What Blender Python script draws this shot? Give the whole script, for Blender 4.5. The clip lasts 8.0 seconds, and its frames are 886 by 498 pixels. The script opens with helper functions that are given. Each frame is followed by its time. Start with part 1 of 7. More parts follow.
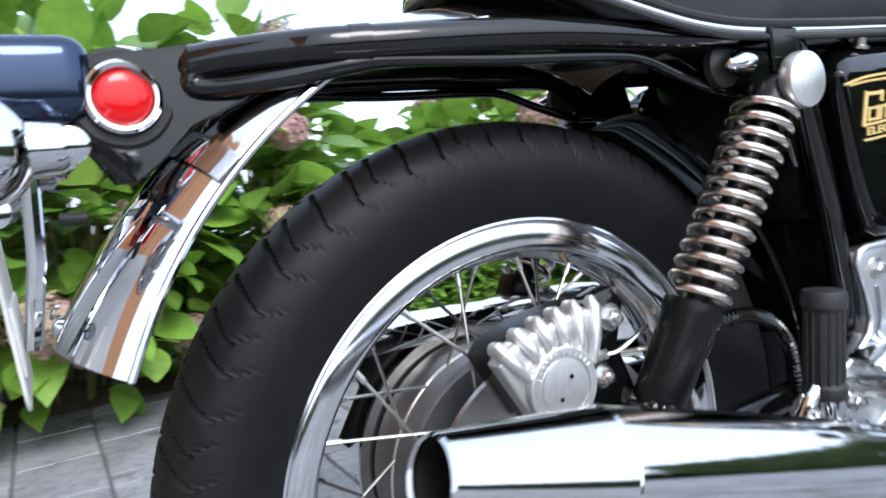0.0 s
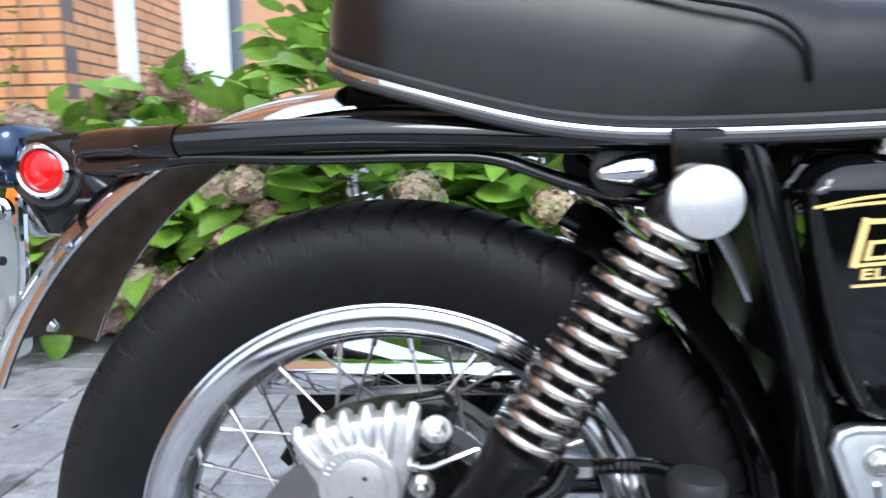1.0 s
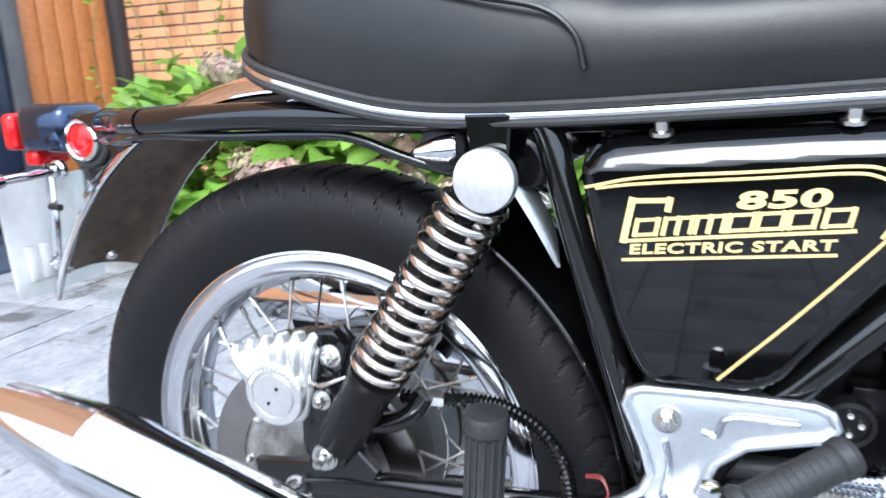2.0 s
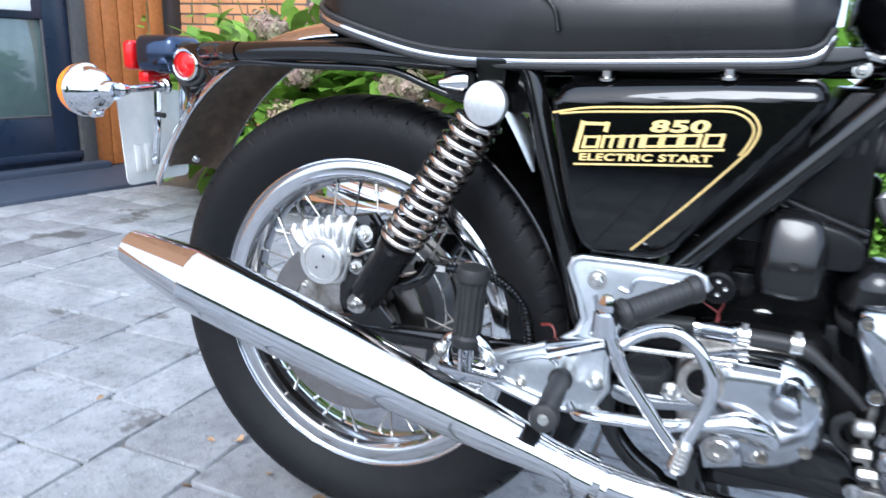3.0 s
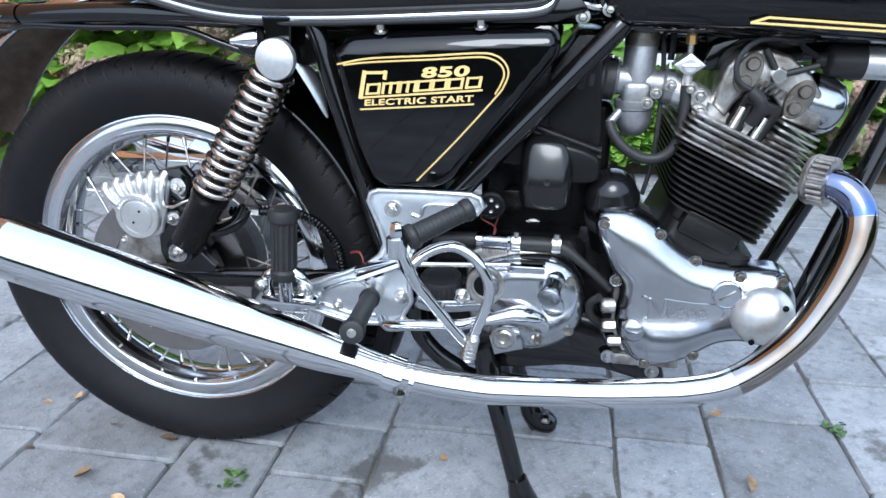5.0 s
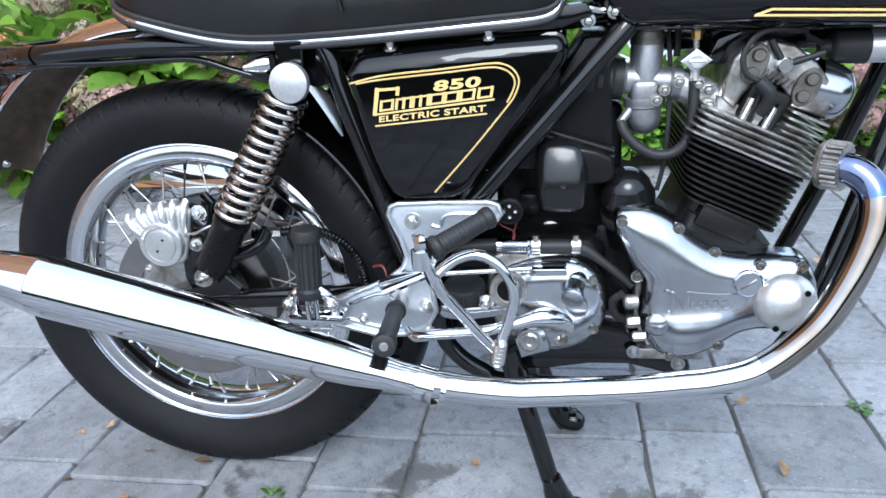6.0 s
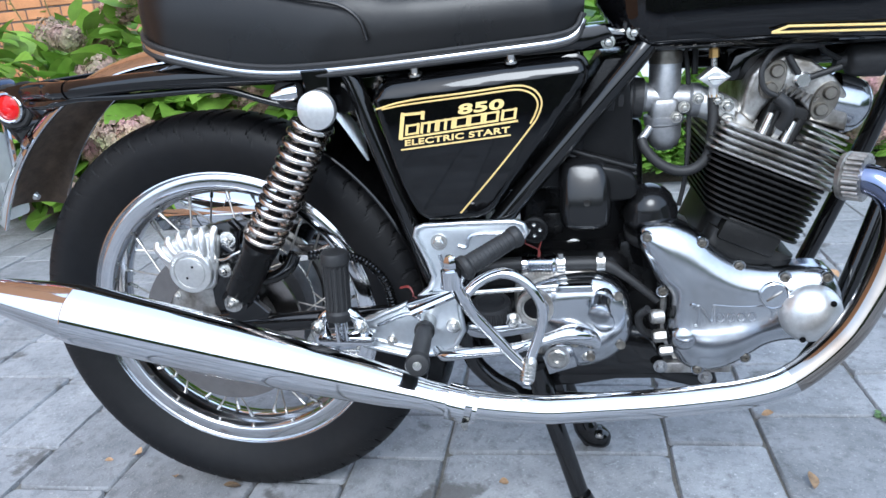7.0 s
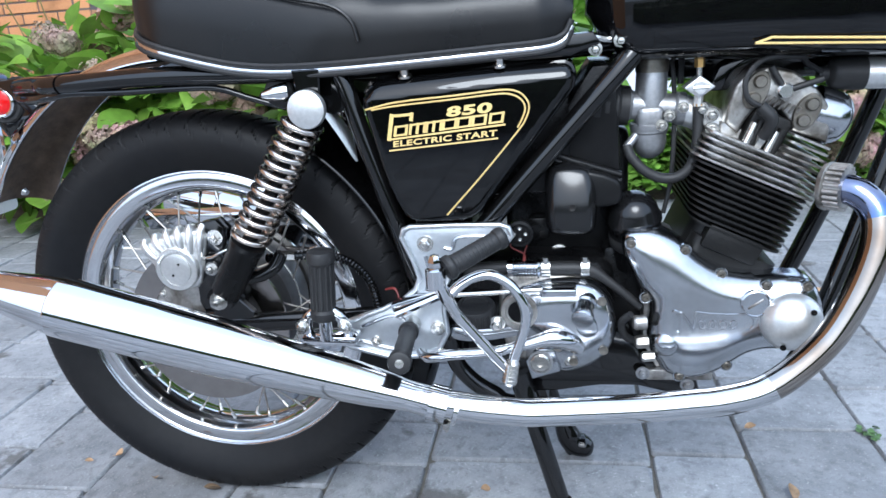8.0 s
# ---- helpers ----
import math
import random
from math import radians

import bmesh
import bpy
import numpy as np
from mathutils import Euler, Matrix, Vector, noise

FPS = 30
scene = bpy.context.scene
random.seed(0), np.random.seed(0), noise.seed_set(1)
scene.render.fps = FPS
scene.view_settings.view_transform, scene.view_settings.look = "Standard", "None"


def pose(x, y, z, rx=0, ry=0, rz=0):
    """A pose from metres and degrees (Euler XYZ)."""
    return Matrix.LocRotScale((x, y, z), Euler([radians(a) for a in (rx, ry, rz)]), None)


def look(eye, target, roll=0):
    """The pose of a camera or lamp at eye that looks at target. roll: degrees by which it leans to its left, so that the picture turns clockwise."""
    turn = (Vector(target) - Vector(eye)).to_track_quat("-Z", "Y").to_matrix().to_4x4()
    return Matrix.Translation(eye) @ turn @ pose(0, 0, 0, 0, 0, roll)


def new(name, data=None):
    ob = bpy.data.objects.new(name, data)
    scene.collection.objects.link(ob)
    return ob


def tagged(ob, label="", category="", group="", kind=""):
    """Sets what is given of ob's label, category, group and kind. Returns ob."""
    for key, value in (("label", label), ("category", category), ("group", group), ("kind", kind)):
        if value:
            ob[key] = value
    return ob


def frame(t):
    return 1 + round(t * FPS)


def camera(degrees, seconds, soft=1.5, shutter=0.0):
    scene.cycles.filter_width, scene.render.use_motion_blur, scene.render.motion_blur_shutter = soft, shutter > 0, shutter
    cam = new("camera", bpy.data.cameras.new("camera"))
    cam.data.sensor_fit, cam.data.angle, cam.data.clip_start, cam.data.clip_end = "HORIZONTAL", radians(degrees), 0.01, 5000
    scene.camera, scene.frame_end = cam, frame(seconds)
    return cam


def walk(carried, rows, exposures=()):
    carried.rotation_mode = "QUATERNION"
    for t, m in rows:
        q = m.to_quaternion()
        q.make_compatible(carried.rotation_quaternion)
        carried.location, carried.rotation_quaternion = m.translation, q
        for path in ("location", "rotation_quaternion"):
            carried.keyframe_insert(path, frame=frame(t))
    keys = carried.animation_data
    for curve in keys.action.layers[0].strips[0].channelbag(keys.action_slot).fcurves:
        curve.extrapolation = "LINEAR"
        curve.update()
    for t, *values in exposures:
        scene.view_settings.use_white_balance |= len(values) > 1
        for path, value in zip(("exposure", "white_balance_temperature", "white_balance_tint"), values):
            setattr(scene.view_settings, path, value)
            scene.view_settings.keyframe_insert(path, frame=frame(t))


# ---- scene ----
from mathutils import geometry

cam = camera(62.5, 8.0, soft=1.5, shutter=0.5)
# seconds, eye (x, y, z), rotation (x, y, z) in degrees
PATH = [
    (0, -0.3893, -0.6008, 0.6518, 84.07, 5.73, -29.40),
    (0.5, -0.1937, -0.6497, 0.6977, 83.64, 3.78, -14.86),
    (1, 0.1003, -0.6906, 0.7485, 81.73, 0.90, 4.01),
    (1.2, 0.1829, -0.6966, 0.7474, 81.80, 0.45, 7.80),
    (2.3, 0.4737, -0.7569, 0.7999, 75.15, 2.34, 23.99),
    (2.5, 0.4863, -0.8224, 0.7905, 75.04, 1.05, 24.55),
    (3, 0.5457, -0.9861, 0.7630, 74.79, -1.76, 23.41),
    (3.5, 0.5971, -1.0610, 0.7887, 71.77, -2.42, 18.76),
    (4, 0.6142, -1.0738, 0.7960, 70.30, -2.67, 14.84),
    (4.5, 0.6234, -1.0746, 0.8022, 69.16, -1.89, 11.43),
    (6, 0.5990, -1.0950, 0.8224, 69.47, 3.80, 8.56),
    (6.5, 0.5882, -1.1007, 0.8282, 70.41, 4.98, 8.67),
    (7, 0.5755, -1.1146, 0.8277, 71.19, 5.34, 8.66),
    (7.5, 0.5798, -1.1142, 0.8291, 71.08, 5.13, 8.75),
    (8, 0.5845, -1.1259, 0.8079, 72.54, 3.90, 8.47),
]
walk(cam, [(t, pose(x, y, z, rx, ry, rz)) for t, x, y, z, rx, ry, rz in PATH],
     exposures=[(0.0, 1.08, 5750, 9), (0.5, 0.98, 5650, 9), (1.0, 1.24, 5600, 7), (2.5, 1.85, 5450, 7), (3.0, 1.37, 5400, 7), (3.5, 1.1, 5350, 6), (4.5, 1.05, 5350, 6), (6.0, 1.1, 5400, 6), (8.0, 1.07, 5350, 6)])

# ---- light: a bright hazy sky over an open courtyard ----
world = bpy.data.worlds.new("sky")
scene.world = world
world.use_nodes = True
wn, wl = world.node_tree.nodes, world.node_tree.links
sky = wn.new("ShaderNodeTexSky")
sky.sky_type, sky.sun_disc = "NISHITA", False
SUN_UP, SUN_ROUND = 44.0, 177.0
sky.sun_elevation, sky.sun_rotation = radians(SUN_UP), radians(SUN_ROUND)
sky.air_density, sky.dust_density, sky.ozone_density = 1.0, 6.0, 1.0
wn["Background"].inputs["Strength"].default_value = 0.15
haze = wn.new("ShaderNodeMix")                      # thin high cloud over the whole sky
haze.data_type = "RGBA"
haze.inputs["Factor"].default_value = 0.6
haze.inputs["B"].default_value = (7.6, 8.2, 9.2, 1)
wl.new(sky.outputs["Color"], haze.inputs["A"])
wl.new(haze.outputs["Result"], wn["Background"].inputs["Color"])
sun_data = bpy.data.lights.new("sun", "SUN")
sun_data.energy, sun_data.angle, sun_data.color = 1.3, radians(28), (1.0, 0.95, 0.88)
sun = new("sun", sun_data)
az, up = radians(SUN_ROUND), radians(SUN_UP)
sun.matrix_world = look((0, 0, 8), (-math.sin(az) * math.cos(up), -math.cos(az) * math.cos(up), 8 - math.sin(up)))


# ---- materials ----
def material(name, colour, rough=0.5, metal=0.0, vary=0.12, grain=60.0, bump=0.0, bump_scale=200.0, coat=0.0,
             second=None, patch=6.0, patch_amount=0.5, rough_vary=0.1, per_object=0.0, spec=0.5, island=0.0, sub=0.0):
    """A surface with two scales of variation: fine grain and larger patches towards a second colour."""
    m = bpy.data.materials.new(name)
    m.use_nodes = True
    n, l = m.node_tree.nodes, m.node_tree.links
    b = n["Principled BSDF"]
    b.inputs["Metallic"].default_value = metal
    b.inputs["Specular IOR Level"].default_value = spec
    b.inputs["Coat Weight"].default_value = coat
    b.inputs["Coat Roughness"].default_value = 0.04
    co = n.new("ShaderNodeTexCoord")
    big = n.new("ShaderNodeTexNoise")
    big.inputs["Scale"].default_value, big.inputs["Detail"].default_value = patch, 5
    fine = n.new("ShaderNodeTexNoise")
    fine.inputs["Scale"].default_value, fine.inputs["Detail"].default_value = grain, 4
    l.new(co.outputs["Object"], big.inputs["Vector"])
    l.new(co.outputs["Object"], fine.inputs["Vector"])
    mix = n.new("ShaderNodeMix")
    mix.data_type = "RGBA"
    mix.inputs["A"].default_value = (*colour, 1)
    mix.inputs["B"].default_value = (*(second or [c * 0.7 for c in colour]), 1)
    ramp = n.new("ShaderNodeMapRange")
    ramp.inputs["From Min"].default_value, ramp.inputs["From Max"].default_value = 0.4, 0.68
    ramp.inputs["To Max"].default_value = patch_amount
    l.new(big.outputs["Fac"], ramp.inputs["Value"])
    l.new(ramp.outputs["Result"], mix.inputs["Factor"])
    hsv = n.new("ShaderNodeHueSaturation")
    l.new(mix.outputs["Result"], hsv.inputs["Color"])
    val = n.new("ShaderNodeMapRange")
    val.inputs["From Min"].default_value, val.inputs["From Max"].default_value = 0.25, 0.75
    val.inputs["To Min"].default_value, val.inputs["To Max"].default_value = 1 - vary, 1 + vary
    l.new(fine.outputs["Fac"], val.inputs["Value"])
    last = val.outputs["Result"]
    for amount, node, out in ((per_object, "ShaderNodeObjectInfo", "Random"), (island, "ShaderNodeNewGeometry", "Random Per Island")):
        if amount:
            info, r, mul = n.new(node), n.new("ShaderNodeMapRange"), n.new("ShaderNodeMath")
            r.inputs["To Min"].default_value, r.inputs["To Max"].default_value = 1 - amount, 1 + amount
            mul.operation = "MULTIPLY"
            l.new(info.outputs[out], r.inputs["Value"])
            l.new(last, mul.inputs[0])
            l.new(r.outputs["Result"], mul.inputs[1])
            last = mul.outputs["Value"]
    l.new(last, hsv.inputs["Value"])
    l.new(hsv.outputs["Color"], b.inputs["Base Color"])
    rr = n.new("ShaderNodeMapRange")
    rr.inputs["To Min"].default_value = max(0.02, rough - rough_vary)
    rr.inputs["To Max"].default_value = min(1.0, rough + rough_vary)
    l.new(big.outputs["Fac"], rr.inputs["Value"])
    l.new(rr.outputs["Result"], b.inputs["Roughness"])
    if bump:
        bn, bp = n.new("ShaderNodeTexNoise"), n.new("ShaderNodeBump")
        bn.inputs["Scale"].default_value, bn.inputs["Detail"].default_value = bump_scale, 6
        bp.inputs["Strength"].default_value, bp.inputs["Distance"].default_value = bump, 0.002
        l.new(co.outputs["Object"], bn.inputs["Vector"])
        l.new(bn.outputs["Fac"], bp.inputs["Height"])
        l.new(bp.outputs["Normal"], b.inputs["Normal"])
    if sub:                                             # thin leaves let some light through
        thin, both = n.new("ShaderNodeBsdfTranslucent"), n.new("ShaderNodeMixShader")
        both.inputs["Fac"].default_value = sub
        l.new(hsv.outputs["Color"], thin.inputs["Color"])
        l.new(b.outputs["BSDF"], both.inputs[1])
        l.new(thin.outputs["BSDF"], both.inputs[2])
        l.new(both.outputs["Shader"], n["Material Output"].inputs["Surface"])
    return m


CHROME = material("chrome", (0.63, 0.64, 0.66), 0.05, 1, 0.02, 40, second=(0.56, 0.55, 0.54), rough_vary=0.03, bump=0.04, bump_scale=16)
RIM = material("polished_rim", (0.62, 0.63, 0.65), 0.11, 1, 0.06, 160, second=(0.54, 0.52, 0.5), rough_vary=0.05)
SATIN = material("satin_alloy", (0.62, 0.645, 0.665), 0.4, 1, 0.06, 140, second=(0.48, 0.49, 0.5), rough_vary=0.06, bump=0.05, bump_scale=90)
ALLOY = material("polished_alloy", (0.47, 0.485, 0.51), 0.18, 1, 0.05, 120, second=(0.33, 0.33, 0.33), patch=11, patch_amount=0.55, rough_vary=0.08, bump=0.06, bump_scale=70)
CAST = material("cast_alloy", (0.47, 0.455, 0.43), 0.36, 0.92, 0.2, 160, second=(0.12, 0.105, 0.085), patch=26, patch_amount=0.95, rough_vary=0.12, bump=0.25, bump_scale=350)
BARE = material("silver_casting", (0.62, 0.62, 0.61), 0.36, 0.85, 0.08, 200, second=(0.5, 0.5, 0.49), bump=0.15, bump_scale=500)
STEEL = material("bolt_steel", (0.6, 0.59, 0.56), 0.25, 1, 0.12, 150, second=(0.4, 0.36, 0.3), rough_vary=0.1)
SPRING = material("spring_steel", (0.62, 0.57, 0.52), 0.2, 1, 0.12, 120, second=(0.4, 0.31, 0.25), rough_vary=0.1)
ROTOR = material("brake_rotor", (0.3, 0.28, 0.265), 0.24, 1.0, 0.12, 60, second=(0.21, 0.185, 0.17), rough_vary=0.06)
PAINT = material("black_gloss_paint", (0.002, 0.002, 0.0022), 0.035, 0, 0.2, 40, rough_vary=0.012, spec=0.42)
ENAMEL = material("black_frame_enamel", (0.003, 0.003, 0.0032), 0.07, 0, 0.3, 70, rough_vary=0.03, second=(0.006, 0.0055, 0.005), spec=0.5)
PLASTIC = material("black_plastic", (0.004, 0.004, 0.0043), 0.27, 0, 0.2, 90, bump=0.08, bump_scale=500, second=(0.008, 0.008, 0.008), spec=0.17)
RUBBER = material("black_rubber", (0.016, 0.016, 0.0165), 0.5, 0, 0.2, 120, bump=0.2, bump_scale=400, second=(0.02, 0.019, 0.018), spec=0.3)
TYRE = material("tyre_rubber", (0.007, 0.0073, 0.0083), 0.5, 0, 0.16, 70, bump=0.12, bump_scale=500, second=(0.015, 0.014, 0.013), patch=5, spec=0.14)
VINYL = material("black_seat_vinyl", (0.0042, 0.0041, 0.0044), 0.29, 0, 0.15, 300, bump=0.12, bump_scale=1400, second=(0.009, 0.0085, 0.008), spec=0.3)
BLACKFIN = material("heat_black_fin", (0.006, 0.0058, 0.0055), 0.48, 0.0, 0.25, 120, bump=0.2, second=(0.014, 0.0125, 0.011), spec=0.25)
GOLD = material("gold_transfer", (0.74, 0.55, 0.22), 0.35, 0.35, 0.05, 200, second=(0.66, 0.45, 0.15))
RED = material("red_lens", (0.42, 0.004, 0.005), 0.06, 0, 0.15, 500, second=(0.5, 0.006, 0.006), bump=0.1, bump_scale=300, spec=0.4)
AMBER = material("amber_lens", (0.8, 0.2, 0.01), 0.15, 0, 0.1, 300, coat=0.6)
RUSTY = material("rusty_underside", (0.1, 0.07, 0.047), 0.5, 0.15, 0.3, 70, bump=0.5, bump_scale=180, second=(0.17, 0.115, 0.075), patch=18, patch_amount=0.8)
PLATE = material("number_plate_back", (0.66, 0.65, 0.62), 0.45, 0.4, 0.06, 60, second=(0.47, 0.46, 0.43))
# oil-stained alloy; on the cover screws its dark colour is recess shade
OILY_SHADED = material("stained_shaded_alloy", (0.2, 0.185, 0.16), 0.36, 0.85, 0.2, 150, second=(0.09, 0.08, 0.065), patch=40, patch_amount=0.8, bump=0.15, bump_scale=400)
SPOKE = material("dull_spoke_steel", (0.42, 0.4, 0.37), 0.34, 1, 0.15, 150, second=(0.3, 0.26, 0.22), rough_vary=0.1)
BRASS = material("brass_fitting", (0.6, 0.38, 0.14), 0.3, 0.9, 0.1, 120)
TANKCAP = material("dark_chrome", (0.045, 0.06, 0.1), 0.1, 0.9, 0.05, 60)
BLUED = material("heat_blued_chrome", (0.1, 0.17, 0.36), 0.1, 1, 0.1, 30, second=(0.3, 0.25, 0.2), patch=12, patch_amount=0.8)
# brown heat tint, darkened further to paint in dark reflections
BROWNED_DARK = material("browned_reflection_chrome", (0.36, 0.345, 0.325), 0.08, 1, 0.08, 30, second=(0.19, 0.135, 0.09), patch=7, patch_amount=0.8, rough_vary=0.04)
CARB = material("dull_grey_alloy", (0.32, 0.33, 0.345), 0.4, 0.8, 0.15, 150, second=(0.16, 0.14, 0.12), rough_vary=0.12, bump=0.15, bump_scale=400)
DRUM = material("dark_grey_drum", (0.16, 0.16, 0.165), 0.42, 0.75, 0.12, 90, second=(0.1, 0.095, 0.09), bump=0.1, bump_scale=300)
DUCT = material("black_moulding", (0.004, 0.004, 0.0044), 0.16, 0, 0.2, 60, second=(0.009, 0.009, 0.009), spec=0.4, rough_vary=0.06, bump=0.06, bump_scale=120)
WIRE = material("red_wire", (0.12, 0.016, 0.013), 0.5)


# ---- mesh helpers ----
def vec(*p):
    return Vector(p)


def smooth_path(points, steps=8, closed=False):
    """A Catmull-Rom line through the points."""
    p = [Vector(q) for q in points]
    n = len(p)
    out = []
    for i in range(n if closed else n - 1):
        a, b = p[i], p[(i + 1) % n]
        z = p[i - 1] if closed or i else a * 2 - b
        c = p[(i + 2) % n] if closed or i + 2 < n else b * 2 - a
        for k in range(steps):
            t = k / steps
            out.append(0.5 * (2 * a + (b - z) * t + (2 * z - 5 * a + 4 * b - c) * t * t + (3 * a - z - 3 * b + c) * t ** 3))
    if not closed:
        out.append(p[-1])
    return out


def tube(points, radius, seg=14, bm=None, closed=False, caps=True, flat=1.0):
    """A round bar along a line; radius may be a list, one for each point."""
    bm = bm or bmesh.new()
    p = [Vector(q) for q in points]
    n = len(p)
    rad = radius if isinstance(radius, (list, tuple)) else [radius] * n
    side = None
    rings = []
    for i in range(n):
        a, b = (p[i - 1], p[(i + 1) % n]) if closed else (p[max(i - 1, 0)], p[min(i + 1, n - 1)])
        d = (b - a).normalized()
        if side is None:
            side = d.cross(Vector((0, 1, 0) if abs(d.y) < 0.9 else (1, 0, 0))).normalized()
        side = (side - d * side.dot(d)).normalized()
        up2 = d.cross(side)
        rings.append([bm.verts.new(p[i] + rad[i] * (math.cos(2 * math.pi * k / seg) * side + flat * math.sin(2 * math.pi * k / seg) * up2)) for k in range(seg)])
    for i in range(n if closed else n - 1):
        q, r = rings[i], rings[(i + 1) % n]
        for k in range(seg):
            bm.faces.new((q[k], q[(k + 1) % seg], r[(k + 1) % seg], r[k]))
    if caps and not closed:
        bm.faces.new(rings[0][::-1])
        bm.faces.new(rings[-1])
    return bm


def lathe(profile, origin, axis, seg=48, bm=None, loop=False):
    """Turns a profile of (distance along the axis, radius) round the axis."""
    bm = bm or bmesh.new()
    o, ax = Vector(origin), Vector(axis).normalized()
    s = ax.cross(Vector((0, 0, 1) if abs(ax.z) < 0.9 else (1, 0, 0))).normalized()
    q = ax.cross(s)
    rings = []
    for h, r in profile:
        if r < 1e-5:
            rings.append([bm.verts.new(o + ax * h)])
        else:
            rings.append([bm.verts.new(o + ax * h + r * (math.cos(2 * math.pi * k / seg) * s + math.sin(2 * math.pi * k / seg) * q)) for k in range(seg)])
    m = len(rings)
    for i in range(m if loop else m - 1):
        a, b = rings[i], rings[(i + 1) % m]
        for k in range(seg):
            k2 = (k + 1) % seg
            if len(a) == 1 and len(b) == 1:
                continue
            if len(a) == 1:
                bm.faces.new((a[0], b[k2], b[k]))
            elif len(b) == 1:
                bm.faces.new((a[k], a[k2], b[0]))
            else:
                bm.faces.new((a[k], a[k2], b[k2], b[k]))
    bmesh.ops.recalc_face_normals(bm, faces=bm.faces)
    return bm


def prism(outline, y_back, y_front, bevel=0.004, segments=2, bm=None):
    """A plate with an outline of (x, z), from y_back to y_front, with its front edge rounded."""
    made = bm or bmesh.new()
    tmp = bmesh.new()
    front = [tmp.verts.new((x, y_front, z)) for x, z in outline]
    f = tmp.faces.new(front)
    back = [tmp.verts.new((x, y_back, z)) for x, z in outline]
    n = len(outline)
    for i in range(n):
        tmp.faces.new((front[i], front[(i + 1) % n], back[(i + 1) % n], back[i]))
    tmp.faces.new(back[::-1])
    bmesh.ops.recalc_face_normals(tmp, faces=tmp.faces)
    if bevel:
        bmesh.ops.bevel(tmp, geom=list(f.edges), offset=bevel, segments=segments, profile=0.5, affect="EDGES")
    me = bpy.data.meshes.new("tmp")
    tmp.to_mesh(me)
    tmp.free()
    made.from_mesh(me)
    bpy.data.meshes.remove(me)
    return made


SURFACE = {}                                            # the front of each swelling plate, as y of (x, z)


def dome_part(name, outline, y_back, y_front, width, depth, mat, parent, label="", step=0.004, lean=None, pillow=False):
    """A plate with an outline of (x, z) whose front swells in a soft quarter round; lean(x, z) draws the front back.
    A pillow swells all the way to its middle, with no creases."""
    toward = 1 if y_front > y_back else -1
    line = np.array(outline)
    n = len(line)
    nxt = np.roll(line, -1, axis=0)
    edge = nxt - line
    size = np.maximum((edge * edge).sum(1), 1e-12)

    def inside(p):
        up_cross = (line[:, 1] > p[1]) != (nxt[:, 1] > p[1])
        dz = np.where(np.abs(edge[:, 1]) < 1e-12, 1e-12, edge[:, 1])
        return bool((up_cross & (p[0] < line[:, 0] + (p[1] - line[:, 1]) / dz * edge[:, 0])).sum() % 2)

    def depth_in(p):
        f = np.clip(((p - line) * edge).sum(1) / size, 0, 1)
        near = float(np.sqrt((((line + edge * f[:, None]) - p) ** 2).sum(1)).min())
        if not pillow:
            return near
        d2 = ((line + edge * 0.5 - p) ** 2).sum(1)
        spread = float((0.5 * np.sqrt(size) / (d2 + size * 0.25) ** 1.5).sum()) ** -0.5
        return min(near, spread)

    def front(x, z):
        w = depth_in(np.array((x, z)))
        rise = depth * math.sqrt(max(0.0, 1 - (1 - min(w / width, 1.0)) ** 2))
        return y_front + toward * (rise - depth - (lean(x, z) if lean else 0.0))

    SURFACE[name] = front
    pts = [Vector((float(x), float(z))) for x, z in outline]
    x0, z0 = line.min(0)
    x1, z1 = line.max(0)
    for j in range(int((z1 - z0) / (step * 0.866)) + 1):
        for i in range(int((x1 - x0) / step) + 2):
            p = np.array((x0 + (i + 0.5 * (j % 2)) * step, z0 + j * step * 0.866))
            if inside(p) and depth_in(p) > step * 0.4:
                pts.append(Vector((float(p[0]), float(p[1]))))
    flat, _, tris, *_ = geometry.delaunay_2d_cdt(pts, [(i, (i + 1) % n) for i in range(n)], [], 1, 1e-6)
    co, normals = [], []
    e = 0.0008
    centre = line.mean(0)
    for i, v in enumerate(flat):
        x, z = v.x, v.y
        if i < n:                                           # at the very edge the round meets the side squarely
            t = nxt[i] - line[i - 1]
            q = Vector((t[1], 0, -t[0])).normalized()
            if not inside(np.array((x - q.x * 0.001, z - q.z * 0.001))):
                q = -q
            normals.append(q)
        else:
            dx = (front(x + e, z) - front(x - e, z)) / (2 * e)
            dz = (front(x, z + e) - front(x, z - e)) / (2 * e)
            normals.append(Vector((-dx * toward, toward, -dz * toward)).normalized())
        co.append((x, front(x, z), z))
    faces = [tuple(f) for f in tris]
    a0, a1, a2 = (Vector(co[k]) for k in faces[0])
    if ((a1 - a0).cross(a2 - a0)).y * toward < 0:
        faces = [f[::-1] for f in faces]
    base = len(co)
    for i in range(n):
        co.append((co[i][0], y_back, co[i][2]))
        normals.append(normals[i])
    for i in range(n):
        j = (i + 1) % n
        quad = (i, j, base + j, base + i)
        p, q, r = (Vector(co[k]) for k in quad[:3])
        faces.append(quad if (q - p).cross(r - p).dot(normals[i]) > 0 else quad[::-1])
    me = bpy.data.meshes.new(name)
    me.from_pydata(co, [], faces)
    me.materials.append(mat)
    me.shade_smooth()
    me.normals_split_custom_set_from_vertices(normals)
    ob = new(name, me)
    ob.parent = parent
    return tagged(ob, label)


def rounded(outline, steps=5):
    return [(p.x, p.y) for p in smooth_path([(x, z, 0) for x, z in outline], steps, True)]


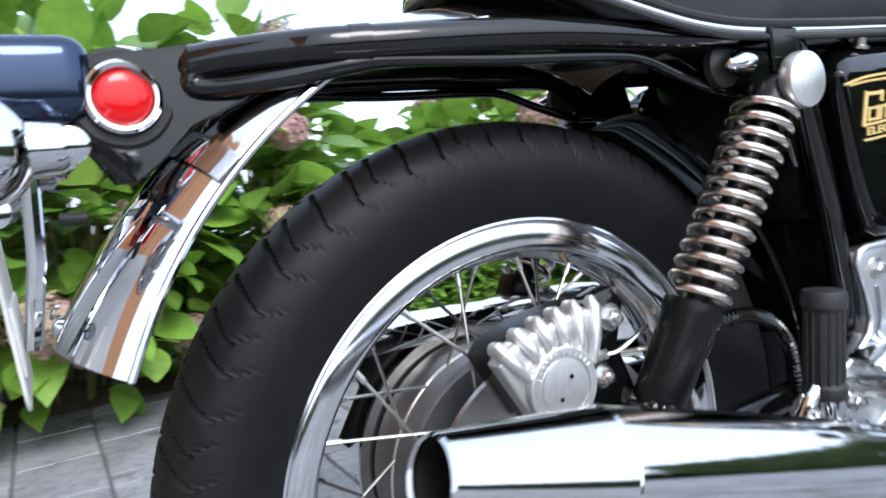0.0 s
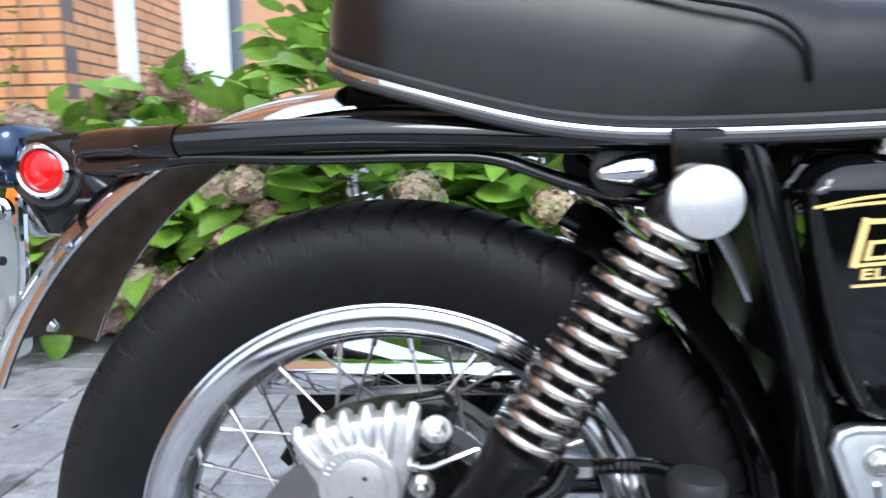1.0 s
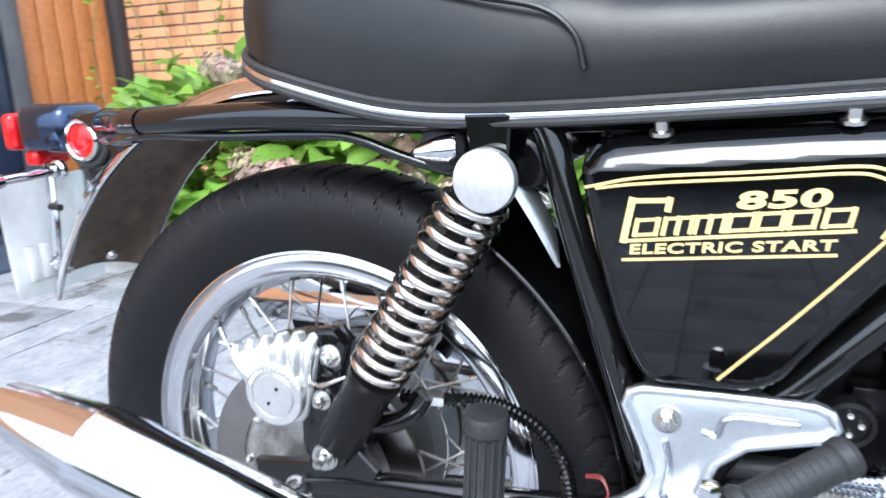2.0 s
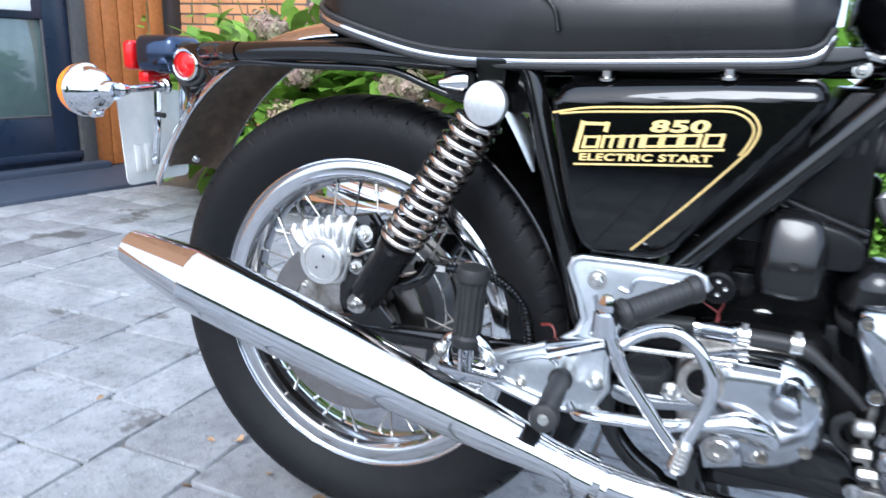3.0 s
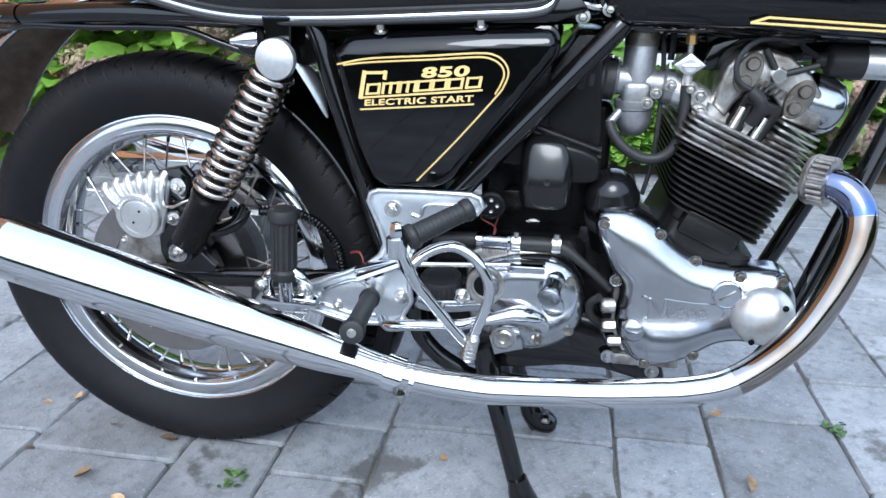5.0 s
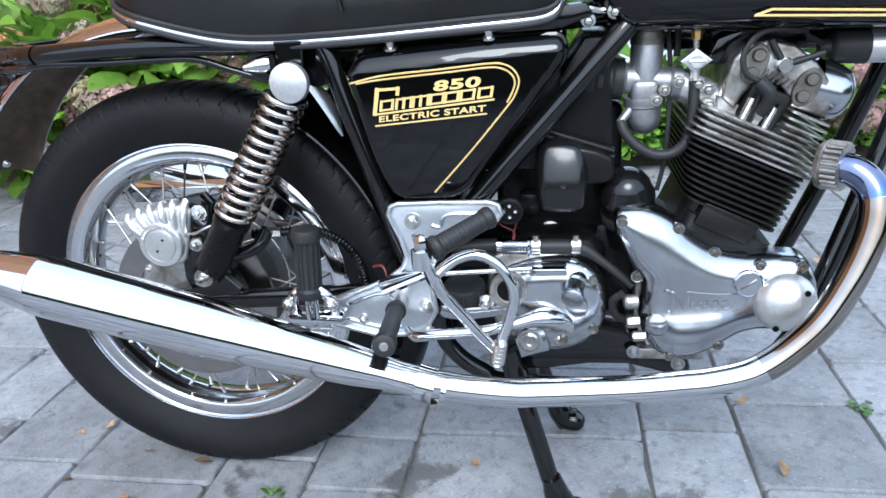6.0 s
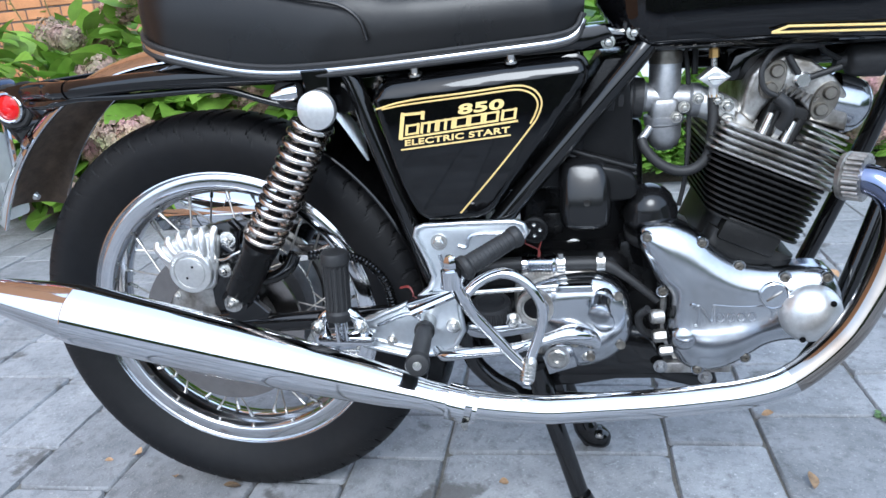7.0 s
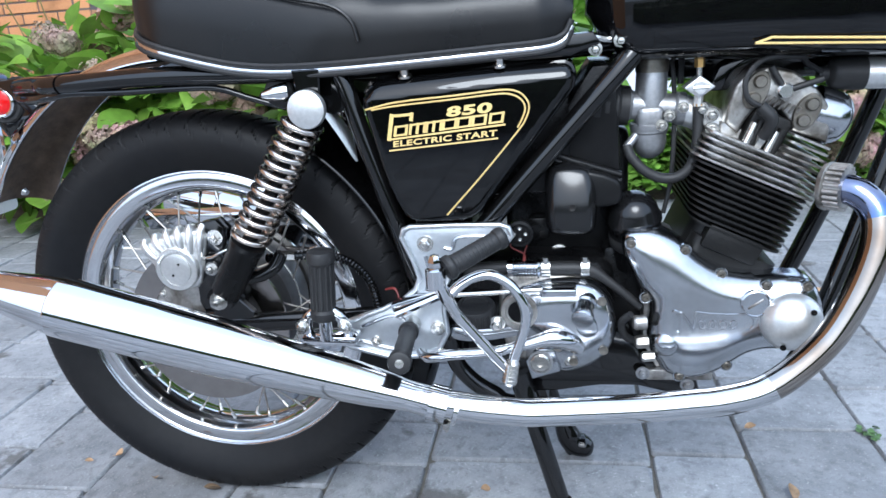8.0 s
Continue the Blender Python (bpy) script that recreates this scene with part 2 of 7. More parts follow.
def block(x0, x1, y0, y1, z0, z1, bevel=0.004, segments=2, turn=None, bm=None):
    made = bm or bmesh.new()
    tmp = bmesh.new()
    bmesh.ops.create_cube(tmp, size=1)
    for v in tmp.verts:
        v.co = Vector(((x0 + x1) / 2 + v.co.x * (x1 - x0), (y0 + y1) / 2 + v.co.y * (y1 - y0), (z0 + z1) / 2 + v.co.z * (z1 - z0)))
    if bevel:
        bmesh.ops.bevel(tmp, geom=list(tmp.edges), offset=bevel, segments=segments, profile=0.5, affect="EDGES")
    if turn:
        bmesh.ops.transform(tmp, matrix=turn, verts=tmp.verts)
    me = bpy.data.meshes.new("tmp")
    tmp.to_mesh(me)
    tmp.free()
    made.from_mesh(me)
    bpy.data.meshes.remove(me)
    return made


def part(name, bm, mat, parent=None, label="", sharp=38, **tags):
    """Links a bmesh as ONE mesh object, under a thing or a part."""
    me = bpy.data.meshes.new(name)
    bm.to_mesh(me)
    bm.free()
    me.materials.append(mat)
    me.shade_smooth()
    me.set_sharp_from_angle(angle=radians(sharp))
    ob = new(name, me)
    ob.parent = parent
    return tagged(ob, label, **tags)


def thing(name, at, label, category, group="", kind=""):
    ob = new(name)
    ob.empty_display_size = 0.1
    ob.location = at
    return tagged(ob, label, category, group, kind)


def hexbolt(name, at, r, h, parent, axis=(0, -1, 0), mat=None, washer=True, label=""):
    bm = bmesh.new()
    if washer:
        lathe([(0, 0), (0, r * 1.5), (h * 0.25, r * 1.5), (h * 0.28, 0)], at, axis, 20, bm)
    lathe([(h * 0.25, r), (h * 0.85, r), (h, r * 0.8), (h, 0)], at, axis, 6, bm)
    lathe([(h, r * 0.5), (h * 1.3, r * 0.48), (h * 1.35, 0)], at, axis, 12, bm)
    return part(name, bm, mat or STEEL, parent, label, 30)


def mirror(bm):
    """Turns what is built on the right-hand side into its left-hand twin."""
    for v in bm.verts:
        v.co.y = -v.co.y
    bmesh.ops.reverse_faces(bm, faces=bm.faces)
    return bm


# ---- the motorcycle: rear axle over the origin, nose towards +x, right-hand side towards -y ----
AXLE = Vector((0.0, 0.0, 0.348))
bike = thing("motorcycle", (0, 0, 0), "black and chrome classic twin-cylinder motorcycle standing on its centre stand", "motorcycle")


def build_tyre():
    """A road tyre whose hooked grooves are cut into the tread."""
    bm = bmesh.new()
    around, across = 1800, 46
    rows = []
    for j in range(across + 1):
        a = -1 + 2 * j / across                       # -1 right-hand bead, 1 left-hand bead
        w = math.pi * 0.5 * a
        y = 0.057 * math.sin(w * 1.32) / math.sin(math.pi * 0.5) if abs(a) < 0.76 else None
        if y is None:
            k = (abs(a) - 0.76) / 0.24
            y = math.copysign(0.057 - 0.021 * k ** 1.4, a)
            r = 0.301 - 0.047 * k
        else:
            k = abs(a) / 0.76
            r = 0.348 - 0.047 * k ** 2.3
        rows.append((a, y, r))
    hooks = ((4.1, 0.685), (13.1, 0.685), (9.2, 0.587))   # degrees within a repeat of 15, and where each hook ends
    grid = []
    for a, y, r in rows:
        s = abs(a)
        line = []
        for i in range(around):
            th = 2 * math.pi * i / around
            rr = r
            if 0.03 < s < 0.7:
                k = math.degrees(th) + (7.5 if a > 0 else 0)
                for at, reach in hooks:
                    knee = reach - 0.175
                    if s < reach:
                        shift = -2.6 + 3.7 * s / knee if s < knee else 1.1 - 2.9 * (s - knee) / (reach - knee)
                        off = (k - at - shift + 7.5) % 15 - 7.5
                        if abs(off) < 0.31:
                            rr -= 0.0042 * min(1.0, (reach - s) / 0.06 + 0.3)
            line.append(bm.verts.new((rr * math.cos(th), y, AXLE.z + rr * math.sin(th))))
        grid.append(line)
    for j in range(across):
        p, q = grid[j], grid[j + 1]
        for i in range(around):
            i2 = (i + 1) % around
            bm.faces.new((p[i], q[i], q[i2], p[i2]))
    bmesh.ops.recalc_face_normals(bm, faces=bm.faces)
    return bm


tyre = part("rear_tyre", build_tyre(), TYRE, bike, "black road tyre with hooked tread grooves", 50)
half_rim = [(0.0335, 0.2555), (0.0365, 0.2545), (0.0372, 0.2525), (0.0355, 0.2508), (0.0322, 0.2500), (0.0330, 0.2485), (0.0341, 0.2440), (0.0346, 0.2380), (0.0346, 0.2310), (0.0342, 0.2275), (0.0333, 0.2252), (0.0315, 0.2240), (0.0285, 0.2240)]
rim_profile = [(-y, r) for y, r in half_rim] + half_rim[::-1] + [(0.02, 0.245), (-0.02, 0.245)]
half_well = [(0.0305, 0.2236), (0.0215, 0.2226), (0.0175, 0.2212), (0.0125, 0.2160), (0.0060, 0.2140)]
rim = part("rim", lathe(rim_profile, AXLE, (0, 1, 0), 144, loop=True), RIM, bike, "polished wheel rim")
part("rim_well", lathe([(-y, r) for y, r in half_well] + half_well[::-1] + [(0.03, 0.2262), (-0.03, 0.2262)], AXLE, (0, 1, 0), 144, loop=True), RIM, rim, "polished well of the rim")
hub = part("hub", lathe([(-0.058, 0.0), (-0.058, 0.03), (-0.052, 0.062), (-0.046, 0.066), (-0.042, 0.05), (-0.005, 0.05), (0.0, 0.075), (0.004, 0.118), (0.012, 0.124), (0.074, 0.124), (0.078, 0.02), (0.078, 0)], AXLE, (0, 1, 0), 64), DRUM, bike, "dark grey drum hub")
for y, r in ((-0.001, 0.0765), (0.03, 0.1245)):
    part("hub_ring", tube([(r * math.cos(t), y, AXLE.z + r * math.sin(t)) for t in np.linspace(0, 2 * math.pi, 72, endpoint=False)], 0.0022, 8, closed=True), STEEL, hub, "bright turned ring")
sprocket = bmesh.new()
lathe([(0.08, 0.06), (0.08, 0.137), (0.086, 0.137), (0.086, 0.06)], AXLE, (0, 1, 0), 84, sprocket, loop=True)
part("sprocket", sprocket, STEEL, hub, "steel chain sprocket")
# brake rotor with its carrier
rot = lathe([(-0.066, 0.098), (-0.066, 0.1375), (-0.0725, 0.1375), (-0.0725, 0.098)], AXLE, (0, 1, 0), 120, loop=True)
rotor = part("brake_rotor", rot, ROTOR, bike, "brown-grey steel brake disc", 30)
part("rotor_carrier", lathe([(-0.056, 0.035), (-0.064, 0.1), (-0.069, 0.1), (-0.069, 0.088), (-0.074, 0.06), (-0.076, 0.02), (-0.076, 0)], AXLE, (0, 1, 0), 80), CAST, rotor, "dull alloy disc carrier")
for k in range(10):
    a = 2 * math.pi * k / 10
    hexbolt("rotor_bolt", AXLE + vec(0.093 * math.cos(a), -0.069, 0.093 * math.sin(a)), 0.005, 0.005, rotor)

# forty laced spokes with their nipples
for k in range(40):
    side = -1 if k % 2 else 1
    lace = 1 if (k // 2) % 2 else -1
    a = 2 * math.pi * (k + 0.5) / 40
    rim_end = AXLE + vec(0.2165 * math.cos(a), 0.008 * side, 0.2165 * math.sin(a))
    h = a + lace * 1.12
    hr, hy = (0.062, -0.048) if side < 0 else (0.085, 0.046)
    hub_end = AXLE + vec(hr * math.cos(h), hy, hr * math.sin(h))
    ob = part("spoke", tube([hub_end, hub_end.lerp(rim_end, 0.5), rim_end], 0.0017, 8), SPOKE, rim)
    d = (rim_end - hub_end).normalized()
    part("nipple", tube([rim_end - d * 0.016, rim_end - d * 0.012, rim_end - d * 0.004, rim_end + d * 0.003], [0.0026, 0.0032, 0.0032, 0.0046], 8), STEEL, rim)

# ---- brake caliper: five cooling ribs fanned over a round piston housing ----
cal = bmesh.new()
fan = [(-0.076, 0.489), (-0.066, 0.501), (-0.04, 0.511), (-0.004, 0.519), (0.031, 0.5225), (0.038, 0.514), (0.03, 0.478), (0.017, 0.434), (0.009, 0.426), (-0.026, 0.421), (-0.039, 0.428), (-0.056, 0.456)]
prism(fan, -0.088, -0.105, 0.006, 3, cal)
fins = []
for k in range(6):
    f = k / 5
    top = vec(-0.07 + 0.1 * f, -0.1, 0.492 + 0.0295 * math.sin(0.15 + 1.45 * f) ** 0.8)
    low = vec(-0.048 + 0.07 * f, -0.103, 0.473 + 0.018 * math.sin(math.pi * f))
    back = vec(top.x, -0.09, top.z + 0.002)
    top.y, low.y = -0.103, -0.1065
    fins.append(tube([back, top.lerp(back, 0.25) + vec(0, 0, 0.003), top, top.lerp(low, 0.5) + vec(0, -0.003, 0), low], [0.0066, 0.0068, 0.0068, 0.006, 0.004], 10))
caliper = part("brake_caliper", cal, BARE, bike, "silver ribbed brake caliper")
part("caliper_back", prism([(x * 0.97, z) for x, z in fan], -0.05, -0.0885, 0.003, 1), PLASTIC, caliper, "black inner half of the caliper")
CD = vec(-0.0165, -0.1055, 0.4605)
for fin in fins:
    part("cooling_rib", fin, BARE, caliper)
part("piston_cap", lathe([(0, 0.0355), (0.008, 0.0355), (0.0095, 0.034), (0.0095, 0.0275), (0.0075, 0.027), (0.0075, 0.0245), (0.010, 0.024), (0.0105, 0.0205), (0.0105, 0)], CD, (0, -1, 0), 48), BARE, caliper, "grey round piston cap")
# two black discs paint the shade of the cap's holes
for dx, dz in ((0.006, 0.009), (-0.006, -0.009)):
    part("cap_hole", lathe([(0, 0.002), (0.0012, 0.002), (0.0012, 0)], CD + vec(dx, -0.0102, dz), (0, -1, 0), 10), PLASTIC, caliper)
raised = bmesh.new()
for k in range(13):
    a = radians(30 + 10.5 * k)
    tube([CD + vec(r * math.cos(a), -0.0096, r * math.sin(a)) for r in (0.028, 0.0315)], 0.0011, 5, raised)
part("raised_mark", raised, BARE, caliper, "worn raised bars round the cap")
plate_bm = prism([(0.025, 0.53), (0.055, 0.535), (0.068, 0.52), (0.058, 0.48), (0.075, 0.44), (0.085, 0.41), (0.07, 0.375), (0.02, 0.36), (0.005, 0.40), (0.008, 0.45), (0.018, 0.5)], -0.075, -0.1, 0.003)
carrier = part("caliper_bracket", plate_bm, ENAMEL, bike, "black caliper mounting plate")
hexbolt("bracket_bolt", (0.05, -0.099, 0.508), 0.0085, 0.012, carrier)
hexbolt("bracket_bolt", (0.036, -0.1, 0.457), 0.0075, 0.012, carrier)
part("bleed_pipe", tube(smooth_path([(0.028, -0.108, 0.478), (0.044, -0.113, 0.479), (0.062, -0.115, 0.487), (0.085, -0.11, 0.495)], 5), 0.0024, 8), STEEL, caliper, "bare steel brake pipe")
part("bleed_nut", tube([(0.024, -0.104, 0.476), (0.036, -0.11, 0.478)], 0.0048, 6), STEEL, caliper)


# ---- suspension ----
def shock(mirrored):
    flip = mirror if mirrored else (lambda b: b)
    low, high = vec(0.065, -0.132, 0.421), vec(0.246, -0.140, 0.708)
    d = (high - low).normalized()
    n = (high - low).length
    body = lathe([(0.0, 0.0), (0.0, 0.019), (0.012, 0.0235), (0.09, 0.0255), (0.094, 0.027), (0.098, 0.0275), (0.104, 0.0275), (0.106, 0.012), (n - 0.03, 0.0085), (n - 0.03, 0.024), (n - 0.015, 0.024), (n, 0.015), (n, 0)], low, d, 32)
    top = part("shock_absorber", flip(body), PLASTIC, bike, "black shock absorber body")
    s = d.cross(Vector((0, 1, 0))).normalized()
    q = d.cross(s)
    turns, steps = 12.6, 24
    h0, h1 = 0.112, n - 0.028
    coil = []
    for k in range(int(turns * steps) + 1):
        f = k / (turns * steps)
        a = 2 * math.pi * k / steps
        coil.append(low + d * (h0 + (h1 - h0) * f) + 0.0268 * (math.cos(a) * s + math.sin(a) * q))
    part("coil_spring", flip(tube(coil, 0.0045, 10)), SPRING, top, "bare worn steel coil spring")
    part("damper_rod", flip(tube([low + d * 0.1, high - d * 0.02], 0.0065, 16)), CHROME, top, "chrome damper rod")
    eye = bmesh.new()
    lathe([(-0.015, 0.0), (-0.015, 0.021), (0.015, 0.021), (0.015, 0)], low, (0, 1, 0), 24, eye)
    part("lower_eye", flip(eye), ENAMEL, top)
    nut = bmesh.new()
    lathe([(0, 0), (0, 0.0145), (0.003, 0.0145), (0.0035, 0.013), (0.007, 0.013), (0.007, 0.009), (0.012, 0.009), (0.013, 0.005), (0.02, 0.0048), (0.021, 0)], low + vec(0, -0.016, 0), (0, -1, 0), 12, nut)
    part("lower_nut", flip(nut), STEEL, top, "zinc-plated nut")


shock(False)
shock(True)

# swinging arm with its fork ends
for s in (-1, 1):
    arm = bmesh.new()
    tube(smooth_path([(0.0, 0.1 * s, 0.352), (0.06, 0.1 * s, 0.362), (0.18, 0.1 * s, 0.368), (0.33, 0.09 * s, 0.372), (0.43, 0.07 * s, 0.372)], 5), [0.016] * 20 + [0.018], 16, arm, flat=0.75)
    prism([(-0.055, 0.375), (-0.05, 0.33), (-0.02, 0.322), (0.05, 0.338), (0.09, 0.35), (0.1, 0.385), (0.06, 0.425), (0.045, 0.42), (0.03, 0.385)], 0.103 * s + 0.006, 0.103 * s - 0.006, 0.002, 1, arm)
    part("swinging_arm", arm, ENAMEL, bike, "black swinging arm")
part("pivot_tube", tube([(0.43, -0.1, 0.372), (0.43, 0.1, 0.372)], 0.024, 20), ENAMEL, bike)
axle = bmesh.new()
lathe([(-0.13, 0), (-0.13, 0.009), (-0.122, 0.014), (-0.11, 0.014), (-0.108, 0.02), (-0.09, 0.02), (0.11, 0.015), (0.13, 0.012), (0.13, 0)], AXLE, (0, 1, 0), 20, axle)
part("axle", axle, STEEL, bike, "steel rear axle")

# sprocket, chain and chain guard on the far side
part("sprocket", lathe([(0.078, 0.0), (0.078, 0.086), (0.083, 0.09), (0.083, 0.0)], AXLE, (0, 1, 0), 44), ROTOR, bike, "dark chain sprocket")
for dz in (0.09, -0.088):
    part("chain_run", tube([(0.0, 0.08, AXLE.z + dz), (0.55, 0.08, AXLE.z + dz * 0.45)], 0.007, 8, flat=0.6), ROTOR, bike, "dark drive chain")
guard = prism([(-0.175, 0.506), (0.16, 0.505), (0.40, 0.47), (0.40, 0.435), (0.16, 0.478), (-0.16, 0.476)], 0.108, 0.066, 0.004)
cg = part("chain_guard", guard, CHROME, bike, "chrome chain guard")
for x in (-0.125, 0.1):
    part("guard_rivet", lathe([(0, 0), (0, 0.005), (0.002, 0.004), (0.003, 0)], (x, 0.066, 0.49), (0, -1, 0), 12), STEEL, cg)
part("guard_skirt", prism([(-0.13, 0.476), (-0.02, 0.476), (-0.05, 0.42), (-0.14, 0.38), (-0.15, 0.39), (-0.12, 0.44)], 0.1, 0.094, 0.002, 1), PLASTIC, cg, "black plastic chain guard flap")

# ---- exhaust ----
def exhaust(mirrored):
    flip = mirror if mirrored else (lambda b: b)
    end, mid = vec(-0.226, -0.262, 0.490), vec(0.418, -0.252, 0.307)
    d = (mid - end).normalized()
    n = (mid - end).length
    prof = [(0.05, 0.0), (0.05, 0.0215), (0.002, 0.0225), (0.0, 0.0240), (0.002, 0.0255), (0.03, 0.0299), (0.07, 0.0361), (0.114, 0.0428), (0.1155, 0.0434), (0.14, 0.0434), (0.25, 0.0430), (0.36, 0.0405), (0.48, 0.0345), (0.57, 0.0275), (0.612, 0.0222), (0.625, 0.0212), (n, 0.0208), (n, 0.018)]
    can = lathe(prof, end, d, 128)
    sil = part("silencer", flip(can), CHROME, bike, "chrome tapered silencer", 6)
    part("silencer_mouth", flip(lathe([(0.047, 0.0), (0.047, 0.0212), (0.004, 0.0222)], end, d, 40)), BLACKFIN, sil, "sooty black silencer mouth")
    pipe = smooth_path([mid - d * 0.02, (0.458, -0.25, 0.3015), (0.505, -0.2475, 0.2955), (0.532, -0.2462, 0.2932), (0.55, -0.2455, 0.293), (0.6, -0.243, 0.2945), (0.685, -0.238, 0.2975), (0.75, -0.231, 0.301), (0.79, -0.227, 0.3045), (0.838, -0.222, 0.316), (0.878, -0.216, 0.341), (0.921, -0.207, 0.384), (0.951, -0.197, 0.437), (0.972, -0.184, 0.492), (0.977, -0.172, 0.53), (0.97, -0.162, 0.55), (0.955, -0.152, 0.563), (0.938, -0.141, 0.567)], 9)
    head = part("exhaust_pipe", flip(tube(pipe, 0.0192, 28)), CHROME, bike, "chrome exhaust downpipe")
    # the upright's colour holds its brown tint and its dark reflections
    part("browned_bend", flip(tube(pipe[84:-26], 0.0194, 28, caps=False)), BROWNED_DARK, head, "browned chrome upright with dark reflections in its colour")
    part("blued_bend", flip(tube(pipe[-27:], 0.0195, 28, caps=False)), BLUED, head, "heat-blued chrome bend")
    ring = bmesh.new()
    lathe([(-0.005, 0.0235), (-0.005, 0.0255), (0.02, 0.0255), (0.02, 0.0235)], mid - d * 0.012, d, 40, ring, loop=True)
    lathe([(0.03, 0.021), (0.03, 0.0235), (0.036, 0.0235), (0.036, 0.021)], mid - d * 0.012, d, 40, ring, loop=True)
    part("clamp", flip(ring), CHROME, sil)
    hexbolt("clamp_bolt", flip_at((0.422, -0.252, 0.28), mirrored), 0.005, 0.012, sil, (0, 0, -1))
    return sil


def flip_at(p, mirrored):
    return (p[0], -p[1], p[2]) if mirrored else p


exhaust(False)
exhaust(True)

# ---- rear mudguard: a chrome shell with a rusty underside ----
def skirt(a):
    """How far the sides hang below the crown, deeper towards the tail."""
    return 0.026 + 0.021 * min(1.0, max(0.0, (math.degrees(a) - 118) / 35))


MG_X, MG_W = 0.01, 0.08                            # shift of its centre, half width


def mudguard(inner):
    bm = bmesh.new()
    rows = []
    for i in range(61):
        a = radians(62 + (153.8 - 62) * i / 60)
        line = []
        for j in range(17):
            f = -1 + j / 8
            ph = radians(82) * f
            y = MG_W * math.sin(ph) / math.sin(radians(82))
            r = 0.4465 - skirt(a) * (1 - math.cos(ph)) / (1 - math.cos(radians(82))) - (0.0022 if inner else 0)
            line.append(bm.verts.new((r * math.cos(a) + MG_X, y * (0.975 if inner else 1), 0.358 + r * math.sin(a))))
        rows.append(line)
    for i in range(60):
        for j in range(16):
            bm.faces.new((rows[i][j], rows[i + 1][j], rows[i + 1][j + 1], rows[i][j + 1]))
    bmesh.ops.recalc_face_normals(bm, faces=bm.faces)
    if inner:
        bmesh.ops.reverse_faces(bm, faces=bm.faces)
    return bm


guard_ob = part("rear_mudguard", mudguard(False), CHROME, bike, "chrome rear mudguard")
part("mudguard_underside", mudguard(True), RUSTY, guard_ob, "rusty brown mudguard underside")
for s in (-1, 1):
    edge = [((0.4465 - skirt(a)) * math.cos(a) + MG_X, (MG_W + 0.0002) * s, 0.358 + (0.4465 - skirt(a)) * math.sin(a)) for a in np.linspace(radians(62), radians(153.8), 60)]
    part("rolled_edge", tube(edge, 0.003, 8), CHROME, guard_ob)
stay_at = radians(131.6)
strap = bmesh.new()
rows = []
for a in (stay_at - 0.028, stay_at + 0.028):
    rows.append([strap.verts.new((r * math.cos(a) + MG_X, y, 0.358 + r * math.sin(a))) for y, r in [((MG_W + 0.0035) * math.sin(radians(84) * f) / math.sin(radians(84)), 0.4505 - 0.037 * (1 - math.cos(radians(84) * f))) for f in np.linspace(-1, 1, 13)]])
for j in range(12):
    strap.faces.new((rows[0][j], rows[1][j], rows[1][j + 1], rows[0][j + 1]))
bmesh.ops.solidify(strap, geom=list(strap.faces), thickness=0.003)
part("mudguard_strap", strap, CHROME, guard_ob, "chrome mudguard strap")
for a, y in ((2.64, -0.045), (2.64, 0.03)):
    p = vec(0.43 * math.cos(a) + MG_X, y, 0.358 + 0.43 * math.sin(a))
    part("mudguard_bolt", lathe([(0, 0), (0, 0.008), (0.003, 0.0065), (0.006, 0.005), (0.007, 0)], p, AXLE - p, 12), STEEL, guard_ob)
    part("mudguard_dome", lathe([(0, 0.0075), (0.003, 0.006), (0.0045, 0)], AXLE + (p - AXLE) * 1.048, p - AXLE, 12), CHROME, guard_ob)

# inner mudguard in front of the wheel, black
inner_guard = bmesh.new()
rows = []
for i in range(31):
    a = radians(-24 + 86 * i / 30)
    rows.append([inner_guard.verts.new(((0.388 - 0.036 * abs(f) ** 2.5) * math.cos(a), 0.078 * f, 0.352 + (0.388 - 0.036 * abs(f) ** 2.5) * math.sin(a))) for f in np.linspace(-1, 1, 9)])
for i in range(30):
    for j in range(8):
        inner_guard.faces.new((rows[i][j], rows[i + 1][j], rows[i + 1][j + 1], rows[i][j + 1]))
bmesh.ops.solidify(inner_guard, geom=list(inner_guard.faces), thickness=0.002)
part("inner_mudguard", inner_guard, ENAMEL, bike, "black inner mudguard")
part("inner_guard_edge", tube([(0.353 * math.cos(a), -0.079, 0.352 + 0.353 * math.sin(a)) for a in np.linspace(radians(-8), radians(60), 40)], 0.0032, 8), ENAMEL, bike)
# a pale blade is added for the sky's highlight on gloss black beside the tyre
blade = bmesh.new()
face_to = Vector((0.8, -0.6, 0.05)).normalized()
rows = []
for k in range(13):
    f = k / 12
    p = vec(0.2575, -0.116, 0.702).lerp(vec(0.2985, -0.121, 0.623), f) + vec(0.006 * math.sin(math.pi * f), 0, 0)
    across = (vec(0.041, -0.005, -0.079)).cross(face_to).normalized()
    w = 0.0015 + 0.0095 * math.sin(math.pi * min(1, 0.25 + 0.75 * f)) ** 0.8
    rows.append([blade.verts.new(p + across * w * u - face_to * 0.003 * u * u) for u in (-1, -0.5, 0, 0.5, 1)])
for p, q in zip(rows, rows[1:]):
    for k in range(4):
        blade.faces.new((p[k], p[k + 1], q[k + 1], q[k]))
bmesh.ops.solidify(blade, geom=list(blade.faces), thickness=0.002)
bmesh.ops.recalc_face_normals(blade, faces=blade.faces)
part("bracket_blade", blade, SATIN, bike, "pale metal blade in place of a sky highlight on the black guard")

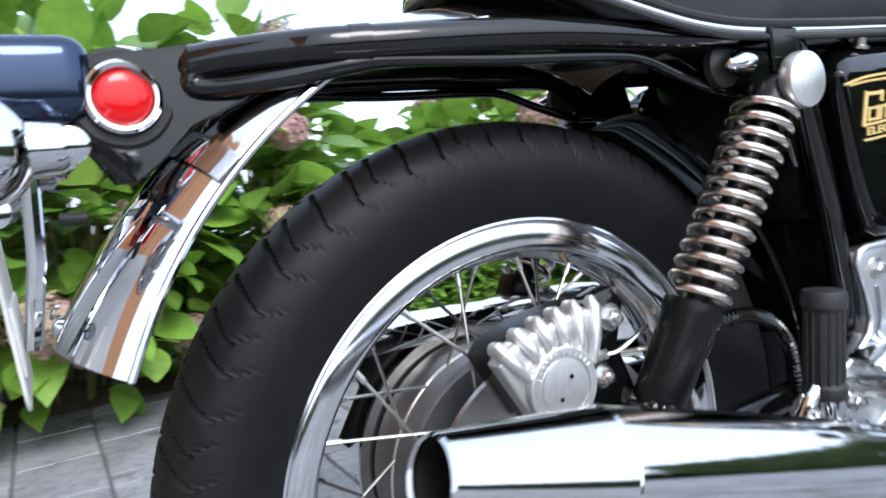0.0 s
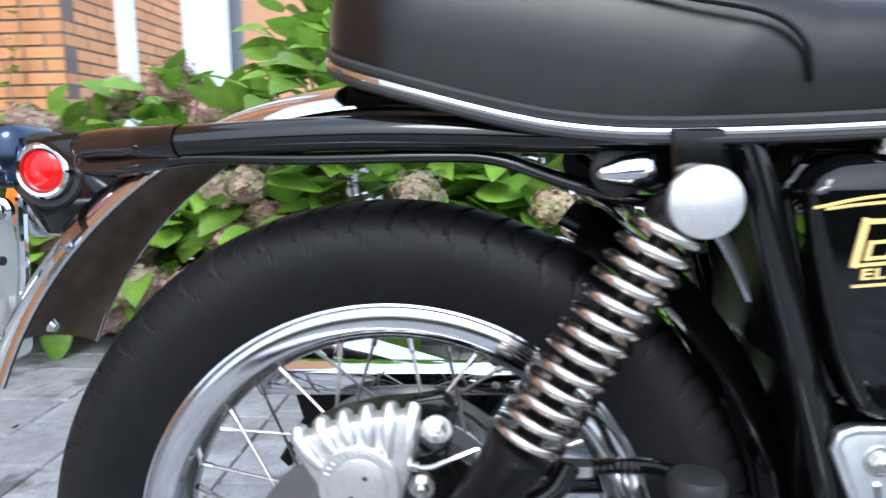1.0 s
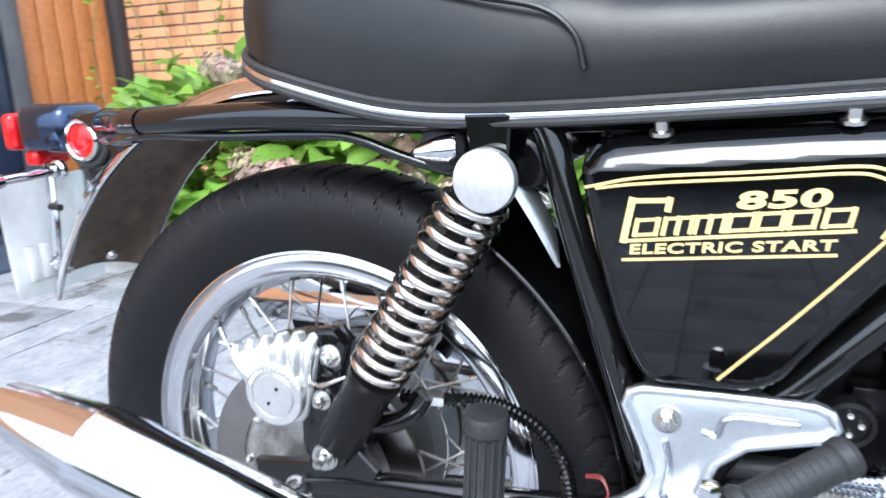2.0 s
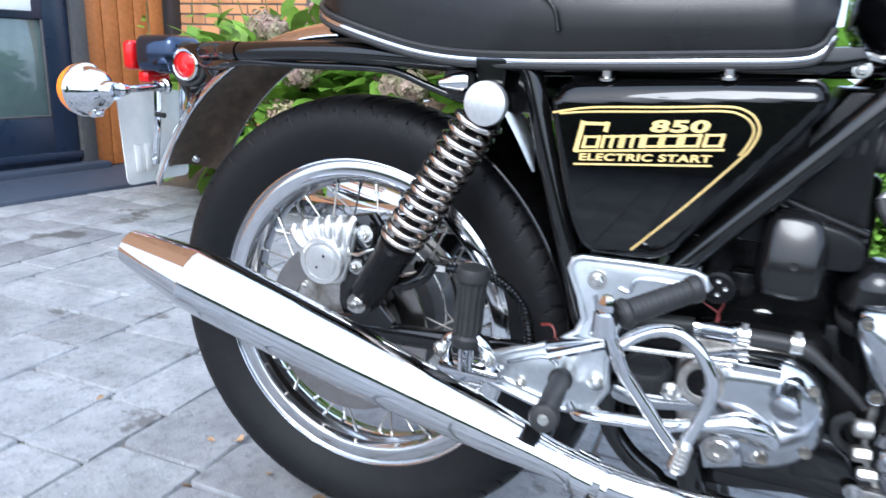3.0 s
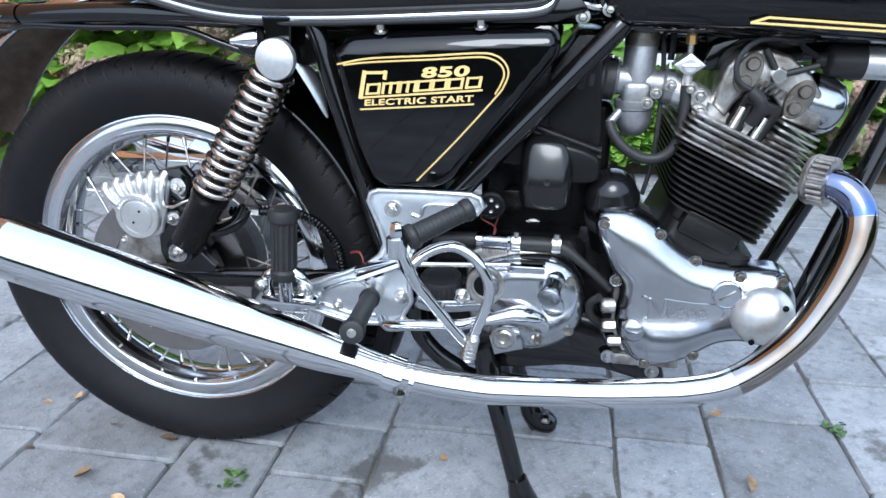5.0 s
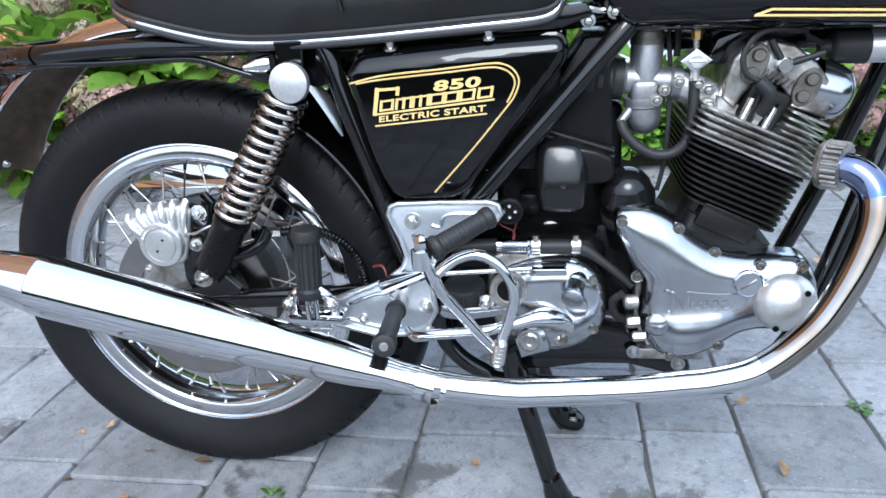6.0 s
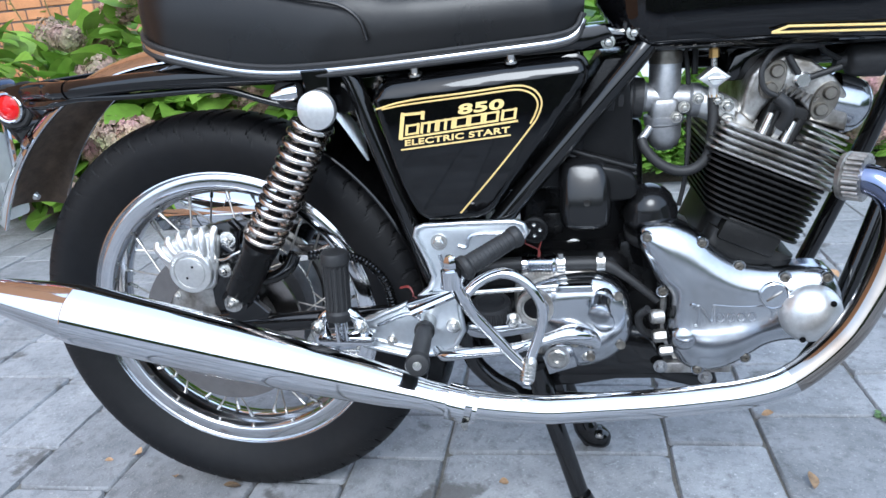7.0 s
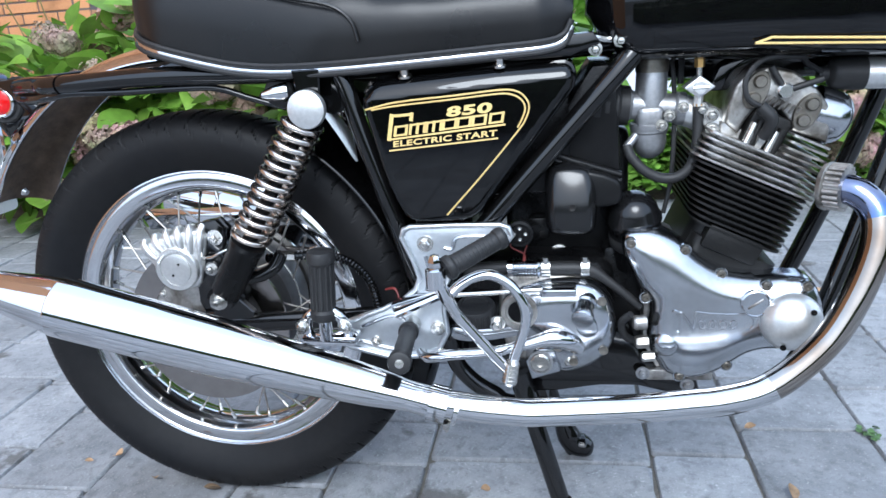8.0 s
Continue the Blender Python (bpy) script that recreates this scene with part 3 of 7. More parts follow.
# ---- tail: bracket, reflectors, lamp, indicators, number plate ----
for s in (-1, 1):
    side_plate = prism([(-0.405, 0.752), (-0.36, 0.7575), (-0.285, 0.7635), (-0.20, 0.768), (-0.17, 0.766), (-0.17, 0.752), (-0.23, 0.725), (-0.275, 0.705), (-0.30, 0.68), (-0.318, 0.667), (-0.332, 0.668), (-0.347, 0.692), (-0.378, 0.733)], 0.016 * s + 0.003, 0.016 * s - 0.003, 0.002, 1)
    for v in side_plate.verts:
        v.co.y += s * max(0.0, v.co.x + 0.285) * 0.62
    tail_plate = part("tail_bracket", side_plate, ENAMEL, bike, "black tail bracket")
    at = vec(-0.3225, 0.0175 * s, 0.7285)
    ax = (0, s, 0)
    ring = part("reflector_ring", lathe([(0, 0.0), (0, 0.0365), (0.006, 0.0365), (0.009, 0.034), (0.009, 0.028)], at, ax, 48), RUBBER, tail_plate, "black rubber reflector mount")
    part("reflector_bezel", lathe([(0.002, 0.0275), (0.011, 0.0275), (0.015, 0.0265), (0.0168, 0.024), (0.0162, 0.0212), (0.012, 0.0198)], at, ax, 48), CHROME, tail_plate, "chrome reflector bezel")
    part("reflector_lens", lathe([(0.008, 0.02), (0.0125, 0.0198), (0.0145, 0.0175), (0.016, 0.01), (0.0164, 0)], at, ax, 48), RED, tail_plate, "round red reflector")
    stalk = bmesh.new()
    lathe([(0, 0.0), (0, 0.0125), (0.006, 0.0125), (0.008, 0.009), (0.014, 0.009), (0.014, 0.0062), (0.085, 0.0058), (0.085, 0.0085), (0.098, 0.011), (0.104, 0)], (-0.366, 0.03 * s, 0.692), (0.0, s, -0.03), 24, stalk)
    ind = part("indicator", stalk, CHROME, bike, "chrome indicator with an amber lens")
    hub_at = vec(-0.404, 0.134 * s, 0.687)
    part("indicator_body", lathe([(0.036, 0.0), (0.036, 0.0125), (0.033, 0.0145), (0.017, 0.016), (0.0145, 0.02), (0.009, 0.026), (0.002, 0.031), (-0.006, 0.0345), (-0.018, 0.0355), (-0.0205, 0.0375), (-0.022, 0.0405), (-0.0245, 0.0415), (-0.03, 0.0415), (-0.032, 0.039)], hub_at, (1, 0, 0), 40), CHROME, ind, "chrome indicator shell")
    part("indicator_clamp", lathe([(-0.004, 0.0), (-0.004, 0.0085), (0.012, 0.0085), (0.014, 0)], hub_at + vec(-0.004, 0, -0.033), (0, s, 0), 16), CHROME, ind)
    part("indicator_lens", lathe([(-0.03, 0.0385), (-0.04, 0.039), (-0.05, 0.034), (-0.056, 0.02), (-0.058, 0)], hub_at, (1, 0, 0), 40), AMBER, ind, "amber indicator lens")

lamp_bm = block(-0.43, -0.34, -0.038, 0.038, 0.712, 0.774, 0.018, 4)
lamp = part("tail_lamp", lamp_bm, TANKCAP, bike, "dark polished tail lamp housing with a red lens")
part("tail_lens", block(-0.452, -0.429, -0.038, 0.038, 0.716, 0.764, 0.008, 3), RED, lamp, "red tail lamp lens")
part("lower_lens", block(-0.432, -0.408, -0.026, 0.026, 0.695, 0.714, 0.005, 2), RED, lamp)
corner = []
for cx, cz, a0 in ((0.044, 0.669, 0), (-0.076, 0.669, 90), (-0.076, 0.541, 180), (0.044, 0.541, 270)):
    corner += [(cx + 0.012 * math.cos(radians(a0 + 22.5 * k)), cz + 0.012 * math.sin(radians(a0 + 22.5 * k))) for k in range(5)]
np_bm = prism(corner, 0.0, -0.0022, 0.0)
PLATE_TURN = Matrix.Translation((-0.414, 0, 0.6)) @ Matrix.Rotation(radians(-4), 4, "Y") @ Matrix.Rotation(radians(90), 4, "Z") @ Matrix.Translation((0, 0, -0.6))
bmesh.ops.transform(np_bm, matrix=PLATE_TURN, verts=np_bm.verts)
number_plate = part("number_plate", np_bm, PLATE, bike, "bare metal back of the number plate")
for x in (-0.058, -0.036, -0.008, 0.016, 0.038):
    bars = block(x - 0.008, x + 0.008, -0.0042, -0.0015, 0.548, 0.595, 0.002, 2)
    bmesh.ops.transform(bars, matrix=PLATE_TURN, verts=bars.verts)
    part("embossed_bar", bars, PLATE, number_plate)
part("plate_stay", tube([(-0.387, -0.03, 0.70), (-0.392, -0.03, 0.62), (-0.402, -0.03, 0.56)], 0.006, 8), CHROME, bike, "chrome plate stay")
part("plate_stay", tube([(-0.387, 0.03, 0.70), (-0.392, 0.03, 0.62), (-0.402, 0.03, 0.56)], 0.006, 8), CHROME, bike, "chrome plate stay")
part("plate_bumper", tube([(-0.375, -0.047, 0.6465), (-0.358, -0.047, 0.6455)], 0.0045, 10), RUBBER, bike, "black rubber buffer")

# ---- frame ----
for s in (-1, 1):
    rail = bmesh.new()
    tube(smooth_path([(-0.272, 0.04 * s, 0.7495), (-0.25, 0.053 * s, 0.7515), (-0.21, 0.076 * s, 0.7525), (-0.165, 0.096 * s, 0.7525), (0.0, 0.112 * s, 0.757), (0.2, 0.118 * s, 0.751), (0.35, 0.12 * s, 0.752), (0.52, 0.115 * s, 0.757), (0.66, 0.08 * s, 0.762)], 5), 0.0138, 16, rail)
    part("seat_rail", rail, ENAMEL, bike, "black gloss seat rail")
    part("rail_collar", lathe([(-0.008, 0.0144), (0.008, 0.0144)], (-0.164, 0.0965 * s, 0.7526), (1, 0.3 * s, 0.01), 20), ENAMEL, bike)
    hook = smooth_path([(-0.266, 0.044 * s, 0.745), (-0.276, 0.041 * s, 0.737), (-0.264, 0.046 * s, 0.7315), (-0.22, 0.072 * s, 0.732), (-0.175, 0.093 * s, 0.7375), (-0.14, 0.1 * s, 0.7395), (-0.05, 0.108 * s, 0.7375), (0.05, 0.112 * s, 0.738), (0.1, 0.112 * s, 0.735), (0.15, 0.112 * s, 0.718), (0.2, 0.11 * s, 0.703), (0.24, 0.105 * s, 0.70)], 6)
    part("tail_cable", tube(hook, [0.0085 - 0.0035 * min(1, max(0, (k - 20) / 12)) for k in range(len(hook))], 12), ENAMEL, bike, "black lower tail tube")
    part("rail_end", lathe([(0.0, 0.0138), (0.006, 0.0125), (0.011, 0.008), (0.0125, 0)], (-0.272, 0.04 * s, 0.7495), (-1, -0.55 * s, -0.1), 20), ENAMEL, bike, "rounded black tube end")
    down = bmesh.new()
    tube(smooth_path([(0.282, 0.128 * s, 0.75), (0.292, 0.128 * s, 0.735), (0.313, 0.128 * s, 0.655), (0.35, 0.126 * s, 0.525), (0.372, 0.118 * s, 0.44), (0.40, 0.1 * s, 0.36)], 5), 0.0128, 16, down)
    part("rear_frame_tube", down, ENAMEL, bike, "black frame tube")
    diag = bmesh.new()
    tube(smooth_path([(0.73, 0.06 * s, 0.815), (0.688, 0.11 * s, 0.757), (0.599, 0.122 * s, 0.658), (0.48, 0.122 * s, 0.526), (0.431, 0.115 * s, 0.46), (0.412, 0.1 * s, 0.40)], 5), 0.0145, 16, diag)
    part("diagonal_frame_tube", diag, ENAMEL, bike, "black diagonal frame tube")
    part("down_tube", tube(smooth_path([(1.09, 0.04 * s, 0.80), (1.02, 0.06 * s, 0.57), (0.955, 0.085 * s, 0.38), (0.92, 0.095 * s, 0.30), (0.86, 0.1 * s, 0.235), (0.76, 0.1 * s, 0.217), (0.522, 0.1 * s, 0.222), (0.475, 0.1 * s, 0.24), (0.437, 0.1 * s, 0.268), (0.414, 0.1 * s, 0.31), (0.41, 0.1 * s, 0.4)], 5), 0.0135, 16), ENAMEL, bike, "black frame down tube")
    part("seat_bracket", prism([(0.226, 0.756), (0.266, 0.756), (0.262, 0.715), (0.23, 0.715)], 0.148 * s + 0.003, 0.148 * s - 0.003, 0.002, 1), ENAMEL, bike, "black seat bracket")
    part("gusset", prism([(0.16, 0.75), (0.29, 0.75), (0.3, 0.70), (0.27, 0.69), (0.24, 0.70), (0.21, 0.712)], 0.118 * s + 0.003, 0.118 * s - 0.003, 0.002, 1), ENAMEL, bike)
    knob_bm = lathe([(-0.02, 0.0), (-0.02, 0.012), (0.0, 0.012), (0.0, 0.0245), (0.004, 0.0265), (0.011, 0.0265), (0.014, 0.0255), (0.0175, 0.015), (0.019, 0)], (0.2475, 0.158 * s, 0.7045), (0, s, 0), 48)
    part("seat_knob", knob_bm, BARE, bike, "satin alloy seat knob")
    nose = bmesh.new()
    lathe([(-0.004, 0.0), (-0.004, 0.021), (0.004, 0.021), (0.006, 0.018), (0.008, 0)], (0.195, 0.12 * s, 0.726), (0, s, 0), 28, nose)
    part("top_mount", nose, RUBBER, bike, "black rubber top mount")
    part("chrome_acorn", lathe([(0, 0.0135), (0.004, 0.014), (0.02, 0.011), (0.036, 0.005), (0.041, 0)], (0.212, 0.133 * s, 0.727), (-1, s * 0.28, -0.08), 18), CHROME, bike, "chrome pointed cap nut", 20)

# battery tray and dark rear electrics behind the side panel
part("battery_tray", block(0.33, 0.60, -0.1, 0.1, 0.56, 0.745, 0.01), PLASTIC, bike, "black battery tray")

tank_front = part("oil_tank", block(0.392, 0.45, -0.092, 0.1, 0.30, 0.565, 0.01), PLASTIC, bike, "black oil tank behind the wheel")
# added black block that stops light through the gap by the frame tube
part("tank_shoulder", block(0.362, 0.4, -0.06, 0.1, 0.42, 0.6, 0.006), PLASTIC, tank_front)

# ---- seat ----
SEAT_LOW = [(-0.042, 0.822), (-0.03, 0.812), (0.0, 0.800), (0.045, 0.786), (0.10, 0.771), (0.15, 0.7605), (0.21, 0.755), (0.30, 0.755), (0.40, 0.758), (0.50, 0.762), (0.565, 0.765), (0.592, 0.772), (0.603, 0.79)]
SEAT_TOP = [(-0.045, 0.85), (-0.03, 0.892), (0.0, 0.905), (0.08, 0.908), (0.17, 0.903), (0.25, 0.893), (0.31, 0.876), (0.36, 0.862), (0.42, 0.857), (0.50, 0.858), (0.56, 0.858), (0.596, 0.85), (0.607, 0.83)]


def along(line, f):
    """The point at the share f of a line of (x, z) points, by index."""
    k = min(int(f * (len(line) - 1)), len(line) - 2)
    r = f * (len(line) - 1) - k
    return (line[k][0] + (line[k + 1][0] - line[k][0]) * r, line[k][1] + (line[k + 1][1] - line[k][1]) * r)


def seat_width(x):
    w = 0.128 + 0.022 * min(1, max(0, x / 0.28)) - 0.012 * min(1, max(0, (x - 0.38) / 0.2))
    if x < 0.05:
        w *= (1 - min(0.985, max(0.0, (0.05 - x) / 0.097)) ** 2.5) ** 0.5
    if x > 0.56:
        w *= 1 - 2.2 * (x - 0.56)
    return max(w, 0.02)


def build_seat():
    bm = bmesh.new()
    n = 96
    rows = []
    for i in range(n + 1):
        f = i / n
        lx, lz = along(SEAT_LOW, f)
        tx, tz = along(SEAT_TOP, f)
        w = seat_width((lx + tx) / 2)
        line = []
        for j in range(25):
            a = math.pi * j / 24
            c, s = math.cos(a), math.sin(a)
            yy = -math.copysign(abs(c) ** 0.42, c) * w
            k = s ** 0.55
            # the rear cushion sits proud of the front one along the seam
            line.append(bm.verts.new((lx + (tx - lx) * k, yy * (1 - 0.05 * (1 - k) ** 2), lz + (tz - lz) * k)))
        rows.append(line)
    for i in range(n):
        for j in range(24):
            bm.faces.new((rows[i][j], rows[i + 1][j], rows[i + 1][j + 1], rows[i][j + 1]))
    bm.faces.new([v for v in rows[0]])
    bm.faces.new([v for v in rows[-1]][::-1])
    for p, q in zip(rows, rows[1:]):
        bm.faces.new((p[0], p[-1], q[-1], q[0]))
    bmesh.ops.recalc_face_normals(bm, faces=bm.faces)
    return bm


seat = part("seat", build_seat(), VINYL, bike, "padded black vinyl dual seat", 60)
trim_r = []
base_line = smooth_path([(x, 0, z) for x, z in SEAT_LOW], 4)
for s in (-1, 1):
    edge = [vec(p.x, s * (seat_width(p.x) * 0.958 + 0.003), p.z - 0.001) for p in base_line]
    trim_r.append(edge)
wrap = trim_r[0][::-1] + trim_r[1]
part("chrome_piping", tube(wrap, 0.0047, 12, flat=1.0), CHROME, seat, "chrome trim strip round the seat base")
part("rubber_piping", tube([p + vec(0, math.copysign(0.001, p.y), 0.0075) for p in wrap], 0.0042, 8), RUBBER, seat, "black piping above the trim")
part("rubber_piping", tube([p + vec(0, math.copysign(0.0035, p.y), -0.006) for p in wrap], 0.0034, 8), RUBBER, seat)
for s in (-1, 1):
    seam = smooth_path([(0.06, s * 0.108, 0.893), (0.15, s * 0.130, 0.868), (0.235, s * 0.145, 0.848), (0.29, s * 0.150, 0.835), (0.316, s * 0.1515, 0.815), (0.324, s * 0.1515, 0.788)], 7)
    part("seat_seam", tube(seam, 0.0026, 8), VINYL, seat, "stitched piping seam")
part("seat_base", prism([(-0.03, 0.806), (0.05, 0.78), (0.15, 0.754), (0.3, 0.75), (0.5, 0.757), (0.58, 0.765), (0.58, 0.775), (0.2, 0.78), (0.0, 0.815)], 0.088, -0.088, 0.004), PLASTIC, seat, "black seat base pan")

# ---- right-hand and left-hand side panels ----
OUT = [(0.3225, 0.700), (0.326, 0.717), (0.338, 0.731), (0.36, 0.738), (0.47, 0.742), (0.575, 0.7435), (0.595, 0.742), (0.603, 0.733), (0.602, 0.716), (0.59, 0.697), (0.50, 0.583), (0.48, 0.556), (0.464, 0.543), (0.44, 0.538), (0.395, 0.538), (0.376, 0.5415), (0.364, 0.553), (0.345, 0.60)]
for s in (-1, 1):
    def lean(x, z):                                     # the upper edge leans in towards the seat
        k = z - 0.7105 - 0.06 * (x - 0.33)
        return 0.0 if k < 0 else 0.28 * k * min(1.0, k / 0.004) + 13.0 * k * k

    panel = dome_part("side_panel", rounded(OUT, 7), 0.1 * s, 0.1565 * s, 0.011, 0.011, PAINT, bike, "gloss black side panel with gold lining" if s < 0 else "gloss black side panel", 0.004, lean)
    rim_line = [(x, 0.118 * s, z) for x, z in rounded(OUT, 4)]
    part("panel_edge", tube(rim_line, 0.0045, 8, closed=True), PAINT, panel)
    if s > 0:
        continue
    face = -0.1572
    stripe = bmesh.new()
    outer = smooth_path([(0.326, face, 0.6985), (0.37, face, 0.7065), (0.45, face, 0.7113), (0.51, face, 0.7153), (0.530, face, 0.7125), (0.5415, face, 0.704), (0.546, face, 0.6915), (0.541, face, 0.676), (0.53, face, 0.6605), (0.48, face, 0.6035), (0.4285, face, 0.549)], 7)
    inner = smooth_path([(0.334, face, 0.6977), (0.37, face, 0.7018), (0.45, face, 0.7066), (0.507, face, 0.7104), (0.525, face, 0.7082), (0.5365, face, 0.701), (0.5408, face, 0.6905), (0.537, face, 0.678), (0.53, face, 0.6655)], 7)
    for line, w in ((outer, 0.0013), (inner, 0.0013)):
        tube([p + vec(0, 0.0006, 0) for p in line], w, 6, stripe)
    part("gold_lining", stripe, GOLD, panel, "double gold pinstripe")

    def lettering(word, x, z, size, wide, slant=0.0, heavy=0.03, rise=0.0):
        cu = bpy.data.curves.new("lettering", "FONT")
        cu.body, cu.size, cu.extrude, cu.offset = word, size, 0.0006, size * heavy
        cu.space_character = 1.08
        tmp = bpy.data.objects.new("lettering", cu)
        scene.collection.objects.link(tmp)
        bpy.context.view_layer.update()
        me = bpy.data.meshes.new_from_object(tmp)
        bpy.data.objects.remove(tmp)
        bm = bmesh.new()
        bm.from_mesh(me)
        bpy.data.meshes.remove(me)
        xs = [v.co.x for v in bm.verts]
        zs = [v.co.y for v in bm.verts]
        k = wide / (max(xs) - min(xs))
        h = size / (max(zs) - min(zs))
        for v in bm.verts:
            a, b, c = (v.co.x - min(xs)) * k, (v.co.y - min(zs)) * h, v.co.z
            v.co = Vector((x + a + slant * b, face - c, z + b + rise * a))
        bmesh.ops.recalc_face_normals(bm, faces=bm.faces)
        return part("lettering", bm, GOLD, panel, "gold lettering reading " + word)

    lettering("850", 0.4355, 0.6835, 0.0135, 0.061, 0.18, 0.038, 0.06)
    lettering("ELECTRIC START", 0.3605, 0.6465, 0.0082, 0.142, 0.1, 0.028, 0.066)
    # the model badge: a tall bracket and seven framed blocks over an underline, as plain shapes
    badge = bmesh.new()

    def bar(x0, z0, x1, z1, w):
        """A flat stroke on the panel that follows the rising line of the badge."""
        a, b = vec(x0 + 0.2 * z0, 0, 0.656 + 0.085 * (x0 - 0.353) + z0), vec(x1 + 0.2 * z1, 0, 0.656 + 0.085 * (x1 - 0.353) + z1)
        d = (b - a).normalized()
        q = Vector((-d.z, 0, d.x)) * w
        a, b = a - d * w, b + d * w
        lo = [badge.verts.new(p + vec(0, face + 0.001, 0)) for p in (a - q, b - q, b + q, a + q)]
        hi = [badge.verts.new(p + vec(0, face - 0.0006 - 0.0004 * (abs(x1 - x0) > abs(z1 - z0)), 0)) for p in (a - q, b - q, b + q, a + q)]
        badge.faces.new(hi)
        for k in range(4):
            badge.faces.new((lo[k], lo[(k + 1) % 4], hi[(k + 1) % 4], hi[k]))

    for x0, z0, x1, z1, w in ((0.3555, 0.002, 0.3555, 0.0325, 0.0027), (0.3555, 0.0325, 0.3835, 0.031, 0.0018), (0.3835, 0.031, 0.3835, 0.0245, 0.0024), (0.355, 0.0008, 0.513, 0.0008, 0.0012), (0.3585, -0.0145, 0.506, -0.0165, 0.001)):
        bar(x0, z0, x1, z1, w)
    for x0, w in ((0.363, 0.0155), (0.384, 0.0195), (0.4065, 0.0195), (0.4295, 0.0165), (0.449, 0.0165), (0.4695, 0.0165), (0.4925, 0.0165)):
        bar(x0, 0.0055, x0, 0.0165, 0.0018)
        bar(x0 + w, 0.0055, x0 + w, 0.0165, 0.0018)
        bar(x0, 0.0168, x0 + w, 0.0168, 0.0012)
        if w > 0.019:
            bar(x0 + w / 2, 0.0055, x0 + w / 2, 0.0165, 0.0019)
        else:
            bar(x0, 0.0052, x0 + w, 0.0052, 0.0012)
    bmesh.ops.recalc_face_normals(badge, faces=badge.faces)
    part("model_badge", badge, GOLD, panel, "gold framed model badge")
for x, z in ((0.381, 0.7435), (0.509, 0.75)):
    b = bmesh.new()
    lathe([(0, 0), (0, 0.0095), (0.003, 0.0095), (0.004, 0.006), (0.011, 0.006), (0.012, 0)], (x, -0.140, z - 0.006), (0, -0.25, 1), 10, b)
    part("panel_fixing", b, STEEL, bike, "bright panel fixing nut")
part("under_seat_cover", prism([(0.30, 0.745), (0.60, 0.75), (0.64, 0.765), (0.63, 0.78), (0.3, 0.762)], -0.09, -0.128, 0.004), ENAMEL, bike, "black rail under the seat")

# ---- alloy footrest plate with its pegs ----
ZP = [(0.357, 0.514), (0.361, 0.525), (0.372, 0.529), (0.43, 0.530), (0.50, 0.5285), (0.511, 0.5245), (0.516, 0.513), (0.508, 0.503), (0.49, 0.4985), (0.452, 0.488), (0.43, 0.47), (0.417, 0.44), (0.412, 0.40), (0.415, 0.365), (0.40, 0.338), (0.37, 0.327), (0.325, 0.325), (0.262, 0.342), (0.254, 0.349), (0.256, 0.376), (0.266, 0.384), (0.318, 0.402), (0.352, 0.418), (0.372, 0.434), (0.379, 0.452), (0.372, 0.478)]
zp = prism(ZP, -0.128, -0.142, 0.003, 2)
zplate = part("footrest_plate", zp, SATIN, bike, "polished alloy footrest plate", 25)
lip = bmesh.new()
tube([(x, -0.143, z) for x, z in ZP], 0.0042, 10, lip, closed=True)
part("plate_lip", lip, SATIN, zplate)
rib = bmesh.new()
for line in ([(0.418, 0.497), (0.43, 0.495), (0.44, 0.512), (0.49, 0.513)], [(0.39, 0.485), (0.394, 0.46), (0.388, 0.43)], [(0.285, 0.375), (0.33, 0.392), (0.35, 0.385), (0.362, 0.36)], [(0.27, 0.355), (0.33, 0.338), (0.362, 0.34)]):
    tube(smooth_path([(x, -0.143, z) for x, z in line], 5), 0.003, 8, rib)
part("plate_rib", rib, ALLOY, zplate)
hexbolt("plate_bolt", (0.391, -0.142, 0.5035), 0.008, 0.009, zplate)
hexbolt("plate_bolt", (0.304, -0.142, 0.349), 0.0055, 0.007, zplate)
hexbolt("plate_bolt", (0.401, -0.142, 0.372), 0.0075, 0.009, zplate)
hexbolt("plate_bolt", (0.402, -0.142, 0.332), 0.0065, 0.009, zplate)
part("plate_bracket", block(0.336, 0.425, -0.165, -0.14, 0.418, 0.431, 0.003, 2, Matrix.Translation((0.38, 0, 0.425)) @ Matrix.Rotation(radians(-17), 4, "Y") @ Matrix.Translation((-0.38, 0, -0.425))), ALLOY, zplate, "bright bracket bar")


def peg(name, base, tip, r, label, ribs=0):
    base, tip = Vector(base), Vector(tip)
    d = tip - base
    n = d.length
    prof = [(0.0, 0.0), (0.0, r * 1.12), (0.004, r * 1.2), (0.012, r * 1.2), (0.016, r * 0.98)]
    if ribs:
        for k in range(ribs):
            h = 0.02 + (n - 0.045) * k / ribs
            w = (n - 0.045) / ribs
            prof += [(h, r * 0.98), (h + w * 0.55, r * 0.98), (h + w * 0.6, r * 0.9), (h + w * 0.95, r * 0.9)]
    prof += [(n - 0.022, r), (n - 0.016, r * 1.22), (n - 0.006, r * 1.24), (n - 0.001, r * 1.12), (n, r * 0.9), (n, 0.0)]
    return part(name, lathe(prof, base, d, 28), RUBBER, bike, label, 28)


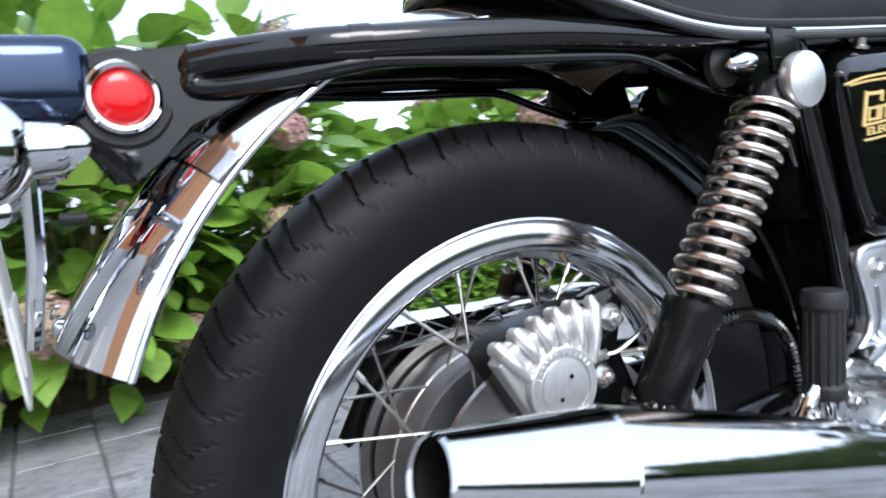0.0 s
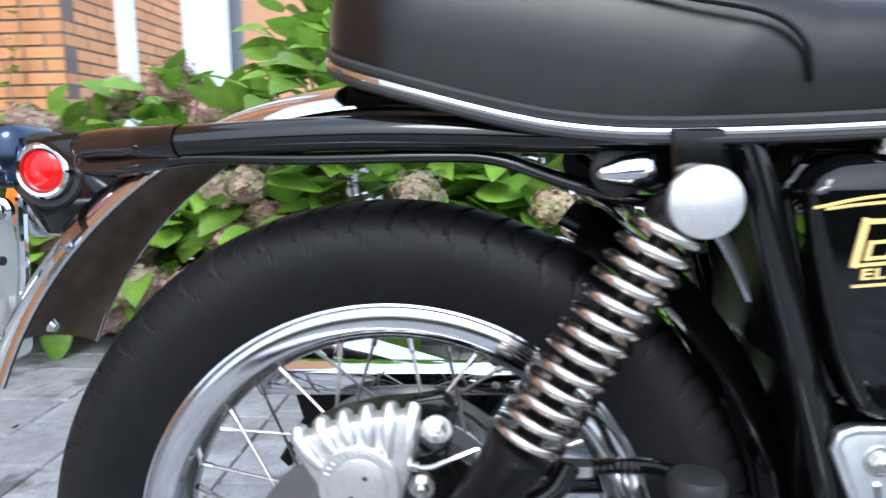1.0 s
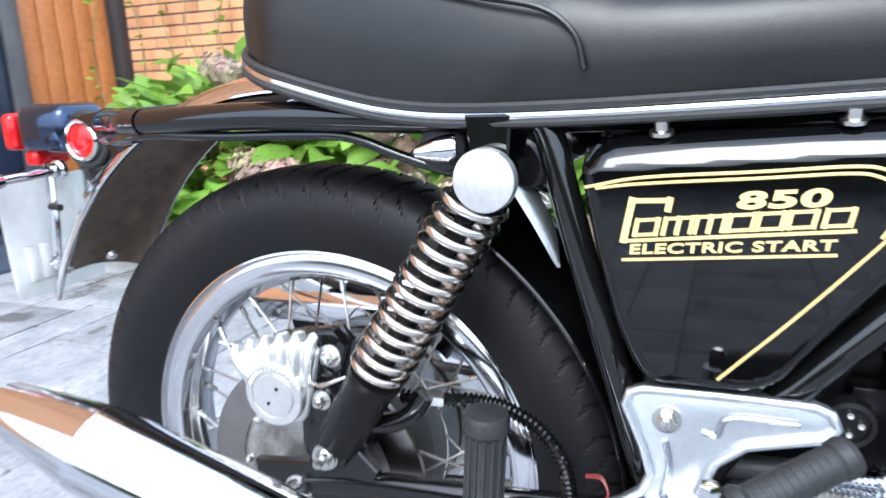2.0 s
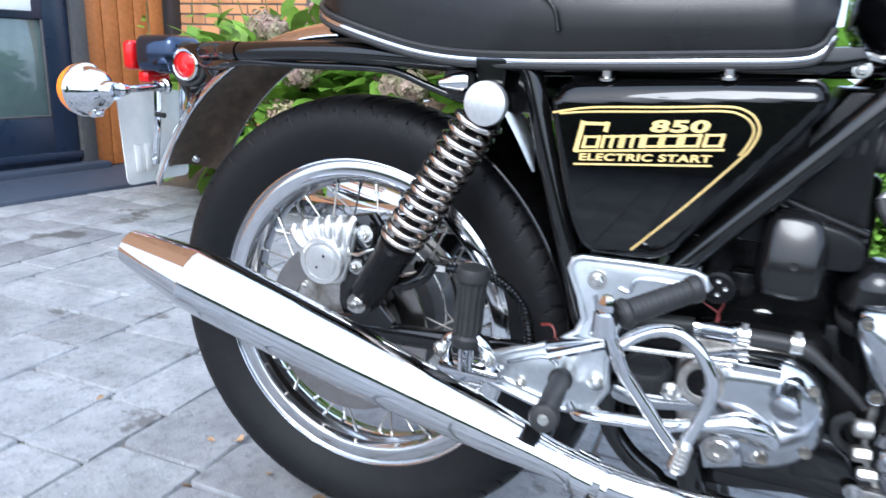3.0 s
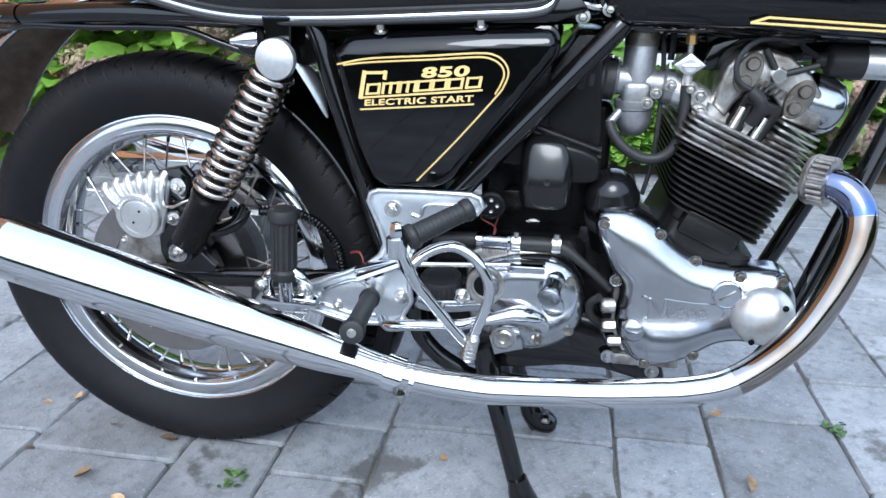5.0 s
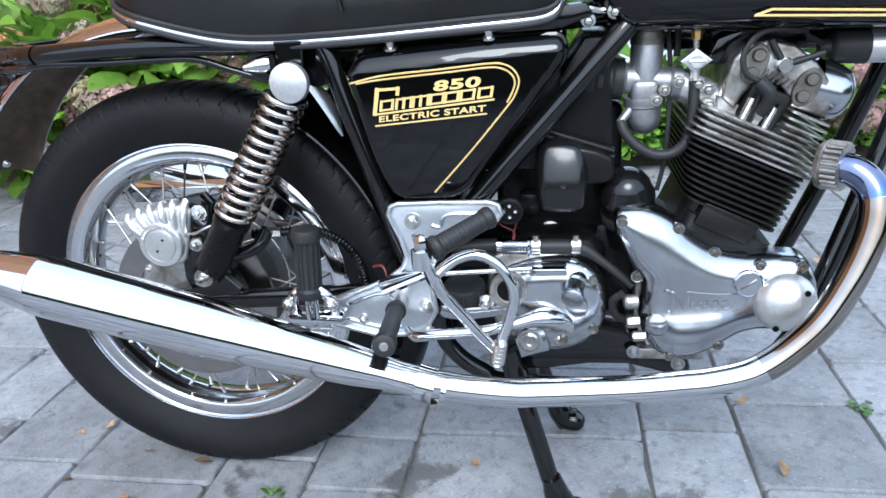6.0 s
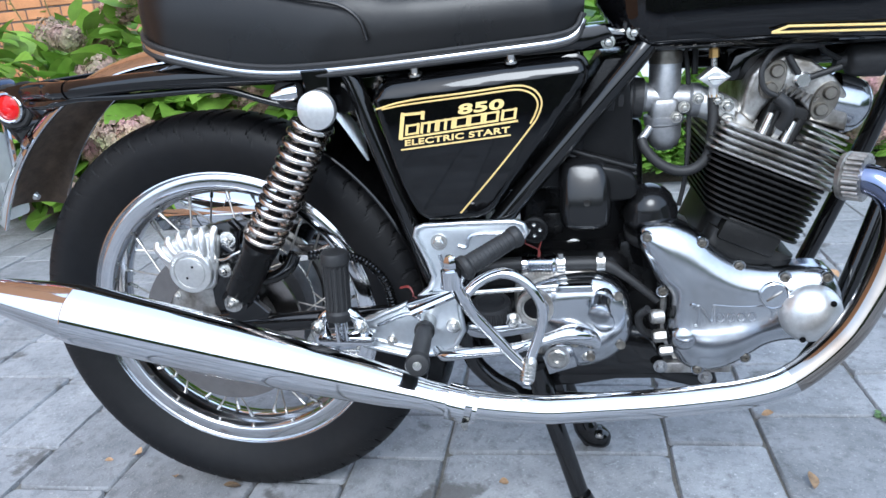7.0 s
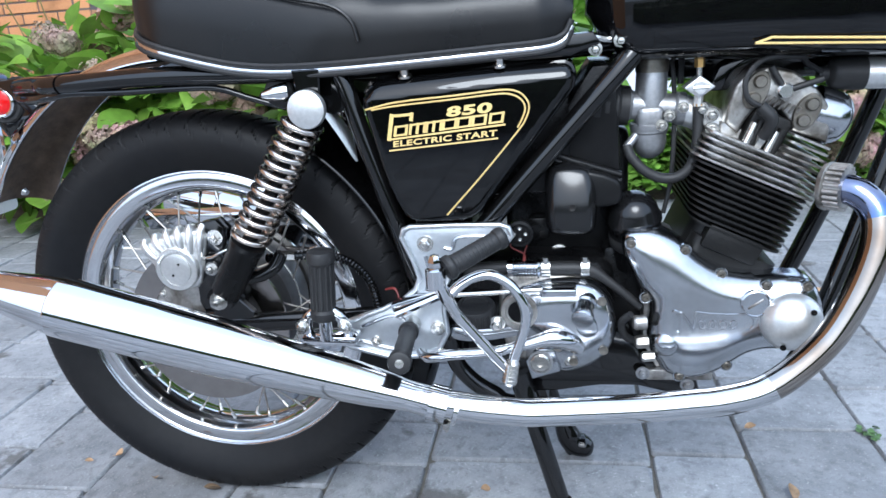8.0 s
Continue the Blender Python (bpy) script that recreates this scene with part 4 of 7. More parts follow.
rest = peg("footrest", (0.366, -0.185, 0.387), (0.389, -0.352, 0.418), 0.0122, "black rubber rider's footrest")
part("footrest_hinge", tube([(0.362, -0.14, 0.379), (0.366, -0.188, 0.386)], [0.014, 0.012], 12), STEEL, rest, "tarnished footrest hinge")
part("peg_end", lathe([(0, 0.0055), (0.001, 0.0055), (0.0015, 0)], (0.389, -0.352, 0.418), (0.136, -0.985, 0.183), 16), STEEL, rest, "pale metal end of the rod")
pil = peg("passenger_footrest", (0.240, -0.178, 0.404), (0.246, -0.178, 0.508), 0.0168, "black rubber passenger footrest folded upright", 0)
for k in range(14):
    a = 2 * math.pi * k / 14
    part("rubber_rib", tube([(0.2405 + 0.0164 * math.cos(a), -0.178 + 0.0164 * math.sin(a), 0.421), (0.2455 + 0.0164 * math.cos(a), -0.178 + 0.0164 * math.sin(a), 0.489)], 0.0022, 6), RUBBER, pil)
hinge = bmesh.new()
for dx in (-0.028, 0.028):
    tube(smooth_path([(0.24 + dx, -0.16, 0.36), (0.24 + dx * 1.1, -0.172, 0.385), (0.24 + dx * 0.9, -0.178, 0.405), (0.24 + dx * 0.5, -0.178, 0.415)], 4), 0.0085, 10, hinge)
block(0.20, 0.285, -0.18, -0.145, 0.358, 0.374, 0.005, 2, None, hinge)
tube([(0.24, -0.178, 0.37), (0.24, -0.178, 0.41)], 0.010, 12, hinge)
part("peg_hinge", hinge, CHROME, pil, "chrome folding hinge")
for x in (0.208, 0.272):
    hexbolt("hinge_bolt", (x, -0.186, 0.395), 0.007, 0.008, pil)

# ---- kick-starter with its folded rubber, and the brake pedal ----
kick = bmesh.new()
tube(smooth_path([(0.428, -0.276, 0.508), (0.430, -0.272, 0.490), (0.4385, -0.268, 0.468), (0.445, -0.263, 0.451), (0.451, -0.259, 0.439), (0.473, -0.25, 0.405), (0.494, -0.242, 0.373), (0.508, -0.236, 0.353)], 5), [0.0088] * 11 + [0.0084, 0.008, 0.0078, 0.0076] + [0.0074] * 21, 14, kick)
lathe([(0, 0), (0, 0.013), (0.024, 0.013), (0.026, 0.01), (0.026, 0)], (0.4275, -0.276, 0.487), (0, 0, 1), 20, kick)
lathe([(0.026, 0.0085), (0.036, 0.0085), (0.042, 0.006), (0.0445, 0)], (0.4275, -0.276, 0.487), (0, 0, 1), 6, kick)
kicker = part("kick_starter", kick, CHROME, bike, "chrome kick-starter lever")
part("kick_rubber", lathe([(0, 0), (0, 0.0142), (0.003, 0.0162), (0.008, 0.0164), (0.0105, 0.015)] + [p for k in range(11) for p in ((0.012 + 0.0058 * k, 0.0134 - 0.00008 * k), (0.0152 + 0.0058 * k, 0.0134 - 0.00008 * k), (0.0158 + 0.0058 * k, 0.013 - 0.00008 * k), (0.0172 + 0.0058 * k, 0.013 - 0.00008 * k))] + [(0.077, 0.0138), (0.084, 0.0146), (0.0885, 0.013), (0.09, 0.009), (0.0903, 0)], (0.441, -0.278, 0.511), (0.073, 0.048, 0.029), 28), RUBBER, kicker, "ribbed black kick-starter rubber", 25)
loop_bm = bmesh.new()
tube(smooth_path([(0.440, -0.247, 0.466), (0.454, -0.24, 0.477), (0.474, -0.236, 0.486), (0.495, -0.235, 0.487), (0.517, -0.234, 0.473), (0.533, -0.233, 0.447), (0.536, -0.232, 0.424), (0.530, -0.231, 0.398), (0.520, -0.231, 0.371), (0.513, -0.231, 0.351)], 6), 0.0071, 14, loop_bm)
part("kick_loop", loop_bm, CHROME, kicker, "chrome curved lever")
pad = bmesh.new()
for k in range(5):
    lathe([(0, 0), (0, 0.0095), (0.0045, 0.0108), (0.009, 0.0095), (0.009, 0)], (0.5105 + 0.001 * k, -0.238, 0.333 + 0.0056 * k), (0.18, -0.1, 1), 14, pad)
part("pedal_pad", pad, STEEL, kicker, "knurled steel pedal pad", 25)
pedal = bmesh.new()
tube(smooth_path([(0.378, -0.168, 0.345), (0.392, -0.19, 0.347), (0.425, -0.196, 0.354), (0.485, -0.19, 0.356), (0.53, -0.175, 0.360), (0.565, -0.160, 0.363), (0.592, -0.147, 0.353), (0.61, -0.13, 0.335)], 7), [0.0078] * 27 + [0.008, 0.0085] + [0.009, 0.0095, 0.01, 0.0105, 0.0115, 0.0125, 0.0135, 0.0145] + [0.015] * 13, 16, pedal)
part("brake_pedal", pedal, CHROME, bike, "chrome brake pedal arm")
part("link_rod", tube([(0.40, -0.165, 0.431), (0.48, -0.163, 0.4345), (0.556, -0.16, 0.438)], 0.0038, 10), STEEL, bike, "thin steel link rod")
part("bright_strip", tube([(0.346, -0.168, 0.4055), (0.418, -0.172, 0.437)], 0.0065, 8), CHROME, bike, "chrome brake rod")

# ---- gearbox ----
GB = [(0.5, 0.44), (0.55, 0.443), (0.605, 0.441), (0.632, 0.43), (0.652, 0.405), (0.660, 0.375), (0.654, 0.345), (0.632, 0.318), (0.595, 0.300), (0.545, 0.298), (0.505, 0.318), (0.495, 0.345), (0.49, 0.39)]
gearbox = part("gearbox", prism(rounded(GB, 3), 0.06, -0.115, 0.006, 3), CAST, bike, "alloy gearbox casing")
GC = [(0.497, 0.407), (0.515, 0.427), (0.562, 0.438), (0.612, 0.438), (0.641, 0.424), (0.657, 0.398), (0.661, 0.365), (0.655, 0.336), (0.636, 0.313), (0.61, 0.299), (0.58, 0.294), (0.556, 0.31), (0.537, 0.34), (0.514, 0.362), (0.5, 0.385)]
cover = dome_part("gearbox_cover", rounded(GC, 6), -0.11, -0.148, 0.034, 0.028, ALLOY, gearbox, "polished gearbox outer cover", 0.0035, None, True)
part("inspection_cap", lathe([(0, 0.028), (0.006, 0.028), (0.008, 0.026), (0.008, 0.02), (0.004, 0.019), (0.004, 0)], (0.522, -0.14, 0.398), (0, -1, 0), 40), CAST, cover, "round alloy inspection cap")
part("cap_slot", lathe([(0, 0.0165), (0.0015, 0.0165), (0.0015, 0.008), (0.004, 0.0075), (0.004, 0)], (0.522, -0.144, 0.398), (0, -1, 0), 24), PLASTIC, cover)
part("kick_shaft_boss", lathe([(-0.01, 0.018), (0.005, 0.0165), (0.007, 0.0135), (0.028, 0.0132), (0.029, 0.0156), (0.036, 0.0156), (0.038, 0.0145), (0.0385, 0.0)], (0.6165, -0.137, 0.408), (-0.16, -0.94, -0.3), 32), ALLOY, cover, "polished kick shaft boss")
part("boss_tab", prism(rounded([(0.604, 0.385), (0.622, 0.392), (0.632, 0.38), (0.63, 0.364), (0.615, 0.36), (0.604, 0.37)], 3), -0.14, -0.154, 0.003, 2), ALLOY, cover)
part("cover_top_bar", block(0.552, 0.604, -0.164, -0.135, 0.4265, 0.4385, 0.003, 2), ALLOY, cover, "alloy lever stop")
# the screw heads' dark colour paints the shade of their recesses
for p in ((0.639, 0.412), (0.641, 0.337), (0.598, 0.321), (0.576, 0.345)):
    part("cover_screw", lathe([(0, 0.0065), (0.004, 0.0065), (0.004, 0.003), (0.002, 0)], (p[0], SURFACE["gearbox_cover"](*p) - 0.001, p[1]), (0, -1, 0), 16), OILY_SHADED, cover)
part("bridge", prism(rounded([(0.42, 0.37), (0.45, 0.366), (0.52, 0.372), (0.57, 0.383), (0.575, 0.366), (0.53, 0.356), (0.46, 0.345), (0.42, 0.35)], 3), -0.11, -0.135, 0.005, 2), ALLOY, gearbox)
boss = bmesh.new()
prism([(0.528, 0.323), (0.549, 0.341), (0.571, 0.341), (0.579, 0.305), (0.537, 0.292)], -0.1, -0.15, 0.003, 2, boss)
stand_boss = part("stand_lug", boss, ALLOY, gearbox, "alloy lug with a socket bolt")
part("lug_ring", lathe([(0, 0.0185), (0.002, 0.0185), (0.0025, 0.0155), (0.001, 0.015), (0.001, 0)], (0.55, -0.15, 0.3205), (0, -1, 0), 28), CARB, stand_boss)
part("lug_bolt", lathe([(0, 0.0145), (0.004, 0.0145), (0.006, 0.012), (0.006, 0.0055), (0.003, 0.005), (0.003, 0)], (0.55, -0.15, 0.3205), (0, -1, 0), 24), STEEL, stand_boss, "socket bolt")
hexbolt("lug_nut", (0.592, -0.135, 0.320), 0.009, 0.012, gearbox)
part("filler_cap", lathe([(0, 0), (0, 0.028), (0.022, 0.0288), (0.025, 0.027), (0.0255, 0.021), (0.0235, 0.02), (0.0235, 0.0)], (0.458, -0.136, 0.384), (0, -0.22, 1), 36), RUBBER, gearbox, "black ribbed filler cap")
cap_ribs = bmesh.new()
axis = Vector((0, -0.22, 1)).normalized()
sx, sy = Vector((1, 0, 0)), axis.cross(Vector((1, 0, 0)))
for k in range(26):
    a = 2 * math.pi * k / 26
    c = vec(0.458, -0.136, 0.384) + 0.0283 * (math.cos(a) * sx + math.sin(a) * sy)
    tube([c + axis * 0.002, c + axis * 0.02], 0.0019, 6, cap_ribs)
part("cap_ribs", cap_ribs, RUBBER, gearbox)
hexbolt("gearbox_nut", (0.49, -0.15, 0.383), 0.008, 0.014, gearbox)
hexbolt("gearbox_nut", (0.455, -0.13, 0.357), 0.0075, 0.012, gearbox)
part("gearbox_shell", block(0.42, 0.66, -0.1, 0.12, 0.29, 0.46, 0.03, 4), PLASTIC, gearbox, "black gearbox shell")

# clutch cable with its adjuster
cable = part("breather_hose", tube(smooth_path([(0.43, -0.1, 0.446), (0.50, -0.108, 0.453), (0.56, -0.11, 0.4515), (0.62, -0.11, 0.449), (0.655, -0.115, 0.428), (0.695, -0.115, 0.392)], 6), [0.0105] * 19 + [0.0098, 0.009, 0.008, 0.0072, 0.0068, 0.0065] + [0.0062] * 6, 14), RUBBER, bike, "black rubber hose")
part("hose_clip", lathe([(0.0, 0.0125)] + [p for k in range(9) for p in ((0.007 + 0.0044 * k, 0.0118), (0.0092 + 0.0044 * k, 0.0168))] + [(0.05, 0.0125)], (0.505, -0.109, 0.453), (1, 0, -0.02), 24), CHROME, cable, "chrome ribbed hose clip", 20)
for x in (0.561, 0.617):
    part("clip_band", lathe([(-0.006, 0.0118), (-0.006, 0.0145), (0.006, 0.0145), (0.006, 0.0118)], (x, -0.1095, 0.4525), (1, 0, 0), 20), STEEL, cable)
    part("clip_screw", tube([(x, -0.118, 0.462), (x, -0.118, 0.471)], 0.0042, 8), STEEL, cable)
part("plug_socket", lathe([(0, 0), (0, 0.019), (0.016, 0.019), (0.017, 0.015), (0.013, 0.0145), (0.013, 0)], (0.526, -0.112, 0.51), (0, -1, 0), 28), PLASTIC, bike, "black round plug socket")
for dx, dz in ((0, 0.008), (0, -0.008), (0.008, 0), (-0.008, 0)):
    part("socket_pin", lathe([(0, 0.0027), (0.0035, 0.0027), (0.0035, 0.0015), (0.002, 0)], (0.526 + dx, -0.1252, 0.51 + dz), (0, -1, 0), 10), STEEL, bike)
for dx in (-0.012, 0.01):
    part("plug_wire", tube(smooth_path([(0.526 + dx, -0.12, 0.497), (0.524 + dx, -0.118, 0.488), (0.53, -0.112, 0.475), (0.53, -0.11, 0.462)], 4), 0.0013, 6), WIRE, bike, "red wire")
part("torque_bracket", tube(smooth_path([(0.085, -0.112, 0.44), (0.1, -0.115, 0.446), (0.125, -0.115, 0.45), (0.148, -0.115, 0.463), (0.161, -0.112, 0.484)], 6), 0.0105, 14), ENAMEL, bike, "black curved caliper bracket")
part("hose_fitting", tube([(0.158, -0.108, 0.478), (0.178, -0.104, 0.4765)], 0.0085, 6), STEEL, bike, "dull metal hose fitting")
part("corrugated_hose", tube(smooth_path([(0.13, -0.1, 0.472), (0.171, -0.1, 0.475), (0.21, -0.102, 0.478), (0.24, -0.103, 0.475), (0.272, -0.104, 0.459), (0.294, -0.104, 0.43), (0.302, -0.104, 0.395), (0.303, -0.104, 0.36)], 20), [0.0082 if k % 3 == 1 else 0.0062 for k in range(141)], 12), ENAMEL, bike, "black corrugated conduit", 20)
for dy, col in ((0, WIRE), (0.004, WIRE)):
    part("loose_wire", tube(smooth_path([(0.32, -0.12 + dy, 0.425), (0.335, -0.125 + dy, 0.428), (0.342, -0.13, 0.418), (0.338, -0.13, 0.41)], 4), 0.0012, 6), col, bike, "thin red wire")

# ---- engine: the cylinders lean forwards ----
TC = [(0.67, 0.508), (0.687, 0.514), (0.71, 0.514), (0.732, 0.506), (0.752, 0.492), (0.775, 0.47), (0.802, 0.453), (0.831, 0.445), (0.866, 0.443), (0.891, 0.444), (0.915, 0.44), (0.928, 0.425), (0.936, 0.405), (0.94, 0.376), (0.934, 0.346), (0.912, 0.331), (0.87, 0.332), (0.844, 0.326), (0.825, 0.313), (0.805, 0.298), (0.779, 0.287), (0.751, 0.285), (0.727, 0.296), (0.717, 0.312), (0.709, 0.328), (0.704, 0.351), (0.705, 0.374), (0.707, 0.389), (0.705, 0.408), (0.693, 0.426), (0.681, 0.452), (0.671, 0.474), (0.667, 0.492)]
crank = part("crankcase", prism([(0.69, 0.47), (0.715, 0.495), (0.80, 0.45), (0.89, 0.435), (0.915, 0.385), (0.89, 0.34), (0.82, 0.30), (0.72, 0.29), (0.70, 0.33), (0.70, 0.42)], 0.02, -0.104, 0.003, 2), CAST, bike, "alloy crankcase")
def cover_fall(x, z):
    """The cover's face falls away towards its upper edge and, a little, towards its foot."""
    return 0.8 * max(0.0, z - 0.415) ** 2 + 0.6 * max(0.0, 0.36 - z) ** 2


timing = dome_part("timing_cover", rounded(TC, 5), -0.100, -0.152, 0.038, 0.03, ALLOY, bike, "polished alloy timing cover", 0.004, cover_fall, True)
part("points_cover", lathe([(-0.03, 0.041), (0.004, 0.041), (0.009, 0.040), (0.018, 0.0348), (0.026, 0.0245), (0.030, 0.0122), (0.031, 0)], (0.891, -0.147, 0.383), (0, -1, 0), 64), BARE, timing, "satin domed points cover")
for dx, dz in ((0.021, 0.022), (-0.014, -0.029)):
    part("points_screw", lathe([(0, 0.0042), (0.002, 0.004), (0.002, 0)], (0.891 + dx, -0.1705, 0.383 + dz), (dx * 3, -1, dz * 3), 12), PLASTIC, timing)
part("filler_plug", lathe([(-0.004, 0.0195), (0.002, 0.0195), (0.0035, 0.0175), (0.0015, 0.0165), (0.0015, 0)], (0.843, SURFACE["timing_cover"](0.843, 0.411) - 0.001, 0.411), (0, -1, 0), 36), ALLOY, timing, "slotted alloy plug")
plug_y = SURFACE["timing_cover"](0.843, 0.411)
part("plug_slot", block(0.831, 0.855, plug_y - 0.0042, plug_y, 0.4095, 0.4125, 0.0008, 1, Matrix.Translation((0.843, 0, 0.411)) @ Matrix.Rotation(radians(-35), 4, "Y") @ Matrix.Translation((-0.843, 0, -0.411))), CAST, timing)
for x, z in ((0.679, 0.496), (0.751, 0.484), (0.8, 0.449), (0.858, 0.433), (0.911, 0.431), (0.7005, 0.413), (0.812, 0.312), (0.748, 0.293)):
    y = SURFACE["timing_cover"](x, z)
    part("screw_well", lathe([(-0.004, 0.0088), (0.0012, 0.0088), (0.0014, 0.0074), (-0.002, 0.0072), (-0.002, 0)], (x, y, z), (0, -1, 0.0), 20), ALLOY, timing)
    # dark alloy paints the shade round each sunken screw head
    part("timing_screw", lathe([(-0.004, 0.0062), (0.004, 0.0062), (0.0052, 0.0052), (0.0052, 0.0028), (0.002, 0.0026), (0.002, 0)], (x, y, z), (0, -1, 0), 16), OILY_SHADED, timing)
# the maker's raised script as a plain flowing relief
script = bmesh.new()


def on_cover(line, r, closed=False):
    """A raised line that follows the cover's face, closed or open."""
    path = smooth_path([(x, 0, z) for x, z in line], 6, closed)
    tube([(p.x, SURFACE["timing_cover"](p.x, p.z) - 0.0004, p.z) for p in path], r, 6, script, closed=closed)


on_cover([(0.735, 0.3985), (0.738, 0.401), (0.742, 0.398), (0.740, 0.394), (0.746, 0.399), (0.747, 0.385), (0.745, 0.371), (0.741, 0.369)], 0.0018)
on_cover([(0.747, 0.398), (0.755, 0.386), (0.764, 0.373), (0.765, 0.386), (0.766, 0.399)], 0.0018)
on_cover([(0.766, 0.399), (0.785, 0.3965), (0.81, 0.395), (0.832, 0.395), (0.842, 0.388), (0.841, 0.376), (0.832, 0.37), (0.824, 0.37)], 0.0015)
for k in range(4):
    x = 0.775 + 0.0138 * k
    on_cover([(x + 0.0046 * math.cos(a), 0.3795 + 0.0062 * math.sin(a)) for a in np.linspace(0, 2 * math.pi, 8, endpoint=False)], 0.0013, True)
part("raised_script", script, ALLOY, timing, "raised flowing maker's script")
part("tappet_dome", lathe([(0, 0.021), (0.006, 0.0205), (0.013, 0.017), (0.018, 0.009), (0.019, 0)], (0.729, -0.136, 0.347), (0, -1, 0), 32), ALLOY, timing, "polished round boss")
for z, x, r, n in ((0.379, 0.7, 0.0105, 16), (0.349, 0.703, 0.0095, 6), (0.326, 0.712, 0.0075, 6)):
    part("oil_union", lathe([(0, r), (0.015, r), (0.018, r * 0.75), (0.018, 0)], (x, -0.14, z), (-1, -0.15, 0), n), CAST, timing, "bright oil pipe union")
part("oil_pipe", tube(smooth_path([(0.68, -0.139, 0.39), (0.668, -0.13, 0.375), (0.672, -0.12, 0.35), (0.69, -0.11, 0.335)], 5), 0.006, 10), RUBBER, bike, "black oil pipe")
for x, z in ((0.7, 0.285), (0.764, 0.266), (0.816, 0.304)):
    hexbolt("crankcase_bolt", (x, -0.112, z), 0.0068, 0.01, crank, mat=CARB)
part("sump_edge", block(0.705, 0.80, -0.112, 0.1, 0.272, 0.29, 0.003, 2), CAST, crank, "alloy lower crankcase edge")
part("engine_cradle", prism([(0.46, 0.31), (0.54, 0.315), (0.68, 0.36), (0.70, 0.30), (0.776, 0.285), (0.785, 0.25), (0.775, 0.24), (0.755, 0.24), (0.729, 0.2475), (0.694, 0.2565), (0.638, 0.2565), (0.61, 0.2525), (0.577, 0.247), (0.54, 0.245), (0.51, 0.26)], 0.1, -0.102, 0.006), ENAMEL, bike, "black engine cradle plate")

EB = vec(0.7945, 0.0, 0.472)
EA = Vector((0.42, 0.0, 0.9075)).normalized()
EF = Vector((EA.z, 0.0, -EA.x))


def eng(u, y, v):
    """A place in the leaning cylinder's frame: u forwards, v up along it."""
    return EB + EF * u + EA * v + Vector((0, y, 0))


def slab(u0, u1, y0, y1, v0, v1, bevel=0.002, segments=1, bm=None, round_to=0.0):
    made = bm or bmesh.new()
    turn = Matrix((EF, Vector((0, 1, 0)), EA)).transposed().to_4x4()
    turn.translation = EB
    if round_to:
        corners = []
        for cx, cy, a0 in ((u1 - round_to, y1 - round_to, 0), (u0 + round_to, y1 - round_to, 90), (u0 + round_to, y0 + round_to, 180), (u1 - round_to, y0 + round_to, 270)):
            corners += [(cx + round_to * math.cos(radians(a0 + 18 * k)), cy + round_to * math.sin(radians(a0 + 18 * k))) for k in range(6)]
        ends = []
        for v in (v0, v1):
            ends.append([made.verts.new(turn @ Vector((a, b, v))) for a, b in corners])
        n = len(corners)
        for k in range(n):
            made.faces.new((ends[0][k], ends[0][(k + 1) % n], ends[1][(k + 1) % n], ends[1][k]))
        made.faces.new(ends[1])
        made.faces.new(ends[0][::-1])
        return made
    return block(u0, u1, y0, y1, v0, v1, bevel, segments, turn, made)


barrel = part("cylinder_barrel", slab(-0.04, 0.07, -0.092, 0.092, -0.03, 0.115, round_to=0.03), BLACKFIN, bike, "black finned cylinder barrel", 30)
part("barrel_base", slab(-0.034, 0.092, -0.104, 0.104, -0.03, 0.012, round_to=0.02), BLACKFIN, barrel, "black barrel base flange")
part("base_block", slab(-0.022, 0.06, -0.11, 0.1, 0.0, 0.036, 0.006, 2), BLACKFIN, barrel)
for k in range(10):
    v = 0.030 + 0.0086 * k
    part("barrel_fin", slab(-0.05 - 0.0042 * k, 0.087 - 0.0006 * k, -0.112 - 0.001 * k, 0.12, v, v + 0.0028, round_to=0.028), BLACKFIN, barrel)
head = part("cylinder_head", slab(-0.075, 0.07, -0.09, 0.09, 0.112, 0.165, round_to=0.025), CAST, bike, "weathered alloy cylinder head", 30)
for k in range(5):
    v = 0.114 + 0.0088 * k
    part("head_fin", slab(-0.091 + 0.001 * k, 0.086 - 0.003 * k, -0.122, 0.122, v, v + 0.003, round_to=0.02), CAST, head)
for k in range(4):
    v = 0.157 + 0.0088 * k
    part("head_fin", slab(0.014, 0.074 - 0.002 * k, -0.12, 0.12, v, v + 0.003, round_to=0.008), CAST, head)
# rocker box with its covers
RB = [(-0.066, 0.165), (-0.074, 0.19), (-0.077, 0.215), (-0.07, 0.236), (-0.05, 0.251), (-0.016, 0.258), (0.02, 0.249), (0.045, 0.235), (0.06, 0.214), (0.066, 0.19), (0.016, 0.187), (0.014, 0.196), (-0.013, 0.210), (-0.036, 0.206), (-0.043, 0.176), (-0.044, 0.158)]
rb = bmesh.new()
ring = [rb.verts.new(eng(u, -0.098, v)) for u, v in RB]
back = [rb.verts.new(eng(u, 0.098, v)) for u, v in RB]
ff = rb.faces.new(ring)
rb.faces.new(back[::-1])
for k in range(len(RB)):
    rb.faces.new((ring[k], ring[(k + 1) % len(RB)], back[(k + 1) % len(RB)], back[k]))
bmesh.ops.recalc_face_normals(rb, faces=rb.faces)
bmesh.ops.bevel(rb, geom=list(ff.edges), offset=0.006, segments=3, profile=0.5, affect="EDGES")
rocker = part("rocker_box", rb, CAST, bike, "weathered alloy rocker box")


